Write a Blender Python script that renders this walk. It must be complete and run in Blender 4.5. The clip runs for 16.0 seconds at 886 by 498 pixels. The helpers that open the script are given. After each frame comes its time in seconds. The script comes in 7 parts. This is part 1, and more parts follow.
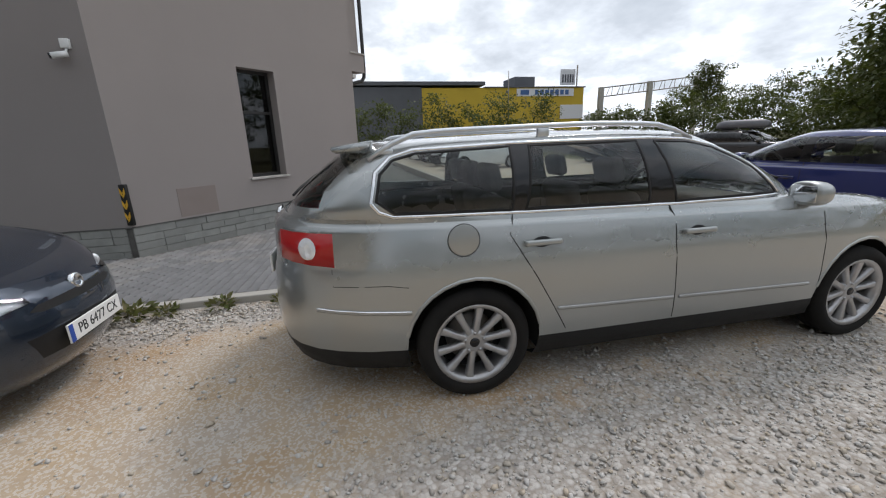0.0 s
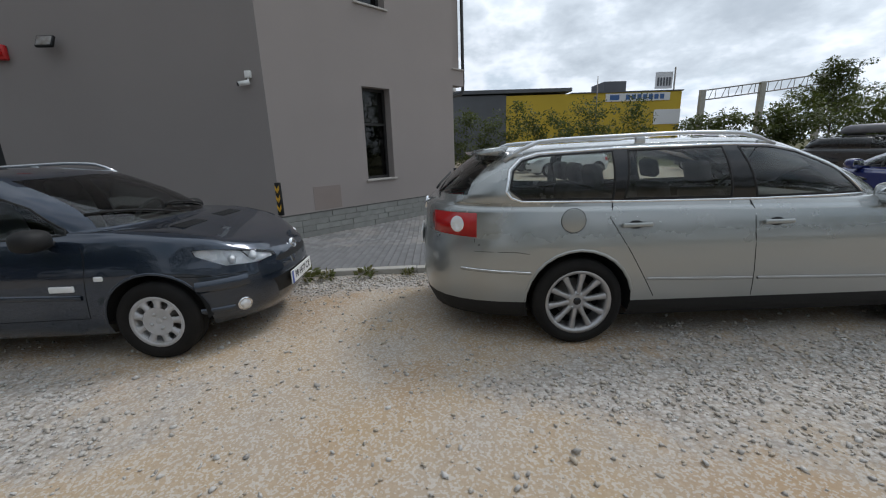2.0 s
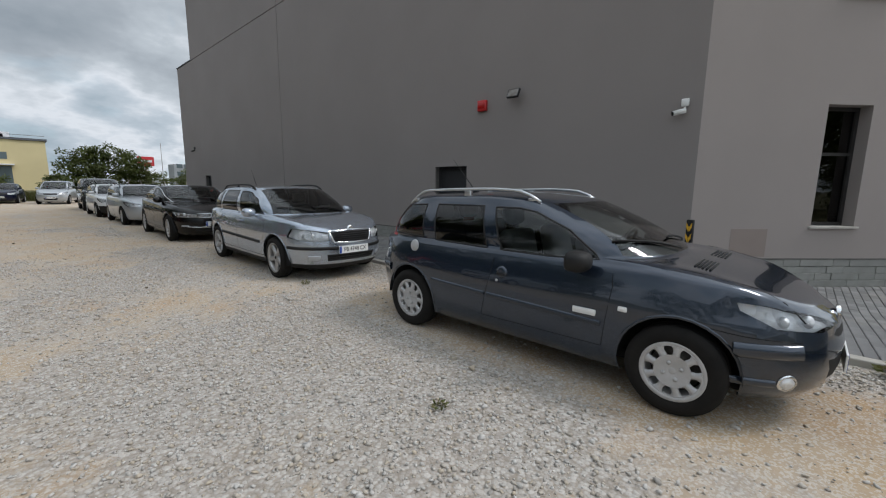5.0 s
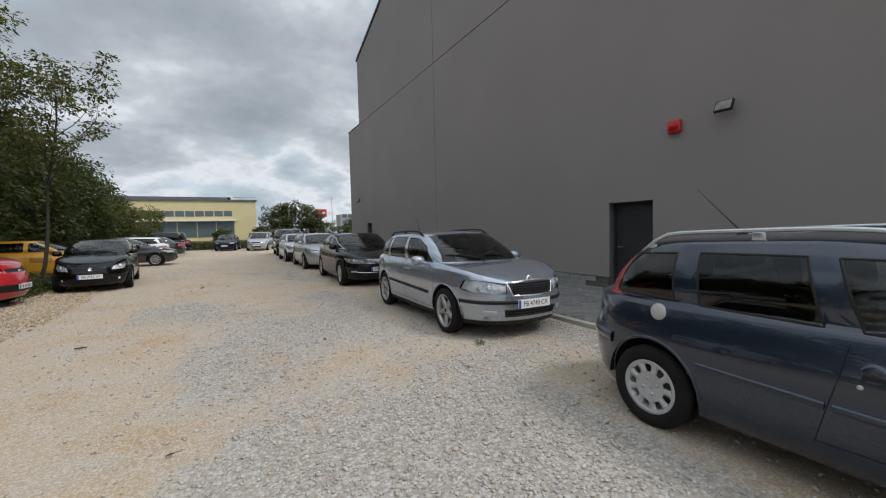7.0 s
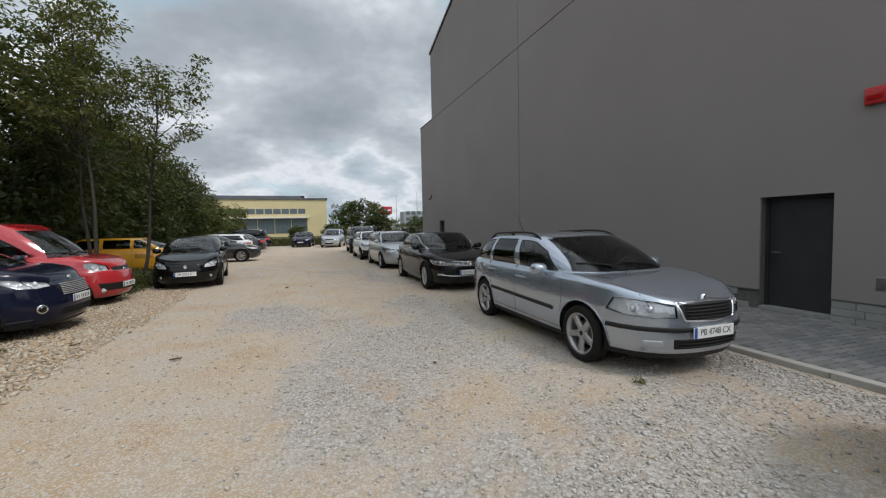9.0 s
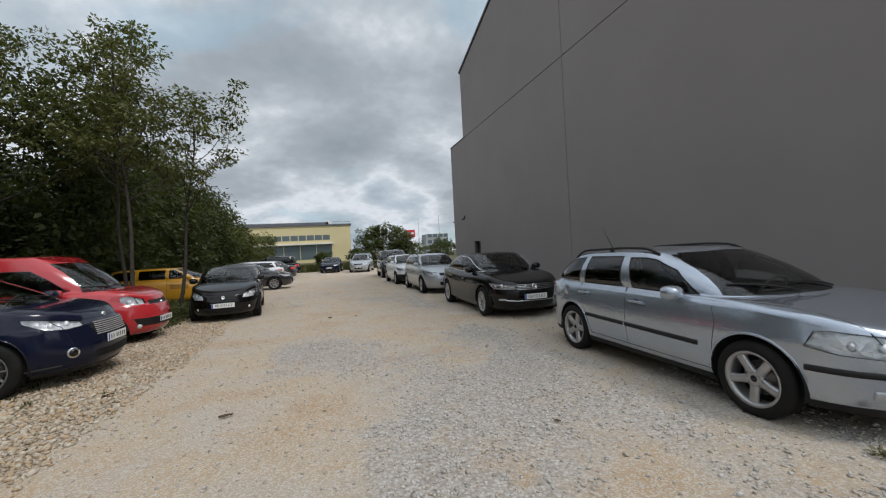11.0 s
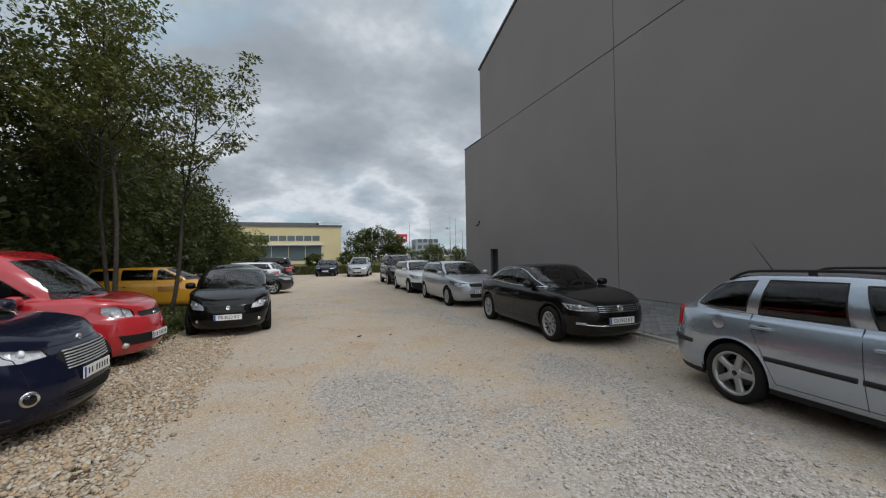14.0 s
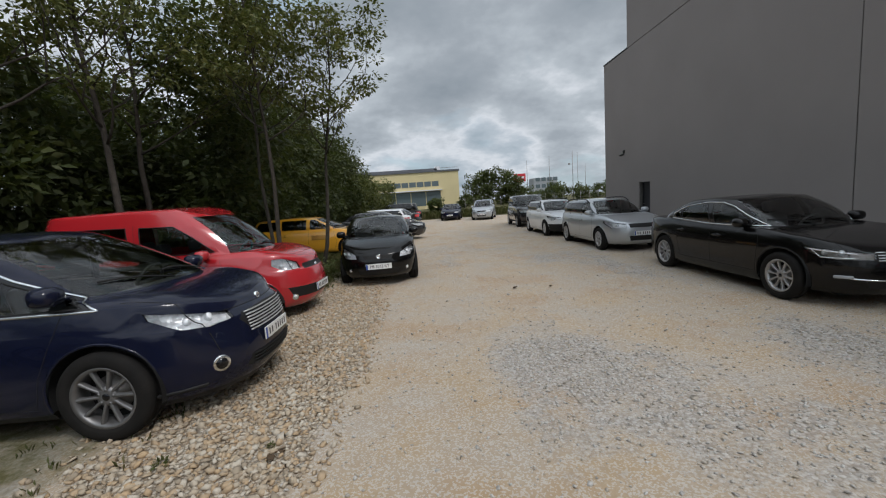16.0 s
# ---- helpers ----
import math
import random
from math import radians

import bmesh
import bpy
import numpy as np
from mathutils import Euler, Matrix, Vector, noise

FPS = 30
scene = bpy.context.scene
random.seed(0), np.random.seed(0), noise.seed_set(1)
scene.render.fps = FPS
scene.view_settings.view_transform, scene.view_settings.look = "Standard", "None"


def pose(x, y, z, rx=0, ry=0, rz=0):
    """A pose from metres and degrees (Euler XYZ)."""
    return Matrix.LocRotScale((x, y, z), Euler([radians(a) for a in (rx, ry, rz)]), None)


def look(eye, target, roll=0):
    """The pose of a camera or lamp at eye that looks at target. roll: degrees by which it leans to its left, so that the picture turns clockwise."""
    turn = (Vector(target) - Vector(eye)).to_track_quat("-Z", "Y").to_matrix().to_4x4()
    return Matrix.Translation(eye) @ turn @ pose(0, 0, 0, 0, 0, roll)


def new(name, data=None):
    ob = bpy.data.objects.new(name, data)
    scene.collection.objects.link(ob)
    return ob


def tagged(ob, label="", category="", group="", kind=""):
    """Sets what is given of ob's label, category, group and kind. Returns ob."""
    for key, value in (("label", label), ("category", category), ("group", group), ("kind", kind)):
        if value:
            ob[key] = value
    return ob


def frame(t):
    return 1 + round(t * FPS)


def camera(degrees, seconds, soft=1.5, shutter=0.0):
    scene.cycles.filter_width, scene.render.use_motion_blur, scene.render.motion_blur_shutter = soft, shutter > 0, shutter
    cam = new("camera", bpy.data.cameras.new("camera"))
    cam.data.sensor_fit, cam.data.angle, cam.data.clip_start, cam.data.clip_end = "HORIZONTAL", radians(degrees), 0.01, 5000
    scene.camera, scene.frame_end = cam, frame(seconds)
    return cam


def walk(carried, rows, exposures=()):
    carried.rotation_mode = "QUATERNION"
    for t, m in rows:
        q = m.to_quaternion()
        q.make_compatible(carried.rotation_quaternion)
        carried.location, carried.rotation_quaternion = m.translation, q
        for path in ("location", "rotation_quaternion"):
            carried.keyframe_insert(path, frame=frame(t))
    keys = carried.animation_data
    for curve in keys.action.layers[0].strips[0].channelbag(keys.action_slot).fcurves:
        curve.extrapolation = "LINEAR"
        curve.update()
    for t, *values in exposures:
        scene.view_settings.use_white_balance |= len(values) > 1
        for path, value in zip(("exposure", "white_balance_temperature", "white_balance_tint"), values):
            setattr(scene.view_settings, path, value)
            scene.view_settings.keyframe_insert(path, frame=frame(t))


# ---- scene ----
cam = camera(96.5, 16.0, soft=1.15)
PATH = [
    (0, (-0.219, 0.357, 1.424), (1.662, -0.069, 0.896), -1.9),
    (0.5, (-0.416, 0.421, 1.421), (1.487, -0.005, 0.979), 2.4),
    (1, (-0.637, 0.426, 1.402), (1.258, 0.054, 0.881), 1.2),
    (1.5, (-0.822, 0.515, 1.425), (1.081, 0.075, 0.993), 0.8),
    (2, (-0.978, 0.798, 1.425), (0.962, 0.744, 0.943), -2.0),
    (2.5, (-1.039, 1.044, 1.43), (0.817, 1.665, 1.02), -0.6),
    (3, (-0.983, 1.245, 1.415), (0.771, 2.148, 1.086), -2.8),
    (3.5, (-0.911, 1.469, 1.439), (0.819, 2.384, 1.028), -1.6),
    (4, (-0.919, 1.719, 1.422), (0.768, 2.714, 1.017), 1.5),
    (4.5, (-0.996, 2.026, 1.436), (0.666, 3.068, 1.044), -1.3),
    (5, (-0.997, 2.3, 1.439), (0.469, 3.625, 1.131), 0.6),
    (5.2, (-0.972, 2.427, 1.438), (0.4, 3.856, 1.167), -0.7),
    (7.3, (-0.871, 3.668, 1.496), (0.011, 5.461, 1.406), -1.4),
    (7.5, (-0.855, 3.809, 1.507), (-0.031, 5.629, 1.419), -1.7),
    (8, (-0.896, 4.093, 1.515), (-0.151, 5.944, 1.377), -2.3),
    (8.5, (-1.082, 4.419, 1.554), (-0.337, 6.274, 1.486), -2.5),
    (8.7, (-1.119, 4.542, 1.558), (-0.427, 6.415, 1.445), -1.7),
    (10.8, (-1.632, 5.753, 1.529), (-0.984, 7.645, 1.493), -0.9),
    (11, (-1.667, 5.893, 1.551), (-1.085, 7.807, 1.556), -3.0),
    (11.5, (-1.764, 6.241, 1.603), (-1.339, 8.195, 1.618), -2.3),
    (12, (-1.957, 6.538, 1.626), (-1.481, 8.478, 1.723), -1.9),
    (12.5, (-2.169, 6.879, 1.625), (-1.632, 8.805, 1.69), -0.2),
    (13, (-2.252, 7.248, 1.633), (-1.746, 9.18, 1.733), -3.3),
    (13.5, (-2.345, 7.548, 1.643), (-1.785, 9.468, 1.639), -3.2),
    (14, (-2.552, 7.848, 1.656), (-1.906, 9.74, 1.688), -0.9),
    (14.5, (-2.645, 8.125, 1.617), (-1.972, 10.009, 1.621), -0.6),
    (15, (-2.745, 8.45, 1.646), (-2.197, 10.373, 1.628), -4.1),
    (15.5, (-2.939, 8.759, 1.631), (-2.59, 10.725, 1.52), -4.2),
    (16, (-3.068, 9.069, 1.659), (-3.004, 11.054, 1.422), -3.8),
]
walk(cam, [(t, look(eye, target, roll)) for t, eye, target, roll in PATH],
     [(0, 0.06, 6500, 15), (1.5, -0.18, 6350, 13), (2.5, -0.24, 6200, 12), (3.5, -0.18, 6250, 12), (5, 0.0, 6400, 12), (8, 0.05, 6500, 12), (11, -0.03, 6450, 12), (16, -0.13, 6400, 12)])

# ---- daylight: bright broken overcast, sun behind cloud ----
SUN_EL, SUN_AZ = radians(52), radians(142)          # azimuth clockwise from +y
sun_way = Vector((math.sin(SUN_AZ) * math.cos(SUN_EL), math.cos(SUN_AZ) * math.cos(SUN_EL), math.sin(SUN_EL)))
scene.view_settings.exposure = 0.0

world = bpy.data.worlds.new("sky")
scene.world = world
world.use_nodes = True


class Nodes:
    """A short way to write node trees."""

    def __init__(self, tree):
        self.tree = tree
        tree.nodes.clear()

    def add(self, kind, props=None, **inputs):
        n = self.tree.nodes.new(kind)
        for k, v in (props or {}).items():
            setattr(n, k, v)
        for k, v in inputs.items():
            k = k.replace("_", " ")
            self.put(n, int(k[1:]) if k[0] == "i" and k[1:].isdigit() else k, v)
        return n

    def put(self, n, key, v):
        s = n.inputs[key]
        if isinstance(v, bpy.types.NodeSocket):
            self.tree.links.new(v, s)
        elif isinstance(v, bpy.types.Node):
            self.tree.links.new(v.outputs[0], s)
        else:
            s.default_value = v

    def math(self, op, a, b=0.0):
        return self.add("ShaderNodeMath", {"operation": op}, i0=a, i1=b).outputs[0]

    def mix(self, f, a, b, blend="MIX"):
        n = self.add("ShaderNodeMix", {"data_type": "RGBA", "blend_type": blend})
        self.put(n, 0, f), self.put(n, 6, a), self.put(n, 7, b)
        return n.outputs[2]

    def ramp(self, f, *stops):
        n = self.add("ShaderNodeValToRGB", None, Fac=f)
        while len(n.color_ramp.elements) < len(stops):
            n.color_ramp.elements.new(0.5)
        for e, (p, c) in zip(n.color_ramp.elements, stops):
            e.position, e.color = p, (c, c, c, 1) if isinstance(c, (int, float)) else (*c, 1)
        return n.outputs[0]

    def noise(self, vec, scale, detail=4.0, rough=0.55, warp=0.0):
        return self.add("ShaderNodeTexNoise", None, Vector=vec, Scale=scale, Detail=detail, Roughness=rough, Distortion=warp).outputs[0]


def build_sky():
    n = Nodes(world.node_tree)
    way = n.add("ShaderNodeTexCoord").outputs["Generated"]
    xyz = n.add("ShaderNodeSeparateXYZ", None, Vector=way)
    rise = n.math("ADD", n.math("MAXIMUM", xyz.outputs[2], 0.0), 0.34)
    plane = n.add("ShaderNodeCombineXYZ", None, X=n.math("DIVIDE", xyz.outputs[0], rise), Y=n.math("DIVIDE", xyz.outputs[1], rise), Z=0.7).outputs[0]
    big = n.noise(plane, 1.0, 2, 0.45, 0.0)
    low = n.noise(plane, 2.7, 8, 0.55, 0.0)
    body = n.math("ADD", n.math("MULTIPLY", big, 0.5), n.math("MULTIPLY", low, 0.5))
    toward = n.add("ShaderNodeVectorMath", {"operation": "DOT_PRODUCT"}, i0=way, i1=sun_way).outputs["Value"]
    glow = n.add("ShaderNodeMapRange", {"interpolation_type": "SMOOTHSTEP"}, Value=toward, i1=0.0, i2=1.0, i3=0.0, i4=1.0).outputs[0]
    cloud = n.ramp(body, (0.37, (4.3, 5.3, 6.0)), (0.44, (6.2, 7.1, 7.8)), (0.49, (8.9, 9.5, 10.0)), (0.54, (6.2, 6.9, 7.4)), (0.60, (4.7, 5.3, 5.8)), (0.72, (3.3, 3.9, 4.4)))
    bright = n.add("ShaderNodeVectorMath", {"operation": "SCALE"}, Vector=cloud, Scale=n.math("ADD", n.math("MULTIPLY", glow, 0.66), 0.82)).outputs[0]
    sky = n.add("ShaderNodeTexSky", {"sky_type": "NISHITA", "sun_disc": False, "sun_elevation": SUN_EL, "sun_rotation": SUN_AZ, "dust_density": 2.0})
    gap = n.ramp(n.noise(plane, 1.6, 6, 0.55, 0.4), (0.58, 0.0), (0.68, 0.55))
    haze = n.mix(0.5, sky.outputs[0], (5.5, 8.0, 9.0, 1))
    col = n.mix(gap, bright, haze)
    bg = n.add("ShaderNodeBackground", None, Color=col, Strength=0.1)
    n.add("ShaderNodeOutputWorld", None, Surface=bg.outputs[0])


build_sky()
sun_lamp = bpy.data.lights.new("sun", "SUN")
sun_lamp.energy, sun_lamp.angle, sun_lamp.color = 1.45, radians(14), (1.0, 0.97, 0.93)
new("sun", sun_lamp).matrix_world = look(sun_way * 60, (0, 0, 0))


# ---- materials ----
def material(name):
    m = bpy.data.materials.new(name)
    m.use_nodes = True
    return m, Nodes(m.node_tree)


def finish(n, bsdf, bump=None, strength=0.3, distance=0.01):
    if bump is not None:
        n.put(bsdf, "Normal", n.add("ShaderNodeBump", None, Height=bump, Strength=strength, Distance=distance))
    n.add("ShaderNodeOutputMaterial", None, Surface=bsdf.outputs[0])


def coords(n, kind="Object"):
    return n.add("ShaderNodeTexCoord").outputs[kind]


def rough_mat(name, col, col2=None, rough=0.7, scale=8.0, grain=80.0, metal=0.0, bump=0.2, distance=0.004, spread=0.12, island=False, spec=0.5):
    """A plain surface with blotches, fine grain and relief."""
    m, n = material(name)
    v = coords(n)
    big, fine = n.noise(v, scale, 5), n.noise(v, grain, 3)
    c2 = col2 or tuple(c * 0.72 for c in col)
    c = n.mix(n.ramp(big, (0.32, 0.0), (0.68, 1.0)), (*col, 1), (*c2, 1))
    c = n.mix(n.math("MULTIPLY", fine, spread * 2), c, (*[x * 0.55 for x in col], 1))
    if island:
        r = n.add("ShaderNodeObjectInfo").outputs["Random"]
        c = n.mix(n.math("MULTIPLY", r, 0.55), c, (*[x * 0.55 for x in col], 1))
    b = n.add("ShaderNodeBsdfPrincipled", None, Base_Color=c, Metallic=metal, Specular_IOR_Level=spec, Roughness=n.math("ADD", n.math("MULTIPLY", big, 0.18), rough - 0.09))
    finish(n, b, n.math("ADD", fine, n.math("MULTIPLY", big, 0.6)), bump, distance)
    return m


def paint_mat(name, col, metal=0.0, rough=0.32, dust=0.25, coat=1.0):
    """Car paint under clear coat, with flake and a film of road dust that thickens low down."""
    m, n = material(name)
    v = coords(n)
    flake = n.noise(v, 900, 1)
    c = n.mix(n.math("MULTIPLY", flake, 0.35), (*col, 1), (*[min(1, x * 1.25 + 0.01) for x in col], 1))
    z = n.add("ShaderNodeSeparateXYZ", None, Vector=v).outputs[2]
    low = n.add("ShaderNodeMapRange", None, Value=z, i1=0.85, i2=0.2, i3=0.1, i4=1.0).outputs[0]
    film = n.math("MULTIPLY", n.math("MULTIPLY", low, n.ramp(n.noise(v, 6, 6), (0.3, 0.3), (0.75, 1.0))), dust)
    c = n.mix(film, c, (0.42, 0.36, 0.28, 1))
    b = n.add("ShaderNodeBsdfPrincipled", None, Base_Color=c, Metallic=n.math("MULTIPLY", n.math("SUBTRACT", 1.0, film), metal),
              Roughness=n.math("ADD", n.math("MULTIPLY", film, 0.5), rough), Coat_Weight=n.math("MULTIPLY", n.math("SUBTRACT", 1.0, film), coat), Coat_Roughness=0.02, Specular_IOR_Level=0.5 if coat == 1.0 else 0.15)
    finish(n, b, n.noise(v, 3, 2), 0.02, 0.01)
    return m


def glass_mat(name, tint, rough=0.0):
    """A tinted pane: see-through body with mirror gloss by Fresnel."""
    m, n = material(name)
    v = coords(n)
    clear = n.add("ShaderNodeBsdfTransparent", None, Color=(*tint, 1))
    shine = n.add("ShaderNodeBsdfGlossy", None, Color=(1, 1, 1, 1), Roughness=n.math("ADD", n.math("MULTIPLY", n.noise(v, 5, 4), 0.03), 0.005))
    fres = n.add("ShaderNodeFresnel", None, IOR=1.55)
    mixed = n.add("ShaderNodeMixShader", None, i0=fres.outputs[0], i1=clear.outputs[0], i2=shine.outputs[0])
    n.add("ShaderNodeOutputMaterial", None, Surface=mixed.outputs[0])
    return m


def plain(name, col, rough=0.5, metal=0.0, emit=0.0):
    m, n = material(name)
    v = coords(n)
    c = n.mix(n.noise(v, 25, 4), (*[x * 0.85 for x in col], 1), (*[min(1, x * 1.1) for x in col], 1))
    b = n.add("ShaderNodeBsdfPrincipled", None, Base_Color=c, Metallic=metal, Roughness=rough)
    finish(n, b)
    return m


M_RUBBER = rough_mat("tyre_rubber", (0.012, 0.0115, 0.011), (0.022, 0.02, 0.018), 0.9, 6, 60, spread=0.2, spec=0.2)
M_BLACK = rough_mat("black_plastic", (0.012, 0.012, 0.0125), (0.018, 0.0175, 0.017), 0.6, 7, 200, spread=0.1, spec=0.3)
M_GLOSSBLACK = plain("gloss_black", (0.008, 0.008, 0.009), 0.12)
# near-black that carries the shade of seams, wheel arches and undersides in its colour
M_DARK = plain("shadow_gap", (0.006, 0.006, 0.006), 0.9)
M_CHROME = plain("chrome", (0.8, 0.81, 0.82), 0.12, 1.0)
M_ALLOY = rough_mat("alloy", (0.48, 0.48, 0.49), (0.38, 0.37, 0.36), 0.34, 9, 120, 0.75, 0.05)
M_DARKALLOY = rough_mat("grey_alloy", (0.22, 0.22, 0.225), (0.17, 0.165, 0.16), 0.4, 9, 120, 0.6, 0.05)
M_COVER = rough_mat("wheel_cover", (0.55, 0.55, 0.56), (0.45, 0.44, 0.43), 0.45, 9, 120, 0.3, 0.05)
M_STEEL = rough_mat("bare_steel", (0.3, 0.29, 0.28), (0.2, 0.17, 0.14), 0.5, 9, 90, 0.8)
M_LENS = glass_mat("lamp_lens", (0.98, 0.985, 0.99))


def reflector_mat():
    """Bright moulded lamp reflector with flutes and facets."""
    m, n = material("lamp_reflector")
    v = coords(n)
    cell = n.add("ShaderNodeTexVoronoi", {"feature": "F1"}, Vector=v, Scale=16.0)
    tone = n.add("ShaderNodeSeparateColor", None, Color=cell.outputs["Color"]).outputs[0]
    # whitish facets: the sky a mirror would reflect is put into the colour
    c = n.mix(tone, (0.74, 0.77, 0.80, 1), (0.95, 0.96, 0.97, 1))
    b = n.add("ShaderNodeBsdfPrincipled", None, Base_Color=c, Metallic=0.12, Roughness=0.2)
    finish(n, b, n.math("ADD", cell.outputs["Distance"], n.math("MULTIPLY", n.noise(v, 30, 2), 0.4)), 0.8, 0.02)
    return m


M_REFL = reflector_mat()
M_RED = plain("red_lens", (0.42, 0.012, 0.012), 0.12)
M_ORANGE = plain("amber_lens", (0.8, 0.22, 0.02), 0.15)
M_GLASS = glass_mat("car_glass", (0.70, 0.75, 0.74))
M_PRIVACY = glass_mat("tinted_car_glass", (0.10, 0.11, 0.115))
M_SEAT = rough_mat("seat_cloth", (0.075, 0.077, 0.08), (0.10, 0.10, 0.102), 0.9, 10, 200)
M_DASH = rough_mat("dashboard", (0.06, 0.06, 0.062), (0.08, 0.079, 0.077), 0.7, 8, 200)
M_PLATE = plain("plate_white", (0.78, 0.78, 0.76), 0.4)
M_INK = plain("plate_ink", (0.02, 0.02, 0.022), 0.5)
M_BLUE = plain("plate_blue", (0.02, 0.07, 0.36), 0.4)
M_PAPER = plain("white_paper", (0.75, 0.75, 0.72), 0.7)
M_DARKYELLOW = plain("sign_ochre", (0.45, 0.22, 0.03), 0.5)


# ---- building blocks ----
def mesh_of(bm, name, mat, smooth=True):
    me = bpy.data.meshes.new(name)
    bm.to_mesh(me)
    bm.free()
    if mat is not None:
        me.materials.append(mat)
    if smooth:
        me.polygons.foreach_set("use_smooth", [True] * len(me.polygons))
    return me


def part(name, bm, mat, parent, label="", smooth=True):
    """One mesh object under a thing or a part. bm: a bmesh, or mesh data to share."""
    me = bm if isinstance(bm, bpy.types.Mesh) else mesh_of(bm, name, mat, smooth)
    ob = new(name, me)
    ob.parent = parent
    return tagged(ob, label)


def thing(name, m, label, category, group="", kind=""):
    ob = new(name)
    ob.empty_display_size = 0.3
    ob.matrix_world = m
    return tagged(ob, label, category, group, kind)


def solid(name, bm, mat, label="", category="", group="", kind="", m=None, smooth=False):
    ob = new(name, mesh_of(bm, name, mat, smooth))
    if m is not None:
        ob.matrix_world = m
    return tagged(ob, label, category, group, kind)


def add_box(bm, x0, x1, y0, y1, z0, z1, bevel=0.0, m=None, seg=2):
    r = bmesh.ops.create_cube(bm, size=1.0)
    vs = r["verts"]
    for v in vs:
        v.co = Vector(((x0 + x1) / 2 + v.co.x * (x1 - x0), (y0 + y1) / 2 + v.co.y * (y1 - y0), (z0 + z1) / 2 + v.co.z * (z1 - z0)))
    if bevel > 0:
        es = list({e for v in vs for e in v.link_edges})
        out = bmesh.ops.bevel(bm, geom=es, offset=bevel, segments=seg, affect="EDGES", profile=0.5)
        vs = list({v for f in out["faces"] for v in f.verts} | {v for v in vs if v.is_valid})
    if m is not None:
        bmesh.ops.transform(bm, matrix=m, verts=vs)
    return vs


def box_bm(*a, **k):
    bm = bmesh.new()
    add_box(bm, *a, **k)
    return bm


def add_prism(bm, pts, axis, a, b):
    """A polygon pushed along an axis ('x', 'y' or 'z') from a to b."""
    def at(p, h):
        return {"x": (h, p[0], p[1]), "y": (p[0], h, p[1]), "z": (p[0], p[1], h)}[axis]
    lo, hi = [bm.verts.new(at(p, a)) for p in pts], [bm.verts.new(at(p, b)) for p in pts]
    k = len(pts)
    fs = [bm.faces.new(lo), bm.faces.new(hi)] + [bm.faces.new((lo[i], lo[(i + 1) % k], hi[(i + 1) % k], hi[i])) for i in range(k)]
    bmesh.ops.recalc_face_normals(bm, faces=fs)


def add_tube(bm, pts, radius, sides=8, taper=None):
    """A round bar along points; taper: the radius at its end."""
    pts = [Vector(p) for p in pts]
    rings, last = [], None
    for i, p in enumerate(pts):
        way = (pts[min(i + 1, len(pts) - 1)] - pts[max(i - 1, 0)]).normalized()
        side = way.orthogonal().normalized() if last is None else (last - way * last.dot(way)).normalized()
        last = side
        other = way.cross(side)
        r = radius if taper is None else radius + (taper - radius) * i / (len(pts) - 1)
        rings.append([bm.verts.new(p + side * r * math.cos(2 * math.pi * k / sides) + other * r * math.sin(2 * math.pi * k / sides)) for k in range(sides)])
    for a, b in zip(rings, rings[1:]):
        for k in range(sides):
            bm.faces.new((a[k], a[(k + 1) % sides], b[(k + 1) % sides], b[k]))
    bm.faces.new(rings[0][::-1]), bm.faces.new(rings[-1])


def tube_bm(pts, radius, sides=8, taper=None):
    bm = bmesh.new()
    add_tube(bm, pts, radius, sides, taper)
    return bm


def add_lathe(bm, profile, seg=36, close=False):
    """Turns (radius, y) points about the y axis."""
    rings = [[bm.verts.new((r * math.cos(2 * math.pi * k / seg), y, r * math.sin(2 * math.pi * k / seg))) for k in range(seg)] for r, y in profile]
    for a, b in zip(rings, rings[1:] + ([rings[0]] if close else [])):
        for k in range(seg):
            bm.faces.new((a[k], a[(k + 1) % seg], b[(k + 1) % seg], b[k]))
    bmesh.ops.recalc_face_normals(bm, faces=bm.faces[:])


def lettering(text, size, mat, name="lettering", depth=0.0015):
    """Text as a mesh in the x-z plane, facing -y, centred."""
    cu = bpy.data.curves.new(name, "FONT")
    cu.body, cu.size, cu.extrude, cu.align_x, cu.align_y = text, size, depth, "CENTER", "CENTER"
    tmp = bpy.data.objects.new(name, cu)
    scene.collection.objects.link(tmp)
    me = bpy.data.meshes.new_from_object(tmp.evaluated_get(bpy.context.evaluated_depsgraph_get()))
    bpy.data.objects.remove(tmp)
    me.transform(Matrix.Rotation(radians(90), 4, "X"))
    me.materials.clear()
    me.materials.append(mat)
    return me


# ---- cars ----
from mathutils.bvhtree import BVHTree


def curve_at(keys, x):
    """Smooth height along keys of (x, z), x rising."""
    if x <= keys[0][0]:
        return keys[0][1]
    for (xa, za), (xb, zb) in zip(keys, keys[1:]):
        if x <= xb:
            f = (x - xa) / (xb - xa)
            return za + (zb - za) * f
    return keys[-1][1]


S_END = (0.0, 0.16, 0.32, 0.47, 0.6, 0.71, 0.8, 0.87)


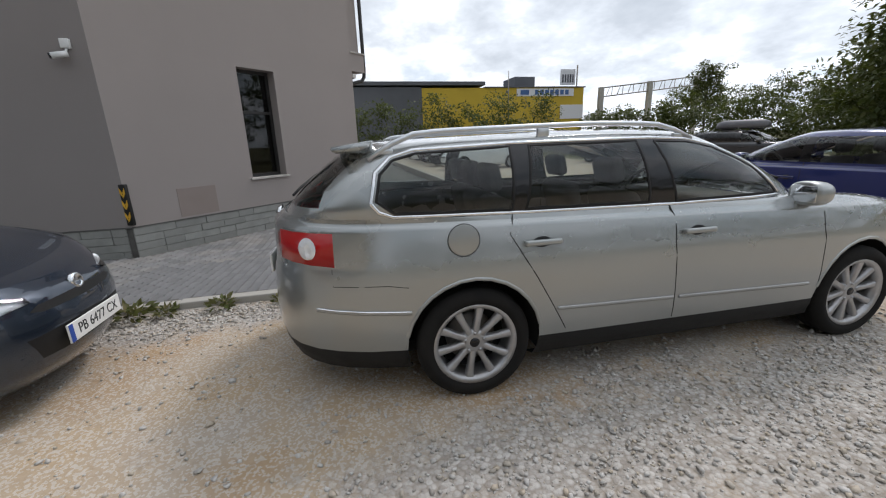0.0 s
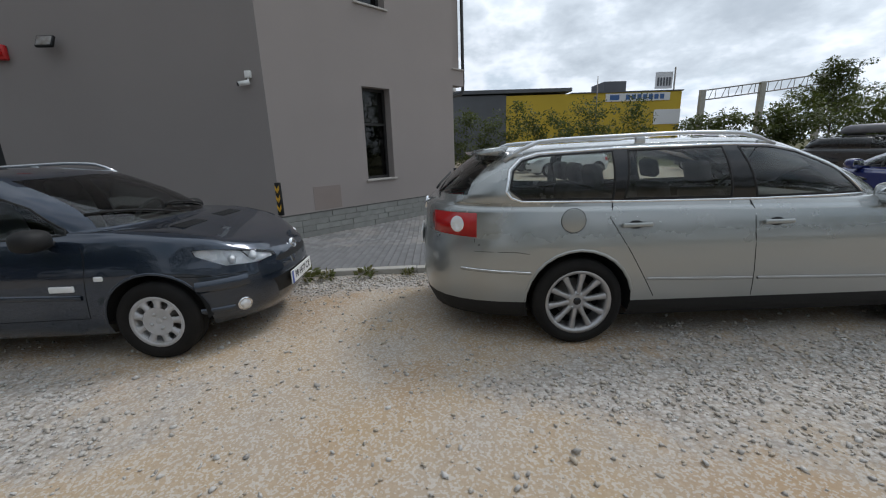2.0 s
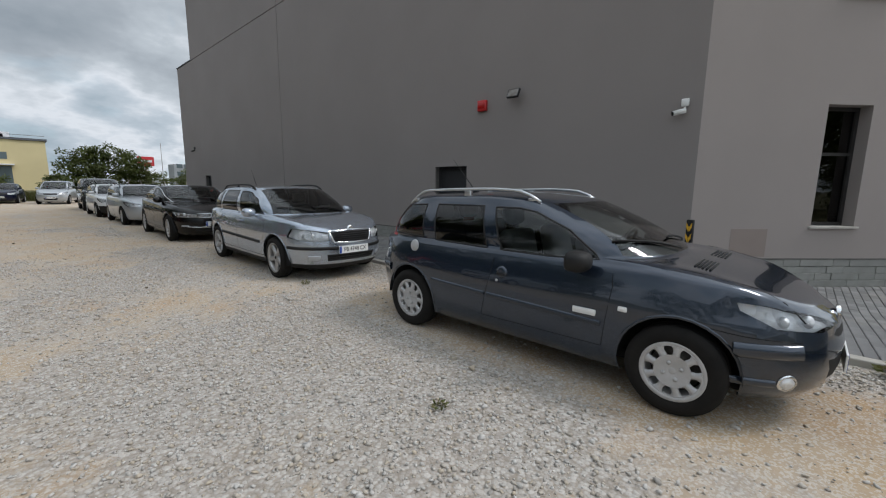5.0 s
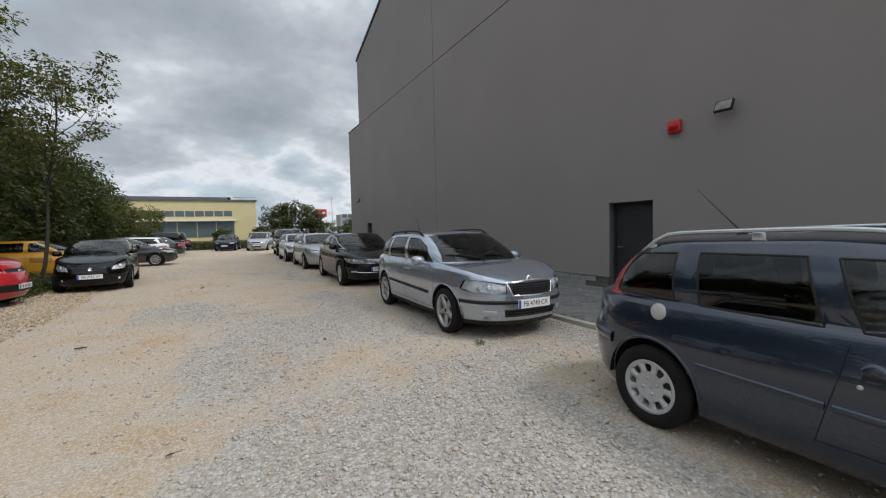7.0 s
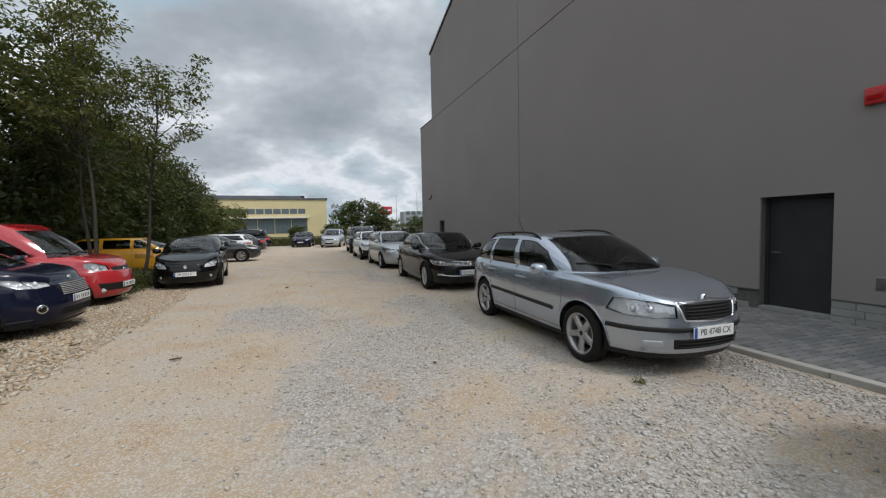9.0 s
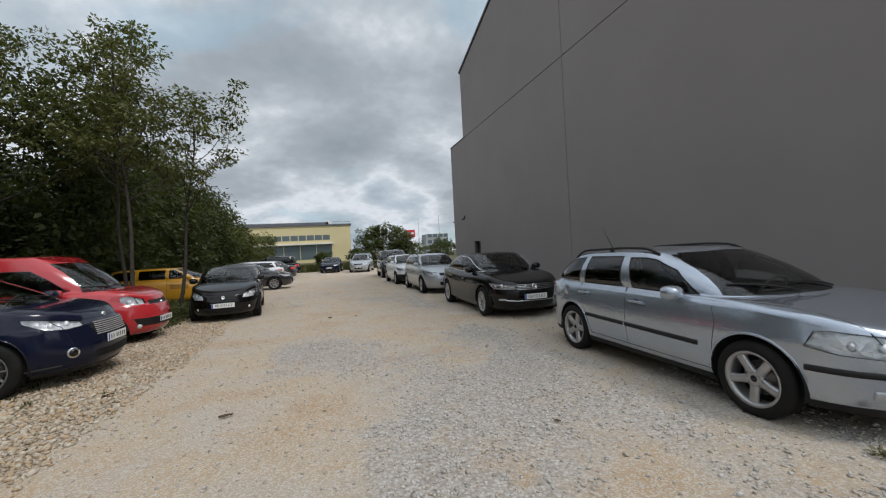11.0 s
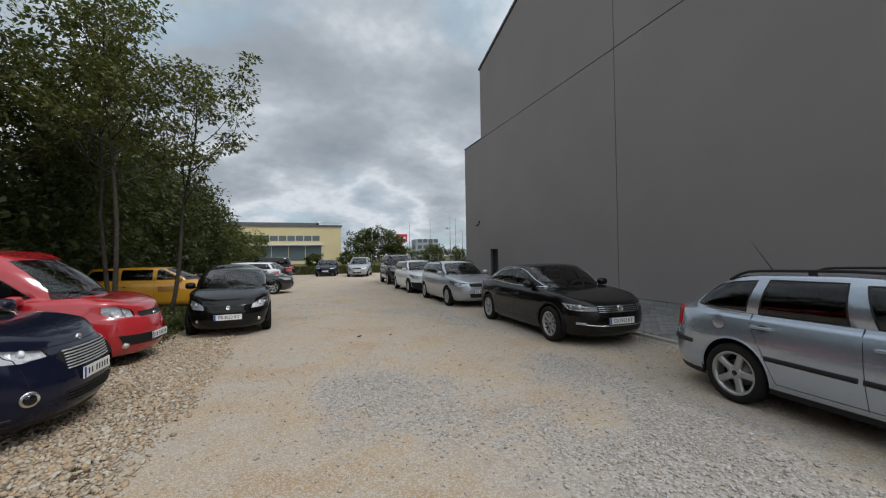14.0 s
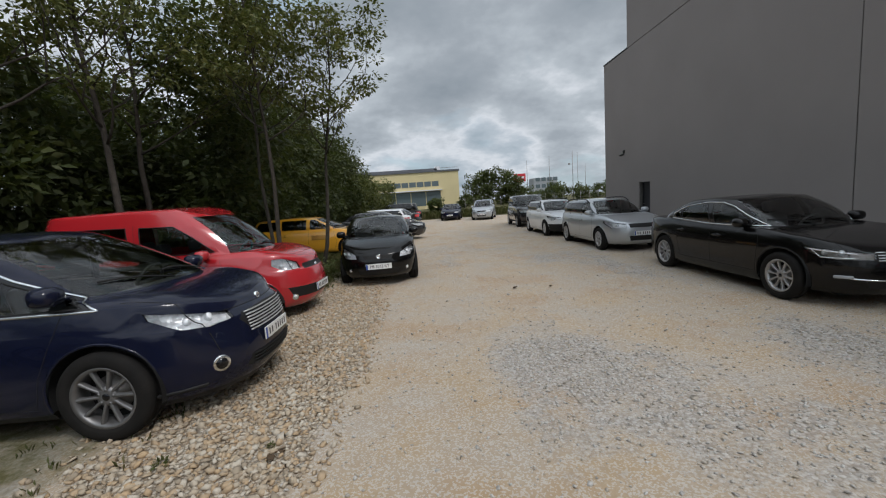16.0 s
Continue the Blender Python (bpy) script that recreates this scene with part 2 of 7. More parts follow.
def half_outline(xr, xf, w, nf, nr, m):
    """Half a plan outline (y >= 0), from the nose round to the tail."""
    c, out = (xr + xf) / 2, []
    a = (xf - xr) / 2
    for sign, n in ((1, nf), (-1, nr)):
        q = [(a * (1 - s ** m) ** (1 / n), w * s) for s in S_END]
        t0 = q[-1][0] / a
        q += [(a * t0 * f, w * (1 - (t0 * f) ** n) ** (1 / m)) for f in (0.92, 0.82, 0.7, 0.56, 0.42, 0.28, 0.14)]
        if sign > 0:
            out += [(c + x, y) for x, y in q] + [(c, w)]
        else:
            out += [(c - x, y) for x, y in q[::-1]]
    return out


def shell(p):
    """The half body of a car as a bmesh: rings from the sills up to the roof."""
    w, L = p["W"] / 2, p["L"]
    xf = p["wb"] / 2 + p["fo"]
    xr = xf - L
    (cx, cz), (wx, wz), (rx, rz), (bx, bz) = p["cowl"], p["wtop"], p["rtop"], p["rbase"]
    hf, tz, zr = p["hoodf"], p["tailz"], p["roof"]
    nf, nr, m = p.get("nf", 5.0), p.get("nr", 5.0), p.get("m", 4.0)
    bow, rbow = p.get("bow", 0.15), p.get("rbow", 0.08)
    sb = p.get("sill", 0.2)
    nose, tail = p.get("nose", 0.06), p.get("rake", 0.05)
    g = p.get("gw", 0.05)
    tumble = p.get("tumble", 0.17)

    def ring(a, b, ww, z, nf=nf, nr=nr, m=m):
        # plan outline, bowed across the nose and tail
        o = []
        for x, y in half_outline(a, b, ww, nf, nr, m):
            f, q, s = max(0.0, x - b + 0.85) / 0.85, max(0.0, a + 0.7 - x) / 0.7, (y / ww) ** 2
            o.append((x - bow * s * f * f + rbow * s * q * q, y * (1 - 0.05 * f * f - 0.03 * q * q)) if nf > 4.5 else (x, y))
        return [Vector((x, y, z(x) if callable(z) else z)) for x, y in o]

    def shoulder(d):
        keys = [(xr, tz - d), (bx, max(tz, bz - 0.03) - d), (cx, cz - 0.035 - d), ((cx + xf) / 2, (cz + hf) / 2 + 0.022 - d), (xf - 0.12, hf - d * 0.8)]
        return lambda x: curve_at(keys, x)

    crease = p.get("crease", 0.62)
    rings = [
        ring(xr + 0.16, xf - 0.2, w - 0.14, sb - 0.01),
        ring(xr + 0.07, xf - 0.1, w - 0.055, sb + 0.015),
        ring(xr + 0.03, xf - 0.035, w - 0.025, sb + 0.1),
        ring(xr + 0.005, xf - 0.005, w - 0.008, sb + 0.22),
        ring(xr, xf, w, 0.53),
        ring(xr + tail * 0.3, xf - nose * 0.5, w - 0.003, lambda x: min(crease, shoulder(0.09)(x))),
        ring(xr + tail * 0.6, xf - nose, w - 0.012, lambda x: min(crease + 0.05, shoulder(0.05)(x))),
        ring(xr + tail * 0.9, xf - nose - 0.03, w - 0.03, shoulder(0.03)),
        ring(xr + tail, xf - nose - 0.055, w - 0.045, shoulder(0.008)),
    ]
    top = ring(xr + tail + 0.02, xf - nose - 0.1, w - 0.062, shoulder(-0.004))
    belt = [(bx, bz), (0, (bz + cz) / 2 + p.get("beltup", 0.0)), (cx, cz)]
    base = ring(bx, cx, w - g - 0.03, lambda x: curve_at(belt, x), 5.0, 6.0, 4.6)
    bulge = p.get("bulge", 0.03)
    for f in (0.0, 0.12, 0.35, 0.6, 0.82, 0.96, 1.0):
        row = []
        for a, b in zip(top, base):
            q = a.lerp(b, f)
            front = max(0.0, min(1.0, (a.x - cx + 0.25) / 0.5))
            back = max(0.0, min(1.0, (bx + 0.1 - a.x) / 0.3))
            q.z += 4 * f * (1 - f) * (bulge * front + 0.02 * back)
            row.append(q)
        rings.append(row)
    edge = [(rx, rz), (rx + 0.35, max(rz, zr - 0.065)), ((wx + rx) / 2 + 0.2, zr - 0.045), (wx - 0.35, max(wz, zr - 0.055)), (wx, wz)]
    roof = ring(rx, wx, w - g - tumble, lambda x: curve_at(edge, x), 4.8, 6.0, 4.4)
    for f in (0.18, 0.4, 0.62, 0.82, 0.94):
        rings.append([a.lerp(b, f) + Vector((0, 0.055 * f * (1 - f) * 4 * min(1, a.y / 0.5), 0)) + Vector((0.05 * (1 if a.x > 0.3 else -0.6 if a.x < bx + 0.5 else 0) * 4 * f * (1 - f), 0, 0)) for a, b in zip(base, roof)])
    rings.append(roof)
    for sy, inset, dz in ((0.94, 0.03, 0.012), (0.8, 0.07, 0.024), (0.5, 0.11, 0.038), (0.0, 0.14, 0.044)):
        rings.append([Vector((v.x + (inset if v.x < (rx + wx) / 2 else -inset) * min(1, abs(v.x - (rx + wx) / 2) / 0.4), v.y * sy, v.z + dz)) for v in roof])
    bm = bmesh.new()
    vr = [[bm.verts.new(v) for v in r] for r in rings]
    for a, b in zip(vr, vr[1:]):
        for k in range(len(a) - 1):
            bm.faces.new((a[k], a[k + 1], b[k + 1], b[k]))
    bmesh.ops.remove_doubles(bm, verts=bm.verts[:], dist=0.0004)
    bmesh.ops.recalc_face_normals(bm, faces=bm.faces[:])
    if sum(f.normal.y * f.calc_area() for f in bm.faces) < 0:
        bmesh.ops.reverse_faces(bm, faces=bm.faces[:])
    return bm


VIEWS = {"side": Vector((0, 1, 0)), "front": Vector((1, 0, 0)), "rear": Vector((-1, 0, 0)), "fc": Vector((1, 1, 0)).normalized(),
         "rc": Vector((-1, 1, 0)).normalized(), "top": Vector((0, 0, 1)), "hood": Vector((0.45, 0, 0.9)).normalized()}


def take(bm, view, pts, keep=False, facing=0.02):
    """Cuts a polygon, seen from a view, out of a half body. Gives the piece as a bmesh of its own, or None."""
    d = VIEWS[view]
    up = Vector((0, 0, 1)) if abs(d.z) < 0.99 else Vector((0, 1, 0))
    right = up.cross(d).normalized()
    up = d.cross(right)
    if view == "side":
        pts = [Vector((x, 0, z)) for x, z in pts]
    elif view in ("front", "rear"):
        pts = [Vector((0, y, z)) for y, z in pts]
    else:
        pts = [Vector(q) for q in pts]
    uv = [(q.dot(right), q.dot(up)) for q in pts]
    lo, hi = [min(c) for c in zip(*uv)], [max(c) for c in zip(*uv)]

    def near(f):
        if f.normal.dot(d) < 0.08:
            return False
        us, vs = [v.co.dot(right) for v in f.verts], [v.co.dot(up) for v in f.verts]
        return max(us) > lo[0] and min(us) < hi[0] and max(vs) > lo[1] and min(vs) < hi[1]

    for a, b in zip(pts, pts[1:] + pts[:1]):
        e = b - a
        no = d.cross(e - d * e.dot(d))
        if no.length < 1e-6:
            continue
        fs = [f for f in bm.faces if near(f)]
        geom = list({v for f in fs for v in f.verts}) + list({x for f in fs for x in f.edges}) + fs
        bmesh.ops.bisect_plane(bm, geom=geom, dist=0.0008, plane_co=a, plane_no=no.normalized())

    def inside(u, v):
        hit, k = False, len(uv)
        for i in range(k):
            (xa, ya), (xb, yb) = uv[i], uv[(i + 1) % k]
            if (ya > v) != (yb > v) and u < (xb - xa) * (v - ya) / (yb - ya) + xa:
                hit = not hit
        return hit

    chosen = [f for f in bm.faces if f.normal.dot(d) > facing and inside(f.calc_center_median().dot(right), f.calc_center_median().dot(up))]
    if not chosen:
        return None
    out = bmesh.new()
    made = {}
    for f in chosen:
        vs = []
        for v in f.verts:
            if v not in made:
                made[v] = out.verts.new(v.co)
            vs.append(made[v])
        out.faces.new(vs)
    if not keep:
        bmesh.ops.delete(bm, geom=chosen, context="FACES")
    bmesh.ops.recalc_face_normals(out, faces=out.faces[:])
    if sum(f.normal.dot(d) for f in out.faces) < 0:
        bmesh.ops.reverse_faces(out, faces=out.faces[:])
    return out


def mirrored(bm):
    r = bmesh.ops.duplicate(bm, geom=bm.verts[:] + bm.edges[:] + bm.faces[:])
    vs = [g for g in r["geom"] if isinstance(g, bmesh.types.BMVert)]
    fs = [g for g in r["geom"] if isinstance(g, bmesh.types.BMFace)]
    for v in vs:
        v.co.y = -v.co.y
    bmesh.ops.reverse_faces(bm, faces=fs)
    bmesh.ops.remove_doubles(bm, verts=[v for v in bm.verts if abs(v.co.y) < 0.002], dist=0.004)
    return bm


def sunk(bm, depth):
    """A copy pushed inwards along its normals."""
    out = bm.copy()
    out.normal_update()
    moves = [(v, v.normal * depth) for v in out.verts]
    for v, q in moves:
        v.co -= q
    return out


def walled(bm, depth=0.012):
    """Gives a patch an inward rim, so that it reads as a piece with thickness."""
    bm.normal_update()
    edges = [e for e in bm.edges if e.is_boundary]
    nrm = {v: v.normal.copy() for e in edges for v in e.verts}
    r = bmesh.ops.extrude_edge_only(bm, edges=edges)
    vs = [g for g in r["geom"] if isinstance(g, bmesh.types.BMVert)]
    old = [(v.co.copy(), nn) for v, nn in nrm.items()]
    for v in vs:
        q = min(old, key=lambda o: (o[0] - v.co).length_squared)
        v.co = v.co - q[1] * depth
    return bm


def islands(bm):
    """The separate pieces of a bmesh, each as its own."""
    left, out = set(bm.faces), []
    while left:
        todo, seen = [left.pop()], []
        while todo:
            f = todo.pop()
            seen.append(f)
            for e in f.edges:
                for g in e.link_faces:
                    if g in left:
                        left.remove(g)
                        todo.append(g)
        piece, made = bmesh.new(), {}
        for f in seen:
            for v in f.verts:
                if v not in made:
                    made[v] = piece.verts.new(v.co)
            piece.faces.new([made[v] for v in f.verts])
        if len(seen) > 1 or seen[0].calc_area() > 0.002:
            out.append(piece)
        else:
            piece.free()
    return out


class Skin:
    """Casts onto a car's full half body to lay trims, seams and fittings on it."""

    def __init__(self, bm):
        self.tree = BVHTree.FromBMesh(bm)

    def side(self, x, z):
        hit = self.tree.ray_cast(Vector((x, 3, z)), Vector((0, -1, 0)))
        return (hit[0], hit[1]) if hit[0] is not None else (Vector((x, 0.8, z)), Vector((0, 1, 0)))

    def end(self, y, z, sign=1):
        hit = self.tree.ray_cast(Vector((4 * sign, max(y, 0.002), z)), Vector((-sign, 0, 0)))
        return (hit[0], hit[1]) if hit[0] is not None else (Vector((2.0 * sign, y, z)), Vector((sign, 0, 0)))

    def top(self, x, y):
        hit = self.tree.ray_cast(Vector((x, max(y, 0.002), 3)), Vector((0, 0, -1)))
        return (hit[0], hit[1]) if hit[0] is not None else (Vector((x, y, 1.0)), Vector((0, 0, 1)))

    def ribbon(self, pts, width, lift, how="side", closed=False, sign=1, step=0.05):
        """A low raised strip along points on the body."""
        dense = []
        seq = list(pts) + ([pts[0]] if closed else [])
        for (a0, a1), (b0, b1) in zip(seq, seq[1:]):
            k = max(1, int(math.hypot(b0 - a0, b1 - a1) / step))
            dense += [(a0 + (b0 - a0) * i / k, a1 + (b1 - a1) * i / k) for i in range(k)]
        dense.append(seq[-1])
        on = [self.side(*q) if how == "side" else self.top(*q) if how == "top" else self.end(q[0], q[1], sign) for q in dense]
        bm, rows = bmesh.new(), []
        for i, (co, no) in enumerate(on):
            way = on[min(i + 1, len(on) - 1)][0] - on[max(i - 1, 0)][0]
            if closed and i in (0, len(on) - 1):
                way = on[1][0] - on[-2][0]
            across = way.cross(no).normalized()
            rows.append([bm.verts.new(co + across * width * s + no * h) for s, h in ((-0.5, -0.003), (-0.42, lift * 0.75), (0, lift), (0.42, lift * 0.75), (0.5, -0.003))])
        for a, b in zip(rows, rows[1:]):
            for k in range(4):
                bm.faces.new((a[k], a[k + 1], b[k + 1], b[k]))
        bmesh.ops.recalc_face_normals(bm, faces=bm.faces[:])
        return bm


def arch_points(cx, cz, r):
    return [(cx + r * math.cos(radians(a)), cz + r * math.sin(radians(a))) for a in range(-40, 221, 13)]


WHEELS = {}


def wheel_meshes(r, width, style):
    """Tyre, rim and hub meshes, outer face towards +y."""
    key = (r, width, style)
    if key in WHEELS:
        return WHEELS[key]
    n, pair, tyre, cover = {"passat": (10, 0.0, 0.09, 0), "octavia": (5, 0.0, 0.09, 0), "alloy7": (7, 0.0, 0.105, 0), "alloy10": (10, 0.0, 0.105, 0), "alloydark": (10, 0.0, 0.115, 0),
                            "cover": (9, 0.0, 0.105, 1), "steel": (12, 0.0, 0.125, 2)}[style]
    rr, h = r - tyre, width / 2
    bm = bmesh.new()
    add_lathe(bm, [(rr - 0.005, -h * 0.8), (rr + 0.02, -h * 0.98), (r - 0.045, -h), (r - 0.012, -h * 0.86), (r, -h * 0.6), (r, -0.012), (r - 0.008, -0.008), (r - 0.008, 0.008), (r, 0.012),
                   (r, h * 0.6), (r - 0.012, h * 0.86), (r - 0.045, h), (rr + 0.03, h * 1.01), (rr + 0.02, h * 0.97), (rr - 0.005, h * 0.84)], 48)
    ty = mesh_of(bm, "tyre", M_RUBBER)
    bm = bmesh.new()
    add_lathe(bm, [(rr - 0.03, -h * 0.9), (rr - 0.03, h * 0.4), (rr - 0.022, h * 0.78), (rr + 0.004, h * 0.9), (rr + 0.006, h * 0.83), (rr - 0.012, h * 0.8)], 48)
    face = h * 0.8
    if cover == 0:
        add_lathe(bm, [(0.0, face * 0.78), (0.045, face * 0.78), (0.075, face * 0.7), (0.08, face * 0.4)], 24)
        wide0, wide1 = {"passat": (0.021, 0.026), "octavia": (0.042, 0.04), "alloy7": (0.024, 0.03), "alloy10": (0.014, 0.018), "alloydark": (0.014, 0.016)}[style]
        for k in range(n):
            a = 2 * math.pi * (k + 0.25) / n
            m = Matrix.Rotation(-a, 4, "Y")
            pts = [(0.05, wide0, face * 0.74), (0.55 * rr, wide0 * 0.85, face * 0.86), (rr - 0.014, wide1, face * 0.93)]
            prev = None
            for x, q, y in pts:
                row = [bm.verts.new(m @ Vector((x, yy, zz))) for yy, zz in ((y - 0.035, -q), (y - 0.006, -q * 0.9), (y, -q * 0.5), (y, q * 0.5), (y - 0.006, q * 0.9), (y - 0.035, q))]
                if prev:
                    for i in range(5):
                        bm.faces.new((prev[i], prev[i + 1], row[i + 1], row[i]))
                prev = row
        for k in range(5):
            a = 2 * math.pi * k / 5 + 0.3
            m = Matrix.Translation((0.056 * math.cos(a), face * 0.72, 0.056 * math.sin(a)))
            r2 = bmesh.ops.create_cone(bm, segments=8, radius1=0.011, radius2=0.009, depth=0.02, cap_ends=True)
            bmesh.ops.transform(bm, matrix=m @ Matrix.Rotation(radians(-90), 4, "X"), verts=r2["verts"])
    else:
        # a dished cover or steel disc with holes round it
        inner, outer, gap = (0.57, 0.87, 0.6) if cover == 1 else (0.62, 0.80, 0.42)
        add_lathe(bm, [(0.0, face * 0.84), (0.05, face * 0.86), (inner * rr, face * 0.98)], 36)
        add_lathe(bm, [(outer * rr, face * 1.0), (rr * 0.96, face * 0.93), (rr - 0.012, face * 0.84)], 36)
        for k in range(n):
            a0, a1 = 2 * math.pi * k / n, 2 * math.pi * (k + 1 - gap) / n
            mid, half = (a0 + a1) / 2, (a1 - a0) / 2
            prev = None
            for f in (0, 0.2, 0.5, 0.8, 1.0):
                rad = (inner + (outer - inner) * f) * rr
                flare = 1 + 1.0 * abs(f - 0.5) ** 2 * 2.2
                row = [bm.verts.new((rad * math.cos(mid + half * s * flare), face * 0.99 + dy, rad * math.sin(mid + half * s * flare))) for s, dy in ((-1, -0.02), (-1, 0), (0, 0.002), (1, 0), (1, -0.02))]
                if prev:
                    for i in range(4):
                        bm.faces.new((prev[i], prev[i + 1], row[i + 1], row[i]))
                prev = row
        for k in range(4):
            a = 2 * math.pi * k / 4 + 0.5
            r2 = bmesh.ops.create_cone(bm, segments=8, radius1=0.014, radius2=0.012, depth=0.02, cap_ends=True)
            bmesh.ops.transform(bm, matrix=Matrix.Translation((0.056 * math.cos(a), face * 0.88, 0.056 * math.sin(a))) @ Matrix.Rotation(radians(-90), 4, "X"), verts=r2["verts"])
    bmesh.ops.recalc_face_normals(bm, faces=bm.faces[:])
    rim = mesh_of(bm, "rim", M_COVER if cover else M_DARKALLOY if style == "alloydark" else M_ALLOY)
    bm = bmesh.new()
    add_lathe(bm, [(0.0, -h * 0.7), (0.145, -h * 0.7), (0.145, -h * 0.2), (0.07, -h * 0.15), (0.06, face * 0.6), (0.0, face * 0.62)], 28)
    hub = mesh_of(bm, "wheel", M_STEEL)
    bm = bmesh.new()
    add_lathe(bm, [(0.0, face * 0.87), (0.022, face * 0.86), (0.029, face * 0.78)], 20)
    cap = mesh_of(bm, "hub_cap", M_GLOSSBLACK if cover == 0 else M_COVER)
    # added black disc behind the spokes, in place of the shade there
    bm = bmesh.new()
    add_lathe(bm, [(0.0, -h * 0.5), (rr - 0.02, -h * 0.5), (rr - 0.03, -h * 0.42)], 28)
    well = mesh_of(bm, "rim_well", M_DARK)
    WHEELS[key] = hub, ty, rim, cap, well
    return WHEELS[key]


def seat_bm():
    bm = bmesh.new()
    add_box(bm, -0.28, 0.25, -0.25, 0.25, 0.25, 0.45, 0.06)
    m = Matrix.Translation((-0.24, 0, 0.4)) @ Matrix.Rotation(radians(-14), 4, "Y")
    add_box(bm, -0.08, 0.06, -0.24, 0.24, -0.02, 0.56, 0.06, m)
    add_box(bm, -0.06, 0.04, -0.13, 0.13, 0.6, 0.78, 0.045, m)
    return bm


SEAT = mesh_of(seat_bm(), "seat", M_SEAT)


def plate(parent, m, text, name="number_plate"):
    """A number plate in the x-z plane, facing -y, with its characters raised on it."""
    ob = part(name, box_bm(-0.26, 0.26, -0.006, 0.006, -0.056, 0.056, 0.003), M_PLATE, parent, "white number plate with black characters" if text else "white number plate with blurred characters", False)
    ob.matrix_local = m
    band = part("blue_band", box_bm(-0.257, -0.222, -0.0075, -0.004, -0.053, 0.053), M_BLUE, ob, "", False)
    if text:
        part("lettering", lettering(text, 0.088, M_INK), None, ob).matrix_local = pose(0.018, -0.0065, 0.0)
        for v in ob.children[-1].data.vertices:
            v.co.x *= 0.9
    else:
        for k, x in enumerate((-0.17, -0.11, -0.02, 0.035, 0.09, 0.145, 0.2)):
            part("character_bar", box_bm(x - 0.011, x + 0.011, -0.0078, -0.004, -0.03, 0.03), M_INK, ob, "", False)


def build_car(p, m, label, group="parked cars", name="car"):
    """A car from its measures. Origin on the ground midway between the axles, nose towards +x."""
    car = thing(name, m, label, p.get("category", "car"), group)
    paint, glass, privacy = p["paint"], p.get("glass", M_GLASS), p.get("privacy", M_GLASS)
    w, r, wb = p["W"] / 2, p["r"], p["wb"]
    xf = wb / 2 + p["fo"]
    xr = xf - p["L"]
    bm = shell(p)
    skin = Skin(bm)

    def pair(name, b, mat, label="", smooth=True, parent=car):
        me = mesh_of(b, name, mat, smooth)
        out = []
        for s in (1, -1):
            o = part(name, me, None, parent, label)
            o.scale = (1, s, 1)
            out.append(o)
        return out

    # wheel openings with liners and lips
    for ax in (wb / 2, -wb / 2):
        ra = r + p.get("gap", 0.05)
        hole = arch_points(ax, r + 0.01, ra)
        take(bm, "side", hole)
        pair("arch_lip", skin.ribbon([q for q in arch_points(ax, r + 0.01, ra + 0.006) if q[1] > p.get("skirt", p.get("sill", 0.2) + 0.07)], 0.022, 0.006, step=0.06), p.get("lip", paint))
        liner = bmesh.new()
        rows = []
        for x, z in [q for q in arch_points(ax, r + 0.01, ra + 0.012) if q[1] > p.get("sill", 0.2) + 0.03]:
            y = w - 0.05
            rows.append([liner.verts.new((x, y, z)), liner.verts.new((x, y - 0.3, z)), liner.verts.new((ax, y - 0.3, r))])
        for a, b in zip(rows, rows[1:]):
            liner.faces.new((a[0], a[1], b[1], b[0])), liner.faces.new((a[1], a[2], b[1]))
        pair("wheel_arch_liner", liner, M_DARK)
    # pieces cut from the body, in order
    for item in p["cuts"]:
        nm, view, pts, mat = item[:4]
        opt = item[4] if len(item) > 4 else {}
        b = take(bm, view, pts, facing=0.3 if nm in ("windscreen", "rear_window") else 0.02)
        if b is None:
            continue
        lab = opt.get("label", "")
        if opt.get("lamp"):
            back = sunk(b, 0.035)
            lamps = pair(nm, b, mat, lab)
            me = mesh_of(back, "reflector", p.get("reflector", M_REFL))
            for o in lamps:
                part("reflector", me, None, o)
            c = sum((v.co for v in me.vertices), Vector()) / len(me.vertices)
            d = VIEWS[view]
            for k in opt.get("bulbs", ()):
                q = c + Vector((k[0], k[1], k[2]))
                hit = skin.tree.ray_cast(q + d * 0.5, -d)
                q = (hit[0] - d * 0.03) if hit[0] is not None else q
                bb = bmesh.new()
                bmesh.ops.create_uvsphere(bb, u_segments=14, v_segments=8, radius=k[3])
                bmesh.ops.transform(bb, matrix=Matrix.Translation(q) @ Matrix.Diagonal((0.7, 0.7, 0.9, 1)), verts=bb.verts[:])
                me2 = mesh_of(bb, "projector", M_REFL)
                for o in lamps:
                    part("projector", me2, None, o)
        elif opt.get("full"):
            part(nm, mirrored(b), mat, car, lab)
        elif nm == "window_frame":
            for piece in islands(b):
                pair("pillar", piece, mat)
        else:
            pair(nm, walled(b) if opt.get("rim", True) else b, mat, lab)
    # dark lower band right round
    if p.get("skirt"):
        z = p["skirt"]
        bmesh.ops.bisect_plane(bm, geom=bm.verts[:] + bm.edges[:] + bm.faces[:], dist=0.0005, plane_co=(0, 0, z), plane_no=(0, 0, 1))
        low = [f for f in bm.faces if f.calc_center_median().z < z]
        band, made = bmesh.new(), {}
        for f in low:
            for v in f.verts:
                if v not in made:
                    made[v] = band.verts.new(v.co)
            band.faces.new([made[v] for v in f.verts])
        bmesh.ops.delete(bm, geom=low, context="FACES")
        part("lower_trim", mirrored(band), M_BLACK, car)
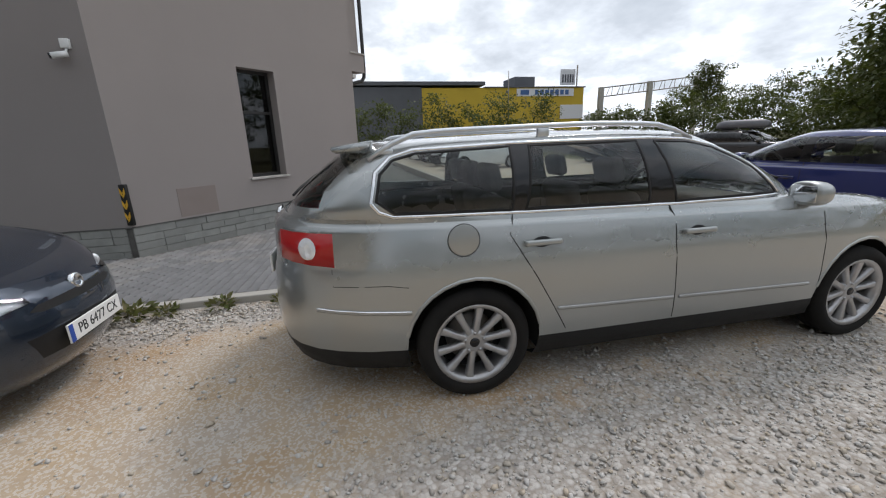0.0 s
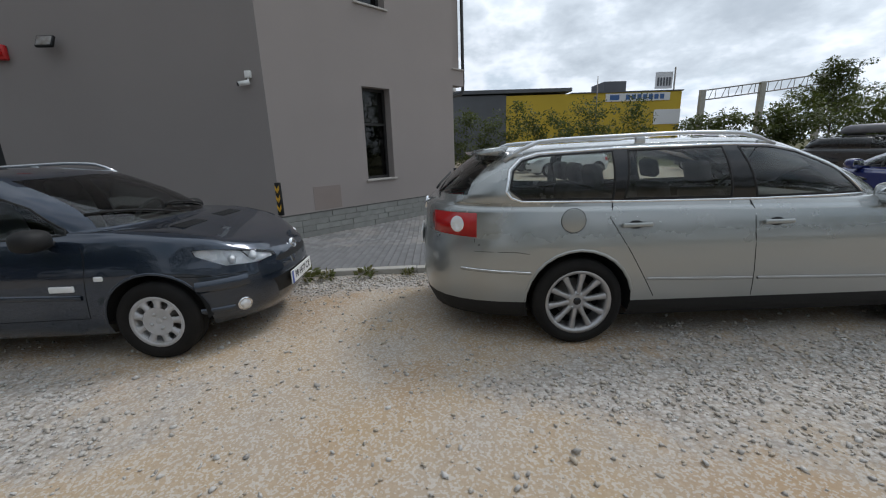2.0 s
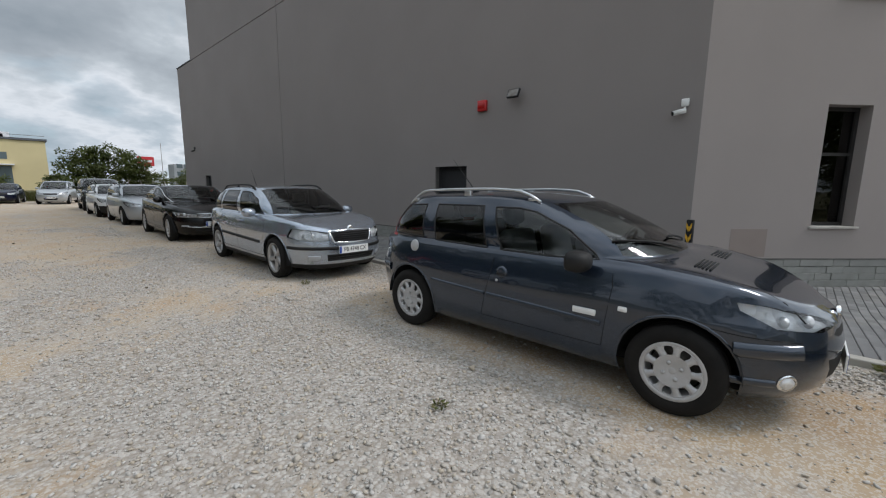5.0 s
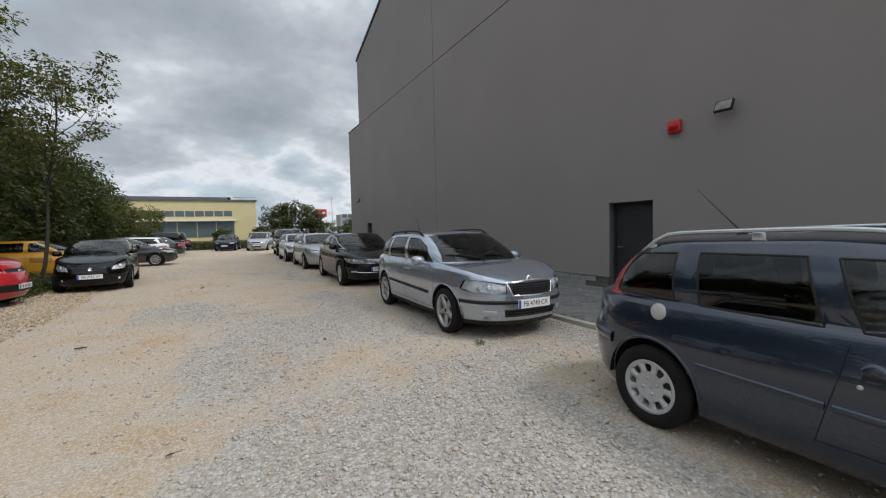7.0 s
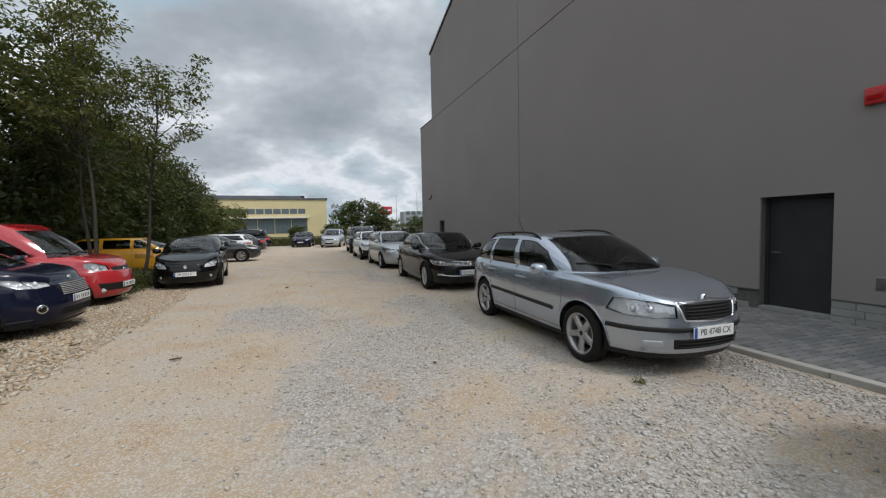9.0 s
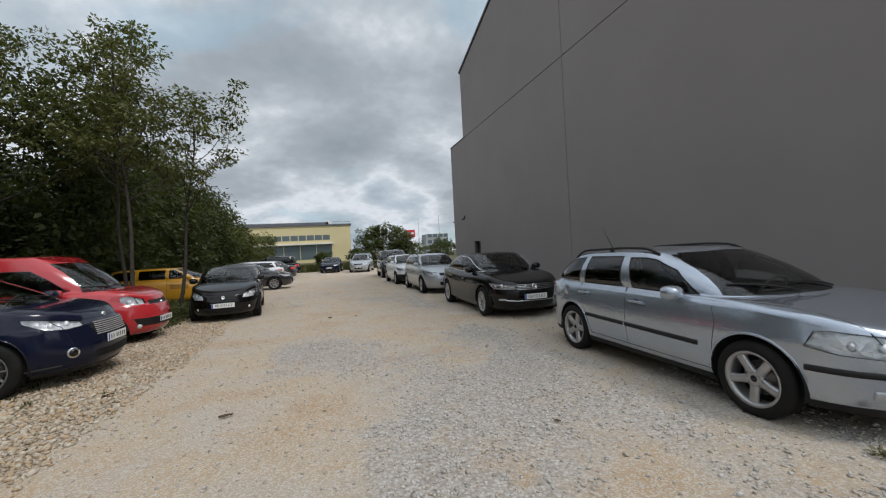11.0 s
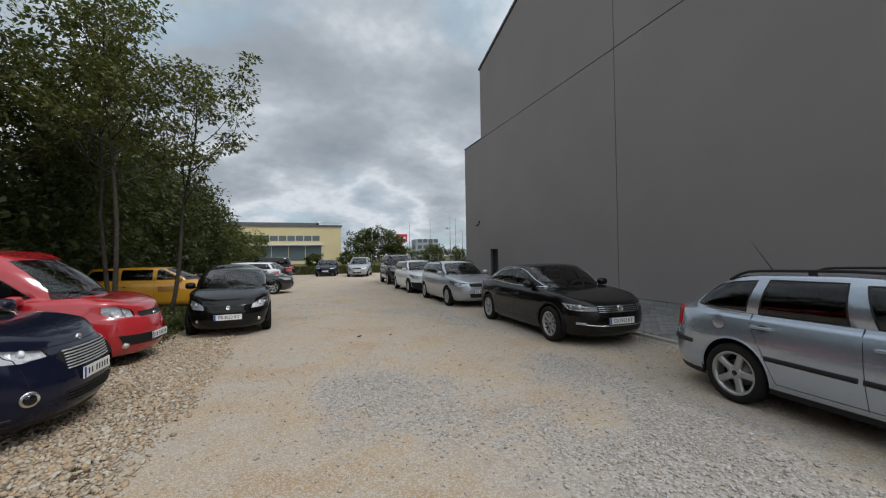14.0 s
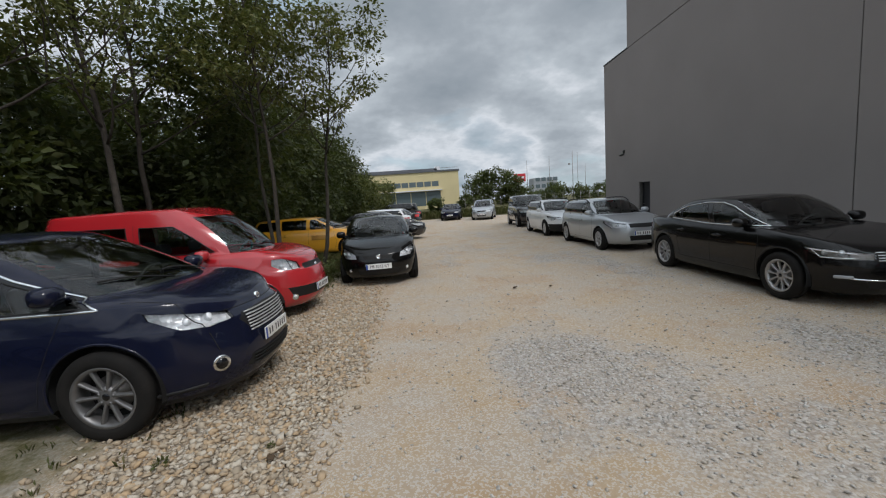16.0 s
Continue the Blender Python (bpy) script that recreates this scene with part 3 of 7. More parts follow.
    # strips and seams laid on the body
    for nm, pts, width, lift, mat, *rest in p.get("strips", ()):
        opt = rest[0] if rest else {}
        how = opt.get("how", "side")
        b = skin.ribbon(pts, width, lift, how, opt.get("closed", False), opt.get("sign", 1), opt.get("step", 0.05))
        pair(nm, b, mat)
    bm.normal_update()
    part("body", mirrored(bm), paint, car, p.get("body_label", ""))
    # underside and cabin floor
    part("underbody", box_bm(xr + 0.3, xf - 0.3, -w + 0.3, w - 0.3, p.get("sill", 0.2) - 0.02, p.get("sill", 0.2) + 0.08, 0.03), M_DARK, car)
    (cx, cz) = p["cowl"]
    if p.get("cabin", True):
        for sx, ys in ((p.get("seatx", 0.15), (-0.37, 0.37)), (p.get("seatx", 0.15) - 0.85, (-0.4, 0.0, 0.4))):
            for sy in ys:
                part("seat", SEAT, None, car).matrix_local = pose(sx, sy, 0.13)
        part("dashboard", box_bm(cx - 0.55, cx - 0.08, -w + 0.16, w - 0.16, cz - 0.3, cz - 0.045, 0.06), M_DASH, car)
        bb = bmesh.new()
        add_tube(bb, [(0.19 * math.cos(a), 0, 0.19 * math.sin(a)) for a in np.linspace(0, 2 * math.pi, 21)], 0.016, 6)
        add_box(bb, -0.18, 0.18, -0.012, 0.012, -0.03, 0.03, 0.01)
        part("steering_wheel", bb, M_DASH, car).matrix_local = pose(cx - 0.6, 0.37, cz - 0.05, 0, 0, 90) @ pose(0, 0, 0, 25)
    # wheels
    for ax in (wb / 2, -wb / 2):
        for s in (1, -1):
            hub, ty, rim, cap, well = wheel_meshes(r, p.get("tw", 0.205), p["wheel"])
            o = part("wheel", hub, None, car)
            o.matrix_local = pose(ax, s * (w - p.get("tw", 0.205) / 2 - 0.012), r) @ Matrix.Diagonal((1, s, 1, 1)) @ pose(0, 0, 0, 0, p.get("spin", 11) * (1 if ax > 0 else 2.3))
            for nm, me in (("tyre", ty), ("rim", rim), ("hub_cap", cap), ("rim_well", well)):
                part(nm, me, None, o)
    # mirrors
    mx, mz = p["mirror"]
    co, no = skin.side(mx, mz)
    bb = bmesh.new()
    egg = bmesh.ops.create_uvsphere(bb, u_segments=20, v_segments=12, radius=1.0)["verts"]
    for v in egg:
        q = v.co.copy()
        v.co = Vector((max(-0.55, math.copysign(abs(q.x) ** 0.8, q.x)) * 0.10 + 0.0, math.copysign(abs(q.y) ** 0.75, q.y) * 0.105 + 0.15, math.copysign(abs(q.z) ** 0.8, q.z) * 0.075 + 0.01))
    add_box(bb, -0.03, 0.045, -0.06, 0.1, -0.05, -0.015, 0.012)
    me = mesh_of(bb, "mirror", p.get("mirror_mat", paint))
    gl = mesh_of(box_bm(-0.058, -0.053, 0.075, 0.225, -0.04, 0.06, 0.002), "mirror_glass", M_CHROME)
    for s in (1, -1):
        o = part("mirror", me, None, car)
        o.matrix_local = Matrix.Diagonal((1, s, 1, 1)) @ Matrix.Translation(co)
        part("mirror_glass", gl, None, o)
    # handles
    for hx, hz in p.get("handles", ()):
        co, no = skin.side(hx, hz)
        bb = bmesh.new()
        add_box(bb, -0.105, 0.105, 0.012, 0.036, -0.016, 0.016, 0.011, None, 3)
        add_box(bb, -0.1, -0.07, -0.02, 0.02, -0.012, 0.012, 0.004)
        add_box(bb, 0.05, 0.1, -0.02, 0.02, -0.012, 0.012, 0.004)
        me = mesh_of(bb, "door_handle", p.get("handle_mat", paint))
        # black disc laid on the door for the shaded hollow behind the handle
        cup = bmesh.new()
        bmesh.ops.create_uvsphere(cup, u_segments=14, v_segments=8, radius=1)
        bmesh.ops.transform(cup, matrix=Matrix.Diagonal((0.055, 0.006, 0.03, 1)), verts=cup.verts[:])
        cm = mesh_of(cup, "handle_recess", M_BLACK)
        for s in (1, -1):
            o = part("door_handle", me, None, car)
            o.matrix_local = Matrix.Diagonal((1, s, 1, 1)) @ Matrix.Translation(co) @ Matrix.Rotation(math.atan2(no.z, no.y), 4, "X")
            part("handle_recess", cm, None, o)
    # roof rails
    if "rails" in p:
        x0, x1, lift, mat = p["rails"]
        y = w - p.get("gw", 0.05) - p.get("tumble", 0.17) - 0.03
        pts = []
        for f in np.linspace(0, 1, 17):
            x = x0 + (x1 - x0) * f
            co, _ = skin.top(x, y)
            e = min(1.0, min(f, 1 - f) / 0.16)
            pts.append(co + Vector((0, 0, 0.005 + lift * math.sin(e * math.pi / 2))))
        bb = tube_bm(pts, 0.015, 8)
        for f in (0.05, 0.5, 0.95):
            x = x0 + (x1 - x0) * f
            co, _ = skin.top(x, y)
            add_box(bb, x - 0.035, x + 0.035, co.y - 0.012, co.y + 0.012, co.z - 0.01, co.z + lift * (0.9 if f == 0.5 else 0.35), 0.006)
        pair("roof_rail", bb, mat)
    if "antenna" in p:
        x, y, lean, ln = p["antenna"]
        co, _ = skin.top(x, abs(y))
        bb = tube_bm([(0, 0, 0), (-ln * math.sin(lean), 0, ln * math.cos(lean))], 0.006, 6, 0.002)
        add_box(bb, -0.04, 0.03, -0.018, 0.018, -0.01, 0.025, 0.01)
        part("antenna", bb, M_BLACK, car).matrix_local = Matrix.Translation((co.x, math.copysign(co.y, y) if y else 0, co.z))
    # wipers at the foot of the windscreen
    if p.get("wipers", True):
        for y0, y1 in ((0.5, -0.05), (-0.08, -0.62)):
            pts = []
            for f in np.linspace(0, 1, 6):
                y = y0 + (y1 - y0) * f
                co, no = skin.end(abs(y), cz + 0.03 + 0.07 * math.sin(f * math.pi * 0.6))
                pts.append(Vector((co.x, y, co.z)) + no * 0.018)
            part("wiper", tube_bm(pts, 0.009, 6), M_BLACK, car)
    # plates and badges
    for sign, text, z in p.get("plates", ()):
        co, no = skin.end(0.0, z, sign)
        q, _ = skin.end(0.24, z, sign)
        x = co.x + sign * 0.012
        part_m = pose(x, 0, z, 0, 0, 90 if sign > 0 else -90)
        plate(car, part_m, text)
    for sign, z, rad, mat in p.get("badges", ()):
        co, no = skin.end(0.0, z, sign)
        bb = bmesh.new()
        add_lathe(bb, [(0.0, 0.004), (rad * 0.55, 0.006), (rad * 0.62, 0.012), (rad * 0.85, 0.014), (rad, 0.006), (rad, -0.01)], 24)
        o = part("badge", bb, mat, car, "round metal badge")
        o.matrix_local = Matrix.Translation(co) @ Vector((sign, 0, 0.15)).to_track_quat("Y", "Z").to_matrix().to_4x4()
    for fn in p.get("extras", ()):
        fn(car, skin, p)
    return car


def line_x(a, b, z):
    """The x at height z on the line from a to b, both (x, z)."""
    return a[0] + (b[0] - a[0]) * (z - a[1]) / (b[1] - a[1])


def cornered(pts, r=0.045):
    """A polygon with its corners clipped round."""
    out, k = [], len(pts)
    for i in range(k):
        a, b, c = Vector(pts[i - 1]), Vector(pts[i]), Vector(pts[(i + 1) % k])
        p, q = b + (a - b).normalized() * r, b + (c - b).normalized() * r
        out += [tuple(p), tuple((p + q) * 0.25 + b * 0.5), tuple(q)]
    return out


def car_spec(L, W, wb, fo, r, roof, cowl, wtop, rtop, rbase, hoodf, tailz, paint, wheel, splits, **k):
    """Measures of a car, with panes, lamps and seams worked out from its lines. splits: x of the pillars, front to back."""
    p = dict(L=L, W=W, wb=wb, fo=fo, r=r, roof=roof, cowl=cowl, wtop=wtop, rtop=rtop, rbase=rbase, hoodf=hoodf, tailz=tailz, paint=paint, wheel=wheel)
    p.update(k)
    w, xf = W / 2, wb / 2 + fo
    xr = xf - L
    (cx, cz), (wx, wz), (rx, rz), (bx, bz) = cowl, wtop, rtop, rbase
    dp, ap, top = k.get("dpillar", 0.2), k.get("apillar", 0.24), k.get("topgap", 0.055)

    def zb(x):
        return bz + (cz - bz) * (x - bx) / (cx - bx) + 0.03 + k.get("beltup", 0.0)

    def zt(x):
        f = (x - rx) / (wx - rx)
        return min(roof - 0.045, rz + (roof - 0.05 - rz) * min(1, f / 0.3) if f < 0.3 else roof - 0.045) - top

    cuts, strips = [], []
    xa = line_x(cowl, wtop, zb(cx) + 0.02) - ap
    ztop = zt(wx - 0.2) - 0.005
    xat = min(line_x(cowl, wtop, ztop) - ap, wx + 0.1)
    xd, xdt = line_x(rbase, rtop, zb(bx) + 0.02) + dp, max(line_x(rbase, rtop, zt(rx + 0.3)) + dp, rx + 0.1)
    edges = [(xa, xat)] + [(s, s + k.get("lean", 0.0)) for s in splits] + [(xd, xdt)]
    outline = [(xa, zb(xa)), (xat, zt(xat)), ((xat + xdt) / 2, zt((xat + xdt) / 2)), (xdt, zt(xdt)), (xd, zb(xd))]
    for i, (a, b) in enumerate(zip(edges, edges[1:])):
        g = 0.06 if i else 0.0
        h = 0.06 if i + 2 < len(edges) else 0.0
        a0, a1, b0, b1 = a[0] - g, a[1] - g, b[0] + h, b[1] + h
        pts = [(a0, zb(a0)), (a1, zt(a1)), (b1, zt(b1)), (b0, zb(b0))]
        mid = (a1 + b1) / 2
        pts.insert(2, (mid, zt(mid)))
        if i and i + 2 < len(edges) and "blank" in k:
            continue
        if "panes" in k:
            break
        cuts.append(("side_window", "side", cornered(pts, 0.03), k.get("glass", M_GLASS) if i == 0 or "privacy" not in k else k["privacy"], {"rim": False}))
    for i, pts in enumerate(k.get("panes", ())):
        cuts.append(("side_window", "side", cornered(pts, 0.028), k.get("glass", M_GLASS) if i == 0 or "privacy" not in k else k["privacy"], {"rim": False}))
        strips.append(("window_seal", pts + pts[:1], 0.016, 0.004, M_BLACK))
    outline = k.get("frame", outline)
    if not k.get("body_pillars"):
        cuts.append(("window_frame", "side", outline, M_GLOSSBLACK, {"rim": False}))
    cuts.append(("windscreen", "front", [(-0.1, cz + 0.02), (w - 0.2, cz + 0.015), (w - k.get("gw", 0.05) - k.get("tumble", 0.17) - 0.085, wz - 0.005), (-0.1, wz + 0.012)], M_GLASS, {"full": True}))
    if not k.get("noback"):
        cuts.append(("rear_window", "rear", [(-0.1, bz + 0.03), (w - k.get("backw", 0.23), bz + 0.05), (w - k.get("gw", 0.05) - k.get("tumble", 0.17) - k.get("backw", 0.23) + 0.13, rz - 0.05), (-0.1, rz - 0.04)], k.get("privacy", M_GLASS), {"full": True}))
    hl = k.get("headlight") or [(xf - 0.07, 0.44, hoodf - 0.12), (xf - 0.12, 0.43, hoodf - 0.015), (xf - 0.34, w - 0.14, hoodf + 0.015), (xf - 0.60, w - 0.03, hoodf + 0.055), (xf - 0.58, w, hoodf + 0.0), (xf - 0.3, w - 0.1, hoodf - 0.13)]
    cuts.append(("headlight", "fc", hl, M_LENS, {"lamp": True, "bulbs": k.get("bulbs", ((0.03, -0.08, 0, 0.045), (-0.03, 0.08, 0, 0.042))), "label": "clear headlight"}))
    cuts.append(("grille", "front", k.get("grille") or [(-0.1, hoodf - 0.02), (0.36, hoodf - 0.02), (0.33, hoodf - 0.12), (-0.1, hoodf - 0.13)], M_BLACK, {"full": True}))
    cuts.append(("lower_grille", "front", k.get("intake") or [(-0.1, 0.43), (0.36, 0.43), (0.32, 0.3), (-0.1, 0.3)], M_BLACK, {"full": True}))
    tl = k.get("taillight") or [(xr + 0.02, w - 0.34, bz - 0.12), (xr + 0.03, w - 0.34, bz - 0.3), (xr + 0.25, w, bz - 0.3), (xr + 0.3, w - 0.03, bz - 0.12)]
    cuts.append(("taillight", "rc", tl, k.get("tail_mat", M_RED), {"label": "red taillight"}))
    dark = {"how": "side"}
    seamw = 0.006
    front_seam = k.get("fseam", wb / 2 - r - 0.13)
    rear_seam = -wb / 2 + r + 0.1
    zl = k.get("sill", 0.2) + 0.11
    doors = [("door_seam", [(front_seam, zl + 0.02), (front_seam + 0.06, 0.55), (xa + 0.03, zb(xa) - 0.01)], seamw, 0.0015, M_DARK),
               ("door_seam", [(splits[0] - 0.02, zl), (splits[0], zb(splits[0]))], seamw, 0.0015, M_DARK)]
    strips += [("door_seam", pts, seamw, 0.0015, M_DARK) for pts in k["seams"]] if "seams" in k else doors
    last = splits[1] if len(splits) > 1 else None
    if "seams" in k:
        pass
    elif last is not None and not k.get("two_door"):
        strips.append(("door_seam", [(rear_seam + 0.03, zl), (rear_seam - 0.03, 0.42), (last - 0.06, 0.74), (last, zb(last))], seamw, 0.0015, M_DARK))
        strips.append(("sill_seam", [(front_seam, zl), (rear_seam + 0.03, zl)], seamw, 0.0015, M_DARK))
    else:
        strips.append(("sill_seam", [(front_seam, zl), (splits[0], zl)], seamw, 0.0015, M_DARK))
    strips.append(("hood_seam", [(xf - 0.2, w - 0.3), (cx, w - 0.13)], 0.008, 0.0015, M_DARK, {"how": "top"}))
    if k.get("trim"):
        loop = k.get("trimline", outline)
        strips.append(("window_trim", loop + [loop[0]], 0.02, 0.007, k["trim"]))
    p["cuts"] = k.get("first_cuts", []) + cuts + k.get("more_cuts", [])
    p["strips"] = strips + k.get("more_strips", [])
    p.setdefault("mirror", (xa - 0.1, zb(xa) + 0.03))
    return p


M_PINKRED = plain("faded_red_lens", (0.36, 0.05, 0.05), 0.16)
M_FOG = plain("fog_lamp_glass", (0.42, 0.44, 0.46), 0.15, 0.3)
M_SMOKE = glass_mat("smoked_car_glass", (0.3, 0.32, 0.325))
P_CHAMPAGNE = paint_mat("champagne_silver_paint", (0.33, 0.345, 0.34), 0.7, 0.27, 0.10)
P_SLATE = paint_mat("blue_grey_paint", (0.017, 0.028, 0.047), 0.5, 0.22, 0.02)
P_SILVER = paint_mat("silver_paint", (0.37, 0.415, 0.48), 0.75, 0.24, 0.06)
P_BLACK = paint_mat("black_paint", (0.002, 0.0018, 0.0018), 0.0, 0.2, 0.004, 0.45)
P_NAVY = paint_mat("navy_paint", (0.0035, 0.0055, 0.02), 0.0, 0.2, 0.006, 0.45)
P_RED = paint_mat("red_paint", (0.42, 0.014, 0.02), 0.0, 0.25, 0.03)
P_YELLOW = paint_mat("taxi_yellow_paint", (0.75, 0.36, 0.02), 0.0, 0.3, 0.08)
P_WHITE = paint_mat("white_paint", (0.72, 0.73, 0.74), 0.0, 0.3, 0.15)
P_BLUE = paint_mat("blue_paint", (0.008, 0.017, 0.11), 0.2, 0.25, 0.02)
P_GREY = paint_mat("dark_grey_paint", (0.018, 0.019, 0.021), 0.3, 0.25, 0.04)
P_PEWTER = paint_mat("light_silver_paint", (0.42, 0.445, 0.47), 0.6, 0.32, 0.1)


def slats(z0, z1, n, half, mat, out=0.012, name="grille_slat"):
    def fn(car, skin, p):
        for i in range(n):
            z = z0 + (z1 - z0) * i / max(1, n - 1)
            pts = []
            for y in np.linspace(-half, half, 9):
                co, no = skin.end(abs(y), z, 1)
                pts.append(Vector((co.x + out, y, z)))
            part(name, tube_bm(pts, 0.007, 6), mat, car)
    return fn


def fogs(y, z, rad=0.05):
    def fn(car, skin, p):
        co, no = skin.end(y, z, 1)
        bm = bmesh.new()
        add_lathe(bm, [(0.0, 0.006), (rad * 0.7, 0.01), (rad * 0.78, 0.0), (rad, 0.012), (rad * 1.1, 0.0)], 20)
        me = mesh_of(bm, "fog_lamp", M_CHROME)
        bm = bmesh.new()
        add_lathe(bm, [(0.0, 0.012), (rad * 0.74, 0.012), (rad * 0.76, 0.0)], 20)
        glass = mesh_of(bm, "fog_lens", M_REFL if p["paint"] is not P_NAVY else M_GLOSSBLACK)
        for s in (1, -1):
            o = part("fog_lamp", me, None, car, "round chrome fog lamp")
            part("fog_lens", glass, None, o)
            o.matrix_local = Matrix.Translation((co.x, s * co.y, co.z)) @ Vector((no.x, s * no.y, no.z)).to_track_quat("Y", "Z").to_matrix().to_4x4()
    return fn


def disc_on_side(name, x, z, rad, mat, label="", side=-1, lift=0.004, ring=None):
    """A round flap or roundel on one flank."""
    def fn(car, skin, p):
        co, no = skin.side(x, z)
        bm = bmesh.new()
        add_lathe(bm, [(0.0, lift), (rad * 0.9, lift), (rad, lift * 0.4), (rad * 1.02, -0.004)], 28)
        o = part(name, bm, mat, car, label)
        o.matrix_local = Matrix.Translation((co.x, side * co.y, co.z)) @ Vector((no.x, side * no.y, no.z)).to_track_quat("Y", "Z").to_matrix().to_4x4()
        if ring:
            bb = bmesh.new()
            add_tube(bb, [(rad * math.cos(a), lift * 0.5, rad * math.sin(a)) for a in np.linspace(0, 2 * math.pi, 33)], 0.002, 5)
            part("flap_seam", bb, ring, o)
    return fn


def block_on_side(name, x, z, sx, sz, mat, label="", both=False, tilt=0.0, bevel=0.008, thick=0.012):
    def fn(car, skin, p):
        co, no = skin.side(x, z)
        me = mesh_of(box_bm(-sx / 2, sx / 2, -0.01, thick, -sz / 2, sz / 2, bevel), name, mat)
        for s in ((1, -1) if both else (-1,)):
            part(name, me, None, car, label).matrix_local = Matrix.Diagonal((1, s, 1, 1)) @ Matrix.Translation(co) @ pose(0, 0, 0, 0, tilt) @ Matrix.Rotation(math.atan2(no.z, no.y), 4, "X")
    return fn


def rear_wiper(car, skin, p):
    (rx, rz), (bx, bz) = p["rtop"], p["rbase"]
    pts = []
    for y, f in ((0.0, 0.1), (0.12, 0.2), (0.42, 0.42)):
        co, no = skin.end(y, bz + (rz - bz) * f, -1)
        pts.append(co + no * 0.02)
    part("rear_wiper", tube_bm(pts, 0.01, 6), M_BLACK, car)


def spoiler(car, skin, p):
    (rx, rz) = p["rtop"]
    w = p["W"] / 2 - 0.27
    bm = bmesh.new()
    add_prism(bm, [(rx - 0.07, rz + 0.012), (rx + 0.16, rz + 0.045), (rx + 0.12, rz - 0.02), (rx - 0.05, rz - 0.018)], "y", -w, w)
    bmesh.ops.bevel(bm, geom=bm.edges[:], offset=0.008, segments=2, affect="EDGES")
    part("roof_spoiler", bm, p["paint"], car)


def roof_box(car, skin, p):
    bm = bmesh.new()
    prof = half_outline(-0.95, 0.95, 0.36, 2.2, 3.2, 3.0)
    rows = []
    for s, z in ((0.94, 0.0), (1.0, 0.04), (1.0, 0.12), (0.9, 0.24), (0.6, 0.31), (0.0, 0.33)):
        ring = [bm.verts.new((x * (0.4 + 0.6 * s), y * s, z)) for x, y in prof] + [bm.verts.new((x * (0.4 + 0.6 * s), -y * s, z)) for x, y in prof[-2:0:-1]]
        rows.append(ring)
    for a, b in zip(rows, rows[1:]):
        for i in range(len(a)):
            bm.faces.new((a[i], a[(i + 1) % len(a)], b[(i + 1) % len(a)], b[i]))
    bm.faces.new(rows[0][::-1])
    bmesh.ops.remove_doubles(bm, verts=bm.verts[:], dist=0.001)
    part("roof_box", bm, M_ROOFBOX, car, "dark grey plastic roof box").matrix_local = pose(-0.2, 0, p["roof"] + 0.09)
    for x in (-0.7, 0.3):
        part("roof_bar", box_bm(x - 0.03, x + 0.03, -0.62, 0.62, p["roof"] + 0.02, p["roof"] + 0.085, 0.01), M_BLACK, car)


M_ROOFBOX = rough_mat("roof_box_plastic", (0.10, 0.10, 0.11), (0.13, 0.13, 0.135), 0.4, 5, 120)


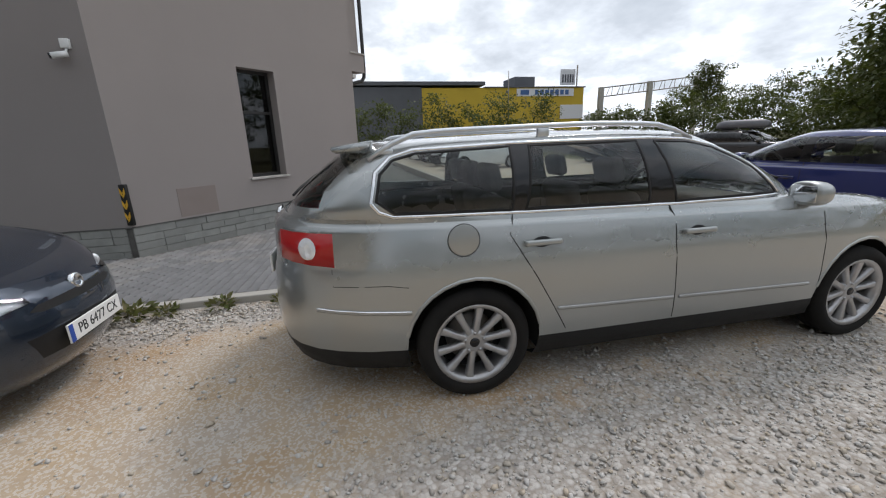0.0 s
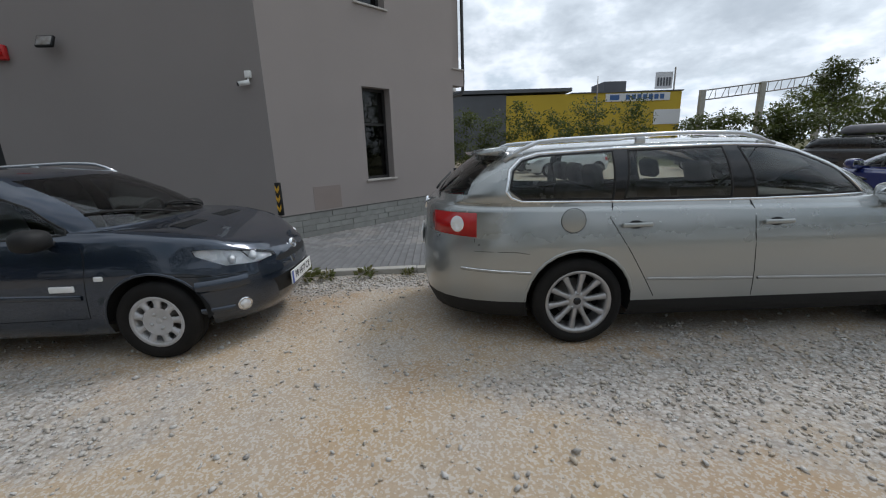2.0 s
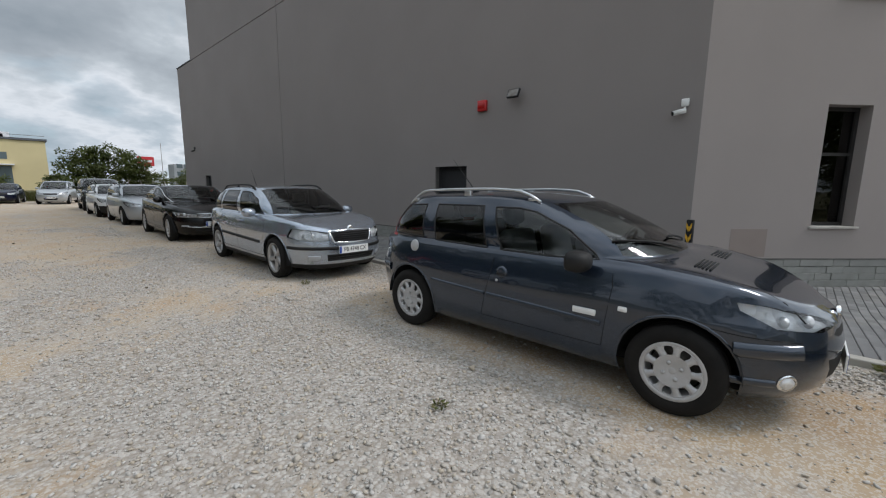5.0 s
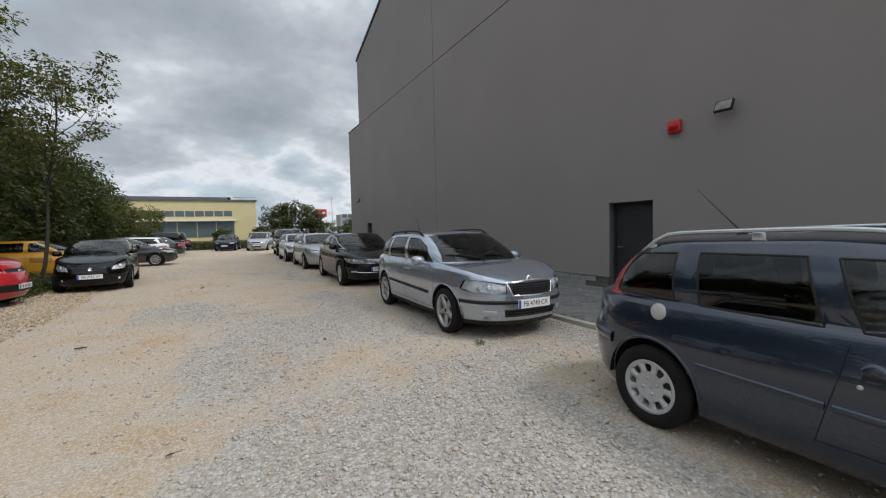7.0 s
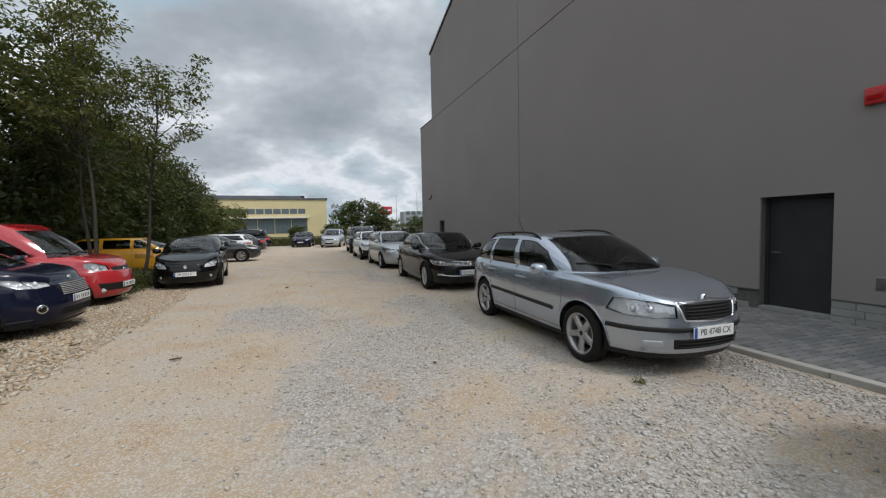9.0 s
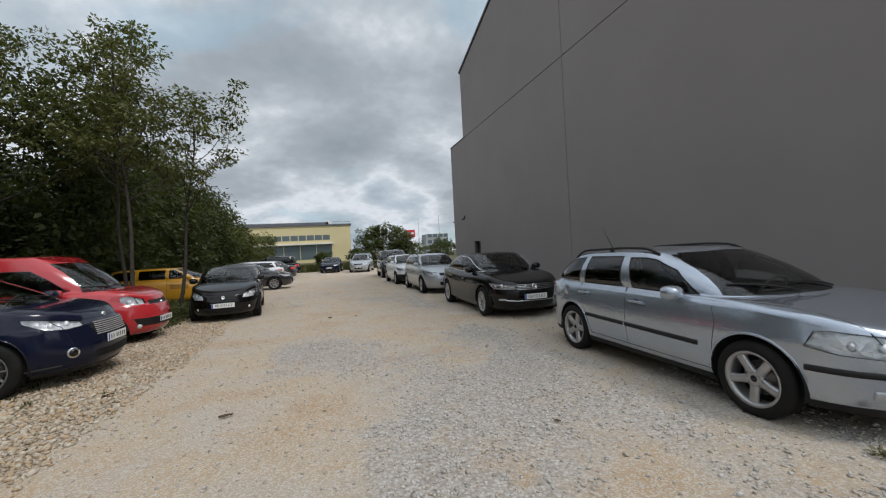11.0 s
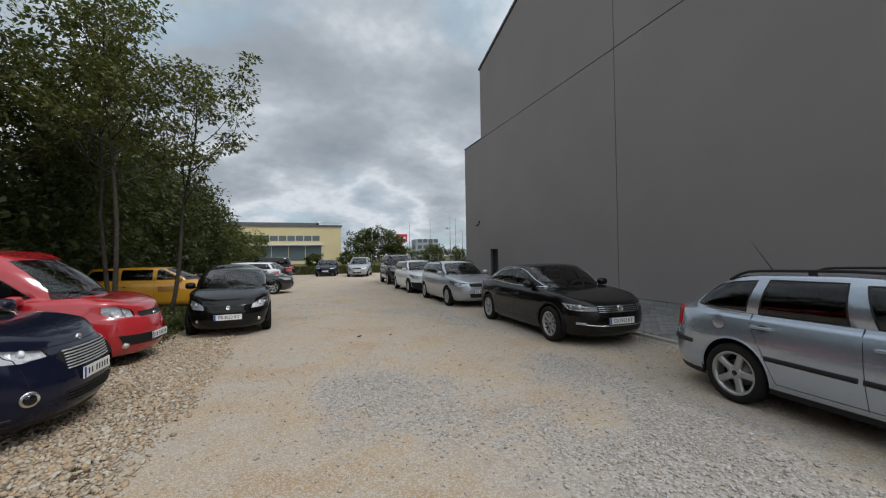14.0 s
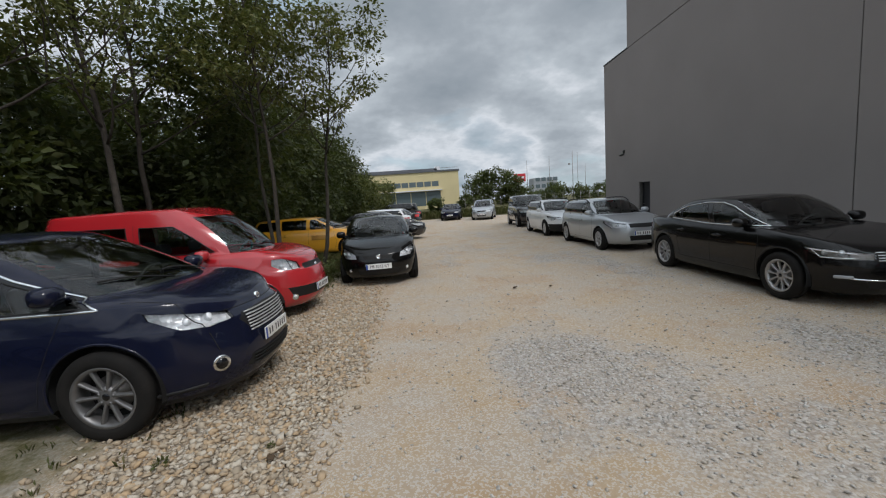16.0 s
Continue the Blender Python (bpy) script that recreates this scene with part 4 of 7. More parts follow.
def passat_wagon():
    xr = 2.709 / 2 + 0.93 - 4.774
    return car_spec(4.774, 1.82, 2.709, 0.93, 0.325, 1.475, (1.17, 1.0), (0.36, 1.415), (-1.98, 1.395), (-2.36, 1.06), 0.81, 1.02, P_CHAMPAGNE, "passat", (0.0, -0.97),
                    trim=M_CHROME, skirt=0.33, sill=0.19, crease=0.74, handles=((0.0, 0.875), (-0.98, 0.885)), handle_mat=P_CHAMPAGNE, topgap=0.03, backw=0.22, mirror=(0.80, 1.03),
                    panes=[[(-0.22, 1.385), (0.02, 1.375), (0.22, 1.335), (0.48, 1.215), (0.65, 1.05), (-0.12, 1.045)], [(-1.0, 1.385), (-0.34, 1.39), (-0.30, 1.05), (-1.05, 1.06)],
                           [(-1.74, 1.335), (-1.62, 1.365), (-1.11, 1.385), (-1.13, 1.06), (-1.75, 1.075), (-1.84, 1.14), (-1.81, 1.27)]],
                    frame=[(-1.13, 1.395), (-0.2, 1.40), (0.03, 1.385), (0.24, 1.345), (0.5, 1.225), (0.70, 1.035), (-0.12, 1.035), (-1.15, 1.052)],
                    trimline=[(-1.865, 1.13), (-1.835, 1.275), (-1.75, 1.35), (-1.63, 1.382), (-1.1, 1.402), (-0.25, 1.405), (0.03, 1.392), (0.24, 1.35), (0.5, 1.23), (0.70, 1.032), (-0.12, 1.03), (-1.13, 1.044), (-1.76, 1.058), (-1.83, 1.085)],
                    seams=[[(-1.13, 1.04), (-1.16, 0.94), (-1.0, 0.68), (-0.82, 0.36)], [(-0.17, 1.03), (-0.15, 0.91), (-0.11, 0.34)], [(0.93, 0.97), (0.97, 0.75), (0.99, 0.36)]],
                    rails=(-1.86, 0.08, 0.048, M_ALLOYRAIL), plates=((-1, "A 5103 HT", 0.72),), badges=((-1, 0.99, 0.06, M_CHROME), (1, 0.68, 0.06, M_CHROME)), spin=0,
                    taillight=[(xr - 0.02, 0.58, 0.955), (xr - 0.02, 0.58, 0.895), (xr - 0.02, 0.64, 0.825), (xr + 0.29, 0.9, 0.81), (xr + 0.28, 0.9, 0.985), (xr - 0.02, 0.64, 0.985)],
                    more_strips=[("rub_strip", [(xr + 0.3, 0.575), (xr + 0.79, 0.555)], 0.022, 0.008, P_CHAMPAGNE), ("chrome_strip", [(xr + 0.31, 0.583), (xr + 0.78, 0.563)], 0.009, 0.011, M_CHROME),
                                 ("rub_strip", [(-0.88, 0.495), (-0.13, 0.475)], 0.022, 0.008, P_CHAMPAGNE), ("rub_strip", [(-0.09, 0.474), (0.90, 0.45)], 0.022, 0.008, P_CHAMPAGNE),
                                 ("chrome_strip", [(-0.87, 0.503), (-0.13, 0.483)], 0.005, 0.009, M_COVER), ("chrome_strip", [(-0.09, 0.482), (0.89, 0.458)], 0.005, 0.009, M_COVER),
                                 ("bumper_seam", [(xr + 0.40, 0.80), (xr + 0.40, 0.71), (xr + 0.68, 0.71), (xr + 0.78, 0.695)], 0.004, 0.001, M_DARK)],
                    extras=(spoiler, rear_wiper, disc_on_side("fuel_flap", -1.41, 0.925, 0.085, P_CHAMPAGNE, "round fuel flap", ring=M_DARK), lamp_rings))


M_ALLOYRAIL = plain("brushed_rail", (0.62, 0.64, 0.66), 0.28, 0.9)


def lamp_rings(car, skin, p):
    """Clear round reversing lamp inside the tail lamp."""
    for y, z, rad in ((0.69, 0.90, 0.06),):
        co, no = skin.end(y, z, -1)
        bm = bmesh.new()
        add_lathe(bm, [(0.0, 0.004), (rad * 0.5, 0.008), (rad * 0.9, 0.01), (rad, 0.0)], 24)
        me = mesh_of(bm, "reversing_lamp", M_REFL)
        for s in (1, -1):
            part("reversing_lamp", me, None, car, "clear round lamp").matrix_local = Matrix.Translation((co.x, s * co.y, co.z)) @ Vector((no.x, s * no.y, no.z)).to_track_quat("Y", "Z").to_matrix().to_4x4()


def small_wagon():
    xf = 2.442 / 2 + 0.79
    xr = xf - 4.03
    w = 0.83
    return car_spec(4.03, 1.66, 2.442, 0.79, 0.295, 1.41, (1.10, 0.955), (0.36, 1.325), (-1.52, 1.33), (-1.84, 0.93), 0.735, 0.91, P_SLATE, "cover", (-0.12, -0.88),
                    sill=0.19, crease=0.66, privacy=M_SMOKE, body_pillars=True, handles=(), mirror_mat=M_BLACK, nose=0.07, bulge=0.03, mirror=(0.60, 0.93),
                    panes=[[(-0.25, 1.275), (-0.02, 1.275), (0.14, 1.25), (0.44, 1.13), (0.69, 0.945), (0.3, 0.925), (-0.13, 0.925)], [(-0.94, 1.275), (-0.38, 1.28), (-0.28, 0.925), (-0.90, 0.935)],
                           [(-1.46, 1.25), (-1.10, 1.27), (-1.07, 0.945), (-1.58, 0.955)]],
                    seams=[[(0.80, 0.93), (0.82, 0.79), (0.77, 0.35)], [(-0.16, 0.91), (-0.20, 0.7), (-0.29, 0.33)], [(0.77, 0.345), (-0.29, 0.335)]],
                    rails=(-1.42, 0.12, 0.05, M_ALLOYRAIL), plates=((1, "PB 6477 CX", 0.42),), badges=((1, 0.67, 0.05, M_CHROME),), spin=5, antenna=(-1.0, 0.0, 0.75, 0.5), tw=0.19,
                    headlight=[(xf - 0.04, 0.36, 0.655), (xf - 0.06, 0.36, 0.685), (xf - 0.16, 0.52, 0.735), (xf - 0.30, w - 0.1, 0.78), (xf - 0.42, w - 0.02, 0.79), (xf - 0.38, w, 0.745), (xf - 0.24, w - 0.1, 0.655), (xf - 0.10, 0.5, 0.635)],
                    grille=[(-0.1, 0.64), (0.30, 0.635), (0.36, 0.61), (0.3, 0.59), (-0.1, 0.585)], intake=[(-0.1, 0.50), (0.42, 0.47), (0.36, 0.34), (-0.1, 0.33)],
                    taillight=[(xr + 0.24, 0.50, 1.33), (xr - 0.02, 0.56, 0.94), (xr + 0.34, w, 0.915), (xr + 0.40, w - 0.03, 0.97), (xr + 0.47, w - 0.16, 1.33)], tail_mat=M_PINKRED,
                    more_strips=[("rub_strip", [(-0.88, 0.555), (-0.25, 0.535)], 0.04, 0.012, P_SLATE), ("rub_strip", [(-0.22, 0.535), (0.76, 0.51)], 0.04, 0.012, P_SLATE),
                                 ("bumper_strip", [(xf - 0.50, 0.52), (xf - 0.30, 0.525), (xf - 0.2, 0.53)], 0.09, 0.022, P_SLATE), ("bumper_strip", [(xr + 0.05, 0.60), (xr + 0.45, 0.58)], 0.09, 0.02, P_SLATE),
                                 ("bumper_seam", [(xf - 0.62, 0.62), (xf - 0.45, 0.60), (xf - 0.2, 0.585)], 0.007, 0.0015, M_DARK), ("bumper_seam", [(xf - 0.58, 0.33), (xf - 0.3, 0.325)], 0.05, 0.014, P_SLATE)],
                    extras=(fogs(0.60, 0.335, 0.05), round_handle, disc_on_side("fuel_cap", -1.16, 0.855, 0.058, M_COVER, "silver round fuel cap", lift=0.01), block_on_side("side_badge", 0.64, 0.575, 0.17, 0.045, M_PLATE, "white side badge"),
                            block_on_side("side_indicator", 0.90, 0.64, 0.06, 0.035, M_PLATE, "clear oval side indicator", both=True), hood_vents))


def round_handle(car, skin, p):
    """Round cupped door handle with the lock below it."""
    co, no = skin.side(-0.08, 0.745)
    bm = bmesh.new()
    add_lathe(bm, [(0.0, 0.012), (0.03, 0.016), (0.048, 0.010), (0.052, -0.004)], 24)
    me = mesh_of(bm, "door_handle", p["paint"])
    bm = bmesh.new()
    add_lathe(bm, [(0.0, 0.006), (0.012, 0.006), (0.014, -0.004)], 14)
    lock = mesh_of(bm, "door_lock", M_COVER)
    # raised black slot drawn for the shade inside the cupped handle
    slot = mesh_of(box_bm(-0.04, 0.04, 0.012, 0.0185, -0.03, -0.006, 0.003), "handle_recess", M_BLACK)
    for s in (1, -1):
        o = part("door_handle", me, None, car)
        o.matrix_local = Matrix.Translation((co.x, s * co.y, co.z)) @ Vector((no.x, s * no.y, no.z)).to_track_quat("Y", "Z").to_matrix().to_4x4()
        part("handle_recess", slot, None, o)
        part("door_lock", lock, None, o).location = (0.045, 0, -0.075)


def hood_vents(car, skin, p):
    for i in range(5):
        for s in (1, -1):
            y0 = 0.2
            co, no = skin.top(p["cowl"][0] + 0.13 + i * 0.022, y0 + 0.1)
            part("hood_vent", box_bm(-0.007, 0.007, -0.17, 0.17, -0.004, 0.006, 0.003), M_DARK, car).matrix_local = Matrix.Translation((co.x, s * co.y, co.z))


def octavia_wagon():
    xf = 2.578 / 2 + 0.92
    xr = xf - 4.572
    w = 0.885
    return car_spec(4.572, 1.77, 2.578, 0.92, 0.32, 1.45, (1.24, 0.965), (0.42, 1.385), (-1.60, 1.35), (-2.08, 0.99), 0.80, 0.96, P_SILVER, "octavia", (-0.02, -0.98),
                    skirt=0.27, sill=0.19, crease=0.70, handles=((0.0, 0.83), (-0.98, 0.86)), body_pillars=True, nose=0.04, bulge=0.022, privacy=M_PRIVACY, mirror=(0.58, 0.985),
                    panes=[[(-0.21, 1.335), (0.0, 1.335), (0.16, 1.315), (0.46, 1.205), (0.74, 0.985), (0.3, 0.98), (-0.11, 0.99)], [(-0.98, 1.345), (-0.34, 1.35), (-0.30, 0.995), (-1.04, 0.99)],
                           [(-1.55, 1.26), (-1.35, 1.31), (-1.10, 1.335), (-1.17, 1.01), (-1.78, 1.03)]],
                    seams=[[(-1.10, 0.99), (-1.10, 0.86), (-0.98, 0.62), (-0.86, 0.33)], [(-0.20, 0.985), (-0.19, 0.8), (-0.16, 0.31)], [(0.93, 0.95), (0.98, 0.75), (0.92, 0.32)], [(0.92, 0.315), (-0.86, 0.325)]],
                    rails=(-1.45, 0.15, 0.035, M_BLACK), plates=((1, "PB 4748 CX", 0.485),), badges=((1, 0.785, 0.06, M_CHROME),), antenna=(-1.4, 0.0, 0.6, 0.45), spin=40,
                    headlight=[(xf - 0.02, 0.42, 0.63), (xf - 0.03, 0.43, 0.75), (xf - 0.14, 0.58, 0.78), (xf - 0.32, w - 0.08, 0.805), (xf - 0.41, w - 0.02, 0.795), (xf - 0.48, w, 0.675), (xf - 0.30, w - 0.08, 0.635), (xf - 0.1, 0.55, 0.62)],
                    grille=[(-0.1, 0.775), (0.36, 0.755), (0.30, 0.61), (-0.1, 0.60)], intake=[(-0.1, 0.42), (0.42, 0.42), (0.40, 0.32), (-0.1, 0.32)],
                    taillight=[(xr - 0.02, 0.60, 0.97), (xr - 0.02, 0.6, 0.72), (xr + 0.17, w, 0.72), (xr + 0.19, w, 0.97)],
                    more_strips=[("rub_strip", [(-0.95, 0.565), (-0.22, 0.55)], 0.05, 0.014, M_BLACK), ("rub_strip", [(-0.18, 0.55), (0.8, 0.53)], 0.05, 0.014, M_BLACK),
                                 ("bumper_strip", [(xf - 0.55, 0.52), (xf - 0.3, 0.515), (xf - 0.2, 0.515)], 0.05, 0.012, M_BLACK), ("bumper_strip", [(xr + 0.06, 0.58), (xr + 0.55, 0.575)], 0.055, 0.012, M_BLACK),
                                 ("bumper_strip", [(0.2, 0.515), (0.55, 0.515), (0.68, 0.515)], 0.05, 0.012, M_BLACK, {"how": "end"}),
                                 ("grille_frame", [(0.0, 0.785), (0.37, 0.765), (0.31, 0.60), (0.0, 0.59)], 0.022, 0.012, M_CHROME, {"how": "end"})],
                    extras=(rear_wiper, slats(0.63, 0.75, 5, 0.3, M_BLACK), slats(0.34, 0.41, 3, 0.38, M_BLACK), block_front("fog_lamp", 0.57, 0.37, 0.18, 0.075, M_FOG), disc_on_side("fuel_flap", -1.45, 0.86, 0.08, P_SILVER, "fuel flap", ring=M_DARK)))


def block_front(name, y, z, sy, sz, mat, label=""):
    def fn(car, skin, p):
        co, no = skin.end(y, z, 1)
        me = mesh_of(box_bm(-sy / 2, sy / 2, -0.02, 0.012, -sz / 2, sz / 2, 0.01), name, mat)
        for s in (1, -1):
            part(name, me, None, car, label).matrix_local = Matrix.Translation((co.x, s * co.y, co.z)) @ Vector((no.x, s * no.y, no.z)).to_track_quat("Y", "Z").to_matrix().to_4x4()
    return fn


def big_sedan():
    xf = 2.791 / 2 + 0.90
    xr = xf - 4.767
    w = 0.915
    return car_spec(4.767, 1.83, 2.791, 0.90, 0.33, 1.43, (1.12, 0.955), (0.42, 1.375), (-1.05, 1.345), (-1.82, 1.03), 0.76, 0.99, P_BLACK, "alloy10", (0.0, -0.95),
                    trim=M_CHROME, backw=0.2,
                    panes=[[(-0.12, 1.325), (0.08, 1.32), (0.32, 1.255), (0.48, 1.18), (0.85, 0.995), (0.05, 0.99)], [(-0.88, 1.225), (-0.70, 1.28), (-0.25, 1.325), (-0.06, 0.995), (-0.85, 1.02)], [(-1.12, 1.045), (-1.10, 1.11), (-0.95, 1.195), (-0.90, 1.025)]],
                    frame=[(-1.17, 1.035), (-1.15, 1.13), (-0.78, 1.272), (-0.27, 1.34), (0.08, 1.335), (0.33, 1.27), (0.5, 1.19), (0.93, 0.98), (-0.16, 0.982)],
                    seams=[[(-0.90, 1.02), (-0.98, 0.85), (-0.84, 0.34)], [(0.0, 0.98), (0.0, 0.8), (0.02, 0.32)], [(1.0, 0.93), (1.03, 0.75), (0.98, 0.34)], [(0.98, 0.335), (-0.84, 0.335)]],
                    sill=0.18, crease=0.74, handles=((0.2, 0.80), (-0.78, 0.83)), nose=0.07, rake=0.06, bulge=0.018, tumble=0.17, topgap=0.03,
                    plates=((1, "CB 7412 KT", 0.47),), badges=((1, 0.675, 0.065, M_CHROME),), spin=15, reflector=M_STEEL,
                    headlight=[(xf - 0.05, 0.46, 0.63), (xf - 0.07, 0.46, 0.72), (xf - 0.34, w - 0.13, 0.755), (xf - 0.56, w - 0.02, 0.785), (xf - 0.44, w, 0.69), (xf - 0.25, w - 0.13, 0.63)],
                    grille=[(-0.1, 0.735), (0.45, 0.72), (0.43, 0.61), (-0.1, 0.60)], intake=[(-0.1, 0.40), (0.5, 0.38), (0.46, 0.28), (-0.1, 0.27)],
                    more_strips=[("lamp_line", [(1.74, 0.748), (1.95, 0.725), (2.12, 0.70)], 0.014, 0.006, M_CHROME), ("lamp_line", [(1.78, 0.735), (1.86, 0.66)], 0.014, 0.006, M_CHROME), ("lamp_line", [(1.87, 0.65), (2.12, 0.645)], 0.012, 0.006, M_CHROME), ("chrome_strip", [(0.0, 0.385), (0.4, 0.385), (0.62, 0.40)], 0.018, 0.014, M_CHROME, {"how": "end"})],
                    extras=(slats(0.625, 0.72, 4, 0.42, M_CHROME), block_front("fog_lamp", 0.66, 0.415, 0.18, 0.04, M_FOG)))


def people_mover():
    xf = 2.85 / 2 + 0.96
    xr = xf - 4.8
    w = 0.958
    return car_spec(4.8, 1.916, 2.85, 0.96, 0.355, 1.64, (1.58, 1.085), (0.56, 1.55), (-2.05, 1.5), (-2.28, 1.1), 0.905, 1.05, P_NAVY, "alloydark", (0.12, -0.95),
                    trim=M_CHROME,
                    panes=[[(0.10, 1.465), (0.45, 1.42), (0.80, 1.25), (1.34, 1.045), (0.05, 1.035)], [(-0.90, 1.47), (0.0, 1.475), (-0.03, 1.035), (-0.95, 1.045)], [(-1.85, 1.42), (-1.0, 1.47), (-1.05, 1.05), (-1.98, 1.08)]],
                    frame=[(-1.0, 1.48), (0.12, 1.48), (0.46, 1.435), (0.81, 1.265), (1.42, 1.03), (-0.98, 1.04)],
                    trimline=[(0.12, 1.488), (0.47, 1.44), (0.82, 1.272), (1.46, 1.022), (0.1, 1.018), (-2.05, 1.06), (-1.9, 1.45), (-0.9, 1.488)], skirt=0.25, sill=0.19, crease=0.80, handles=((0.3, 0.9), (-0.7, 0.93)), nose=0.13, bulge=0.03, privacy=M_PRIVACY, spin=6,
                    plates=((1, "", 0.56),), badges=((1, 0.88, 0.035, M_CHROME),),
                    headlight=[(xf - 0.10, 0.53, 0.80), (xf - 0.13, 0.53, 0.855), (xf - 0.3, w - 0.16, 0.905), (xf - 0.54, w - 0.01, 0.955), (xf - 0.50, w, 0.895), (xf - 0.32, w - 0.08, 0.795), (xf - 0.2, 0.7, 0.775)],
                    grille=[(-0.1, 0.83), (0.40, 0.815), (0.45, 0.765), (0.34, 0.64), (-0.1, 0.62)], intake=[(-0.1, 0.44), (0.42, 0.44), (0.46, 0.36), (0.4, 0.33), (-0.1, 0.32)],
                    # the strip low on the wing is black, drawn for a faint dark line
                    more_strips=[("hood_shut", [(0.0, 0.855), (0.5, 0.865)], 0.008, 0.0015, M_DARK, {"how": "end"}), ("wing_chrome", [(xf - 0.62, 0.30), (xf - 0.3, 0.315)], 0.03, 0.01, M_BLACK)],
                    extras=(slats(0.645, 0.81, 7, 0.38, M_COVER), slats(0.34, 0.43, 4, 0.4, M_BLACK), fogs(0.66, 0.46, 0.062)))


def small_van():
    xf = 2.7 / 2 + 0.72
    xr = xf - 4.2
    w = 0.83
    return car_spec(4.2, 1.663, 2.7, 0.72, 0.305, 1.85, (1.24, 1.09), (0.55, 1.68), (-2.02, 1.78), (-2.1, 1.05), 0.94, 1.0, P_RED, "steel", (-0.06, -0.95),
                    panes=[[(-0.31, 1.56), (0.2, 1.55), (0.48, 1.37), (0.76, 1.14), (-0.3, 1.12)], [(-1.29, 1.58), (-0.52, 1.57), (-0.48, 1.14), (-1.27, 1.14)]],
                    seams=[[(0.86, 1.06), (0.90, 0.8), (0.82, 0.33)], [(-0.40, 1.6), (-0.40, 0.34)], [(-1.36, 1.6), (-1.36, 0.36)]], mirror=(0.66, 1.10),
                    sill=0.2, crease=0.76, tumble=0.11, body_pillars=True, nose=0.10, bulge=0.05, rake=0.02, topgap=0.2, handles=((0.05, 0.9),), handle_mat=M_BLACK,
                    headlight=[(xf - 0.10, 0.48, 0.79), (xf - 0.14, 0.50, 0.89), (xf - 0.28, w - 0.16, 0.965), (xf - 0.38, w - 0.04, 0.965), (xf - 0.36, w, 0.87), (xf - 0.24, w - 0.1, 0.785)],
                    grille=[(-0.1, 0.85), (0.36, 0.85), (0.38, 0.77), (-0.1, 0.77)], intake=[(-0.1, 0.50), (0.66, 0.52), (0.6, 0.36), (-0.1, 0.34)],
                    plates=((1, "", 0.45),), badges=((1, 0.78, 0.04, M_CHROME),), extras=(fogs(0.58, 0.36, 0.045),), spin=20,
                    more_strips=[("rub_strip", [(-0.9, 0.55), (0.8, 0.55)], 0.06, 0.012, M_BLACK)])


def hatchback(paint, text, **k):
    xf = 2.57 / 2 + 0.85
    w = 0.85
    d = dict(dpillar=0.3, sill=0.19, crease=0.68, nose=0.10, bulge=0.018, handles=((0.05, 0.8),), plates=((1, text, 0.44),) if text is not None else (), badges=((1, 0.63, 0.045, M_CHROME),),
             headlight=[(xf - 0.12, 0.42, 0.60), (xf - 0.18, 0.44, 0.70), (xf - 0.40, w - 0.15, 0.79), (xf - 0.58, w - 0.05, 0.80), (xf - 0.5, w, 0.72), (xf - 0.33, w - 0.1, 0.61)],
             grille=[(-0.1, 0.66), (0.30, 0.66), (0.27, 0.59), (-0.1, 0.58)], intake=[(-0.1, 0.38), (0.42, 0.38), (0.4, 0.27), (-0.1, 0.26)], extras=(fogs(0.58, 0.36, 0.035),), spin=9)
    d.update(k)
    return car_spec(4.2, 1.70, 2.57, 0.85, 0.31, 1.42, (1.16, 0.97), (0.28, 1.36), (-1.5, 1.33), (-1.82, 0.98), 0.75, 0.93, paint, d.pop("wheel", "alloy7"), d.pop("splits", (-0.05, -0.98)), **d)


def plain_wagon(paint, wheel="alloy7", **k):
    d = dict(dpillar=0.22, sill=0.19, crease=0.68, handles=((0.16, 0.8), (-0.8, 0.83)), spin=13, plates=((1, "", 0.46), (-1, "", 0.66)), privacy=M_PRIVACY)
    d.update(k)
    return car_spec(4.55, 1.74, 2.65, 0.88, 0.315, 1.44, (1.14, 0.97), (0.36, 1.37), (-1.86, 1.36), (-2.1, 1.0), 0.77, 0.95, paint, wheel, (0.0, -0.95), **d)


def plain_sedan(paint, wheel="alloy7", **k):
    d = dict(dpillar=0.34, sill=0.19, crease=0.68, handles=((0.16, 0.8), (-0.8, 0.83)), spin=13, plates=((1, "", 0.46), (-1, "", 0.6)))
    d.update(k)
    return car_spec(4.5, 1.74, 2.65, 0.86, 0.315, 1.42, (1.1, 0.96), (0.3, 1.355), (-1.2, 1.33), (-1.7, 1.02), 0.76, 0.97, paint, wheel, (0.0, -0.95), **d)


def plain_suv(paint, **k):
    d = dict(dpillar=0.2, sill=0.26, crease=0.78, handles=((0.16, 0.93), (-0.8, 0.95)), spin=13, plates=((1, "", 0.6),), tumble=0.13, privacy=M_PRIVACY, skirt=0.36)
    d.update(k)
    return car_spec(4.5, 1.83, 2.65, 0.82, 0.36, 1.74, (1.1, 1.13), (0.4, 1.66), (-1.9, 1.66), (-2.05, 1.12), 0.92, 1.05, paint, "alloy7", (0.02, -0.92), **d)


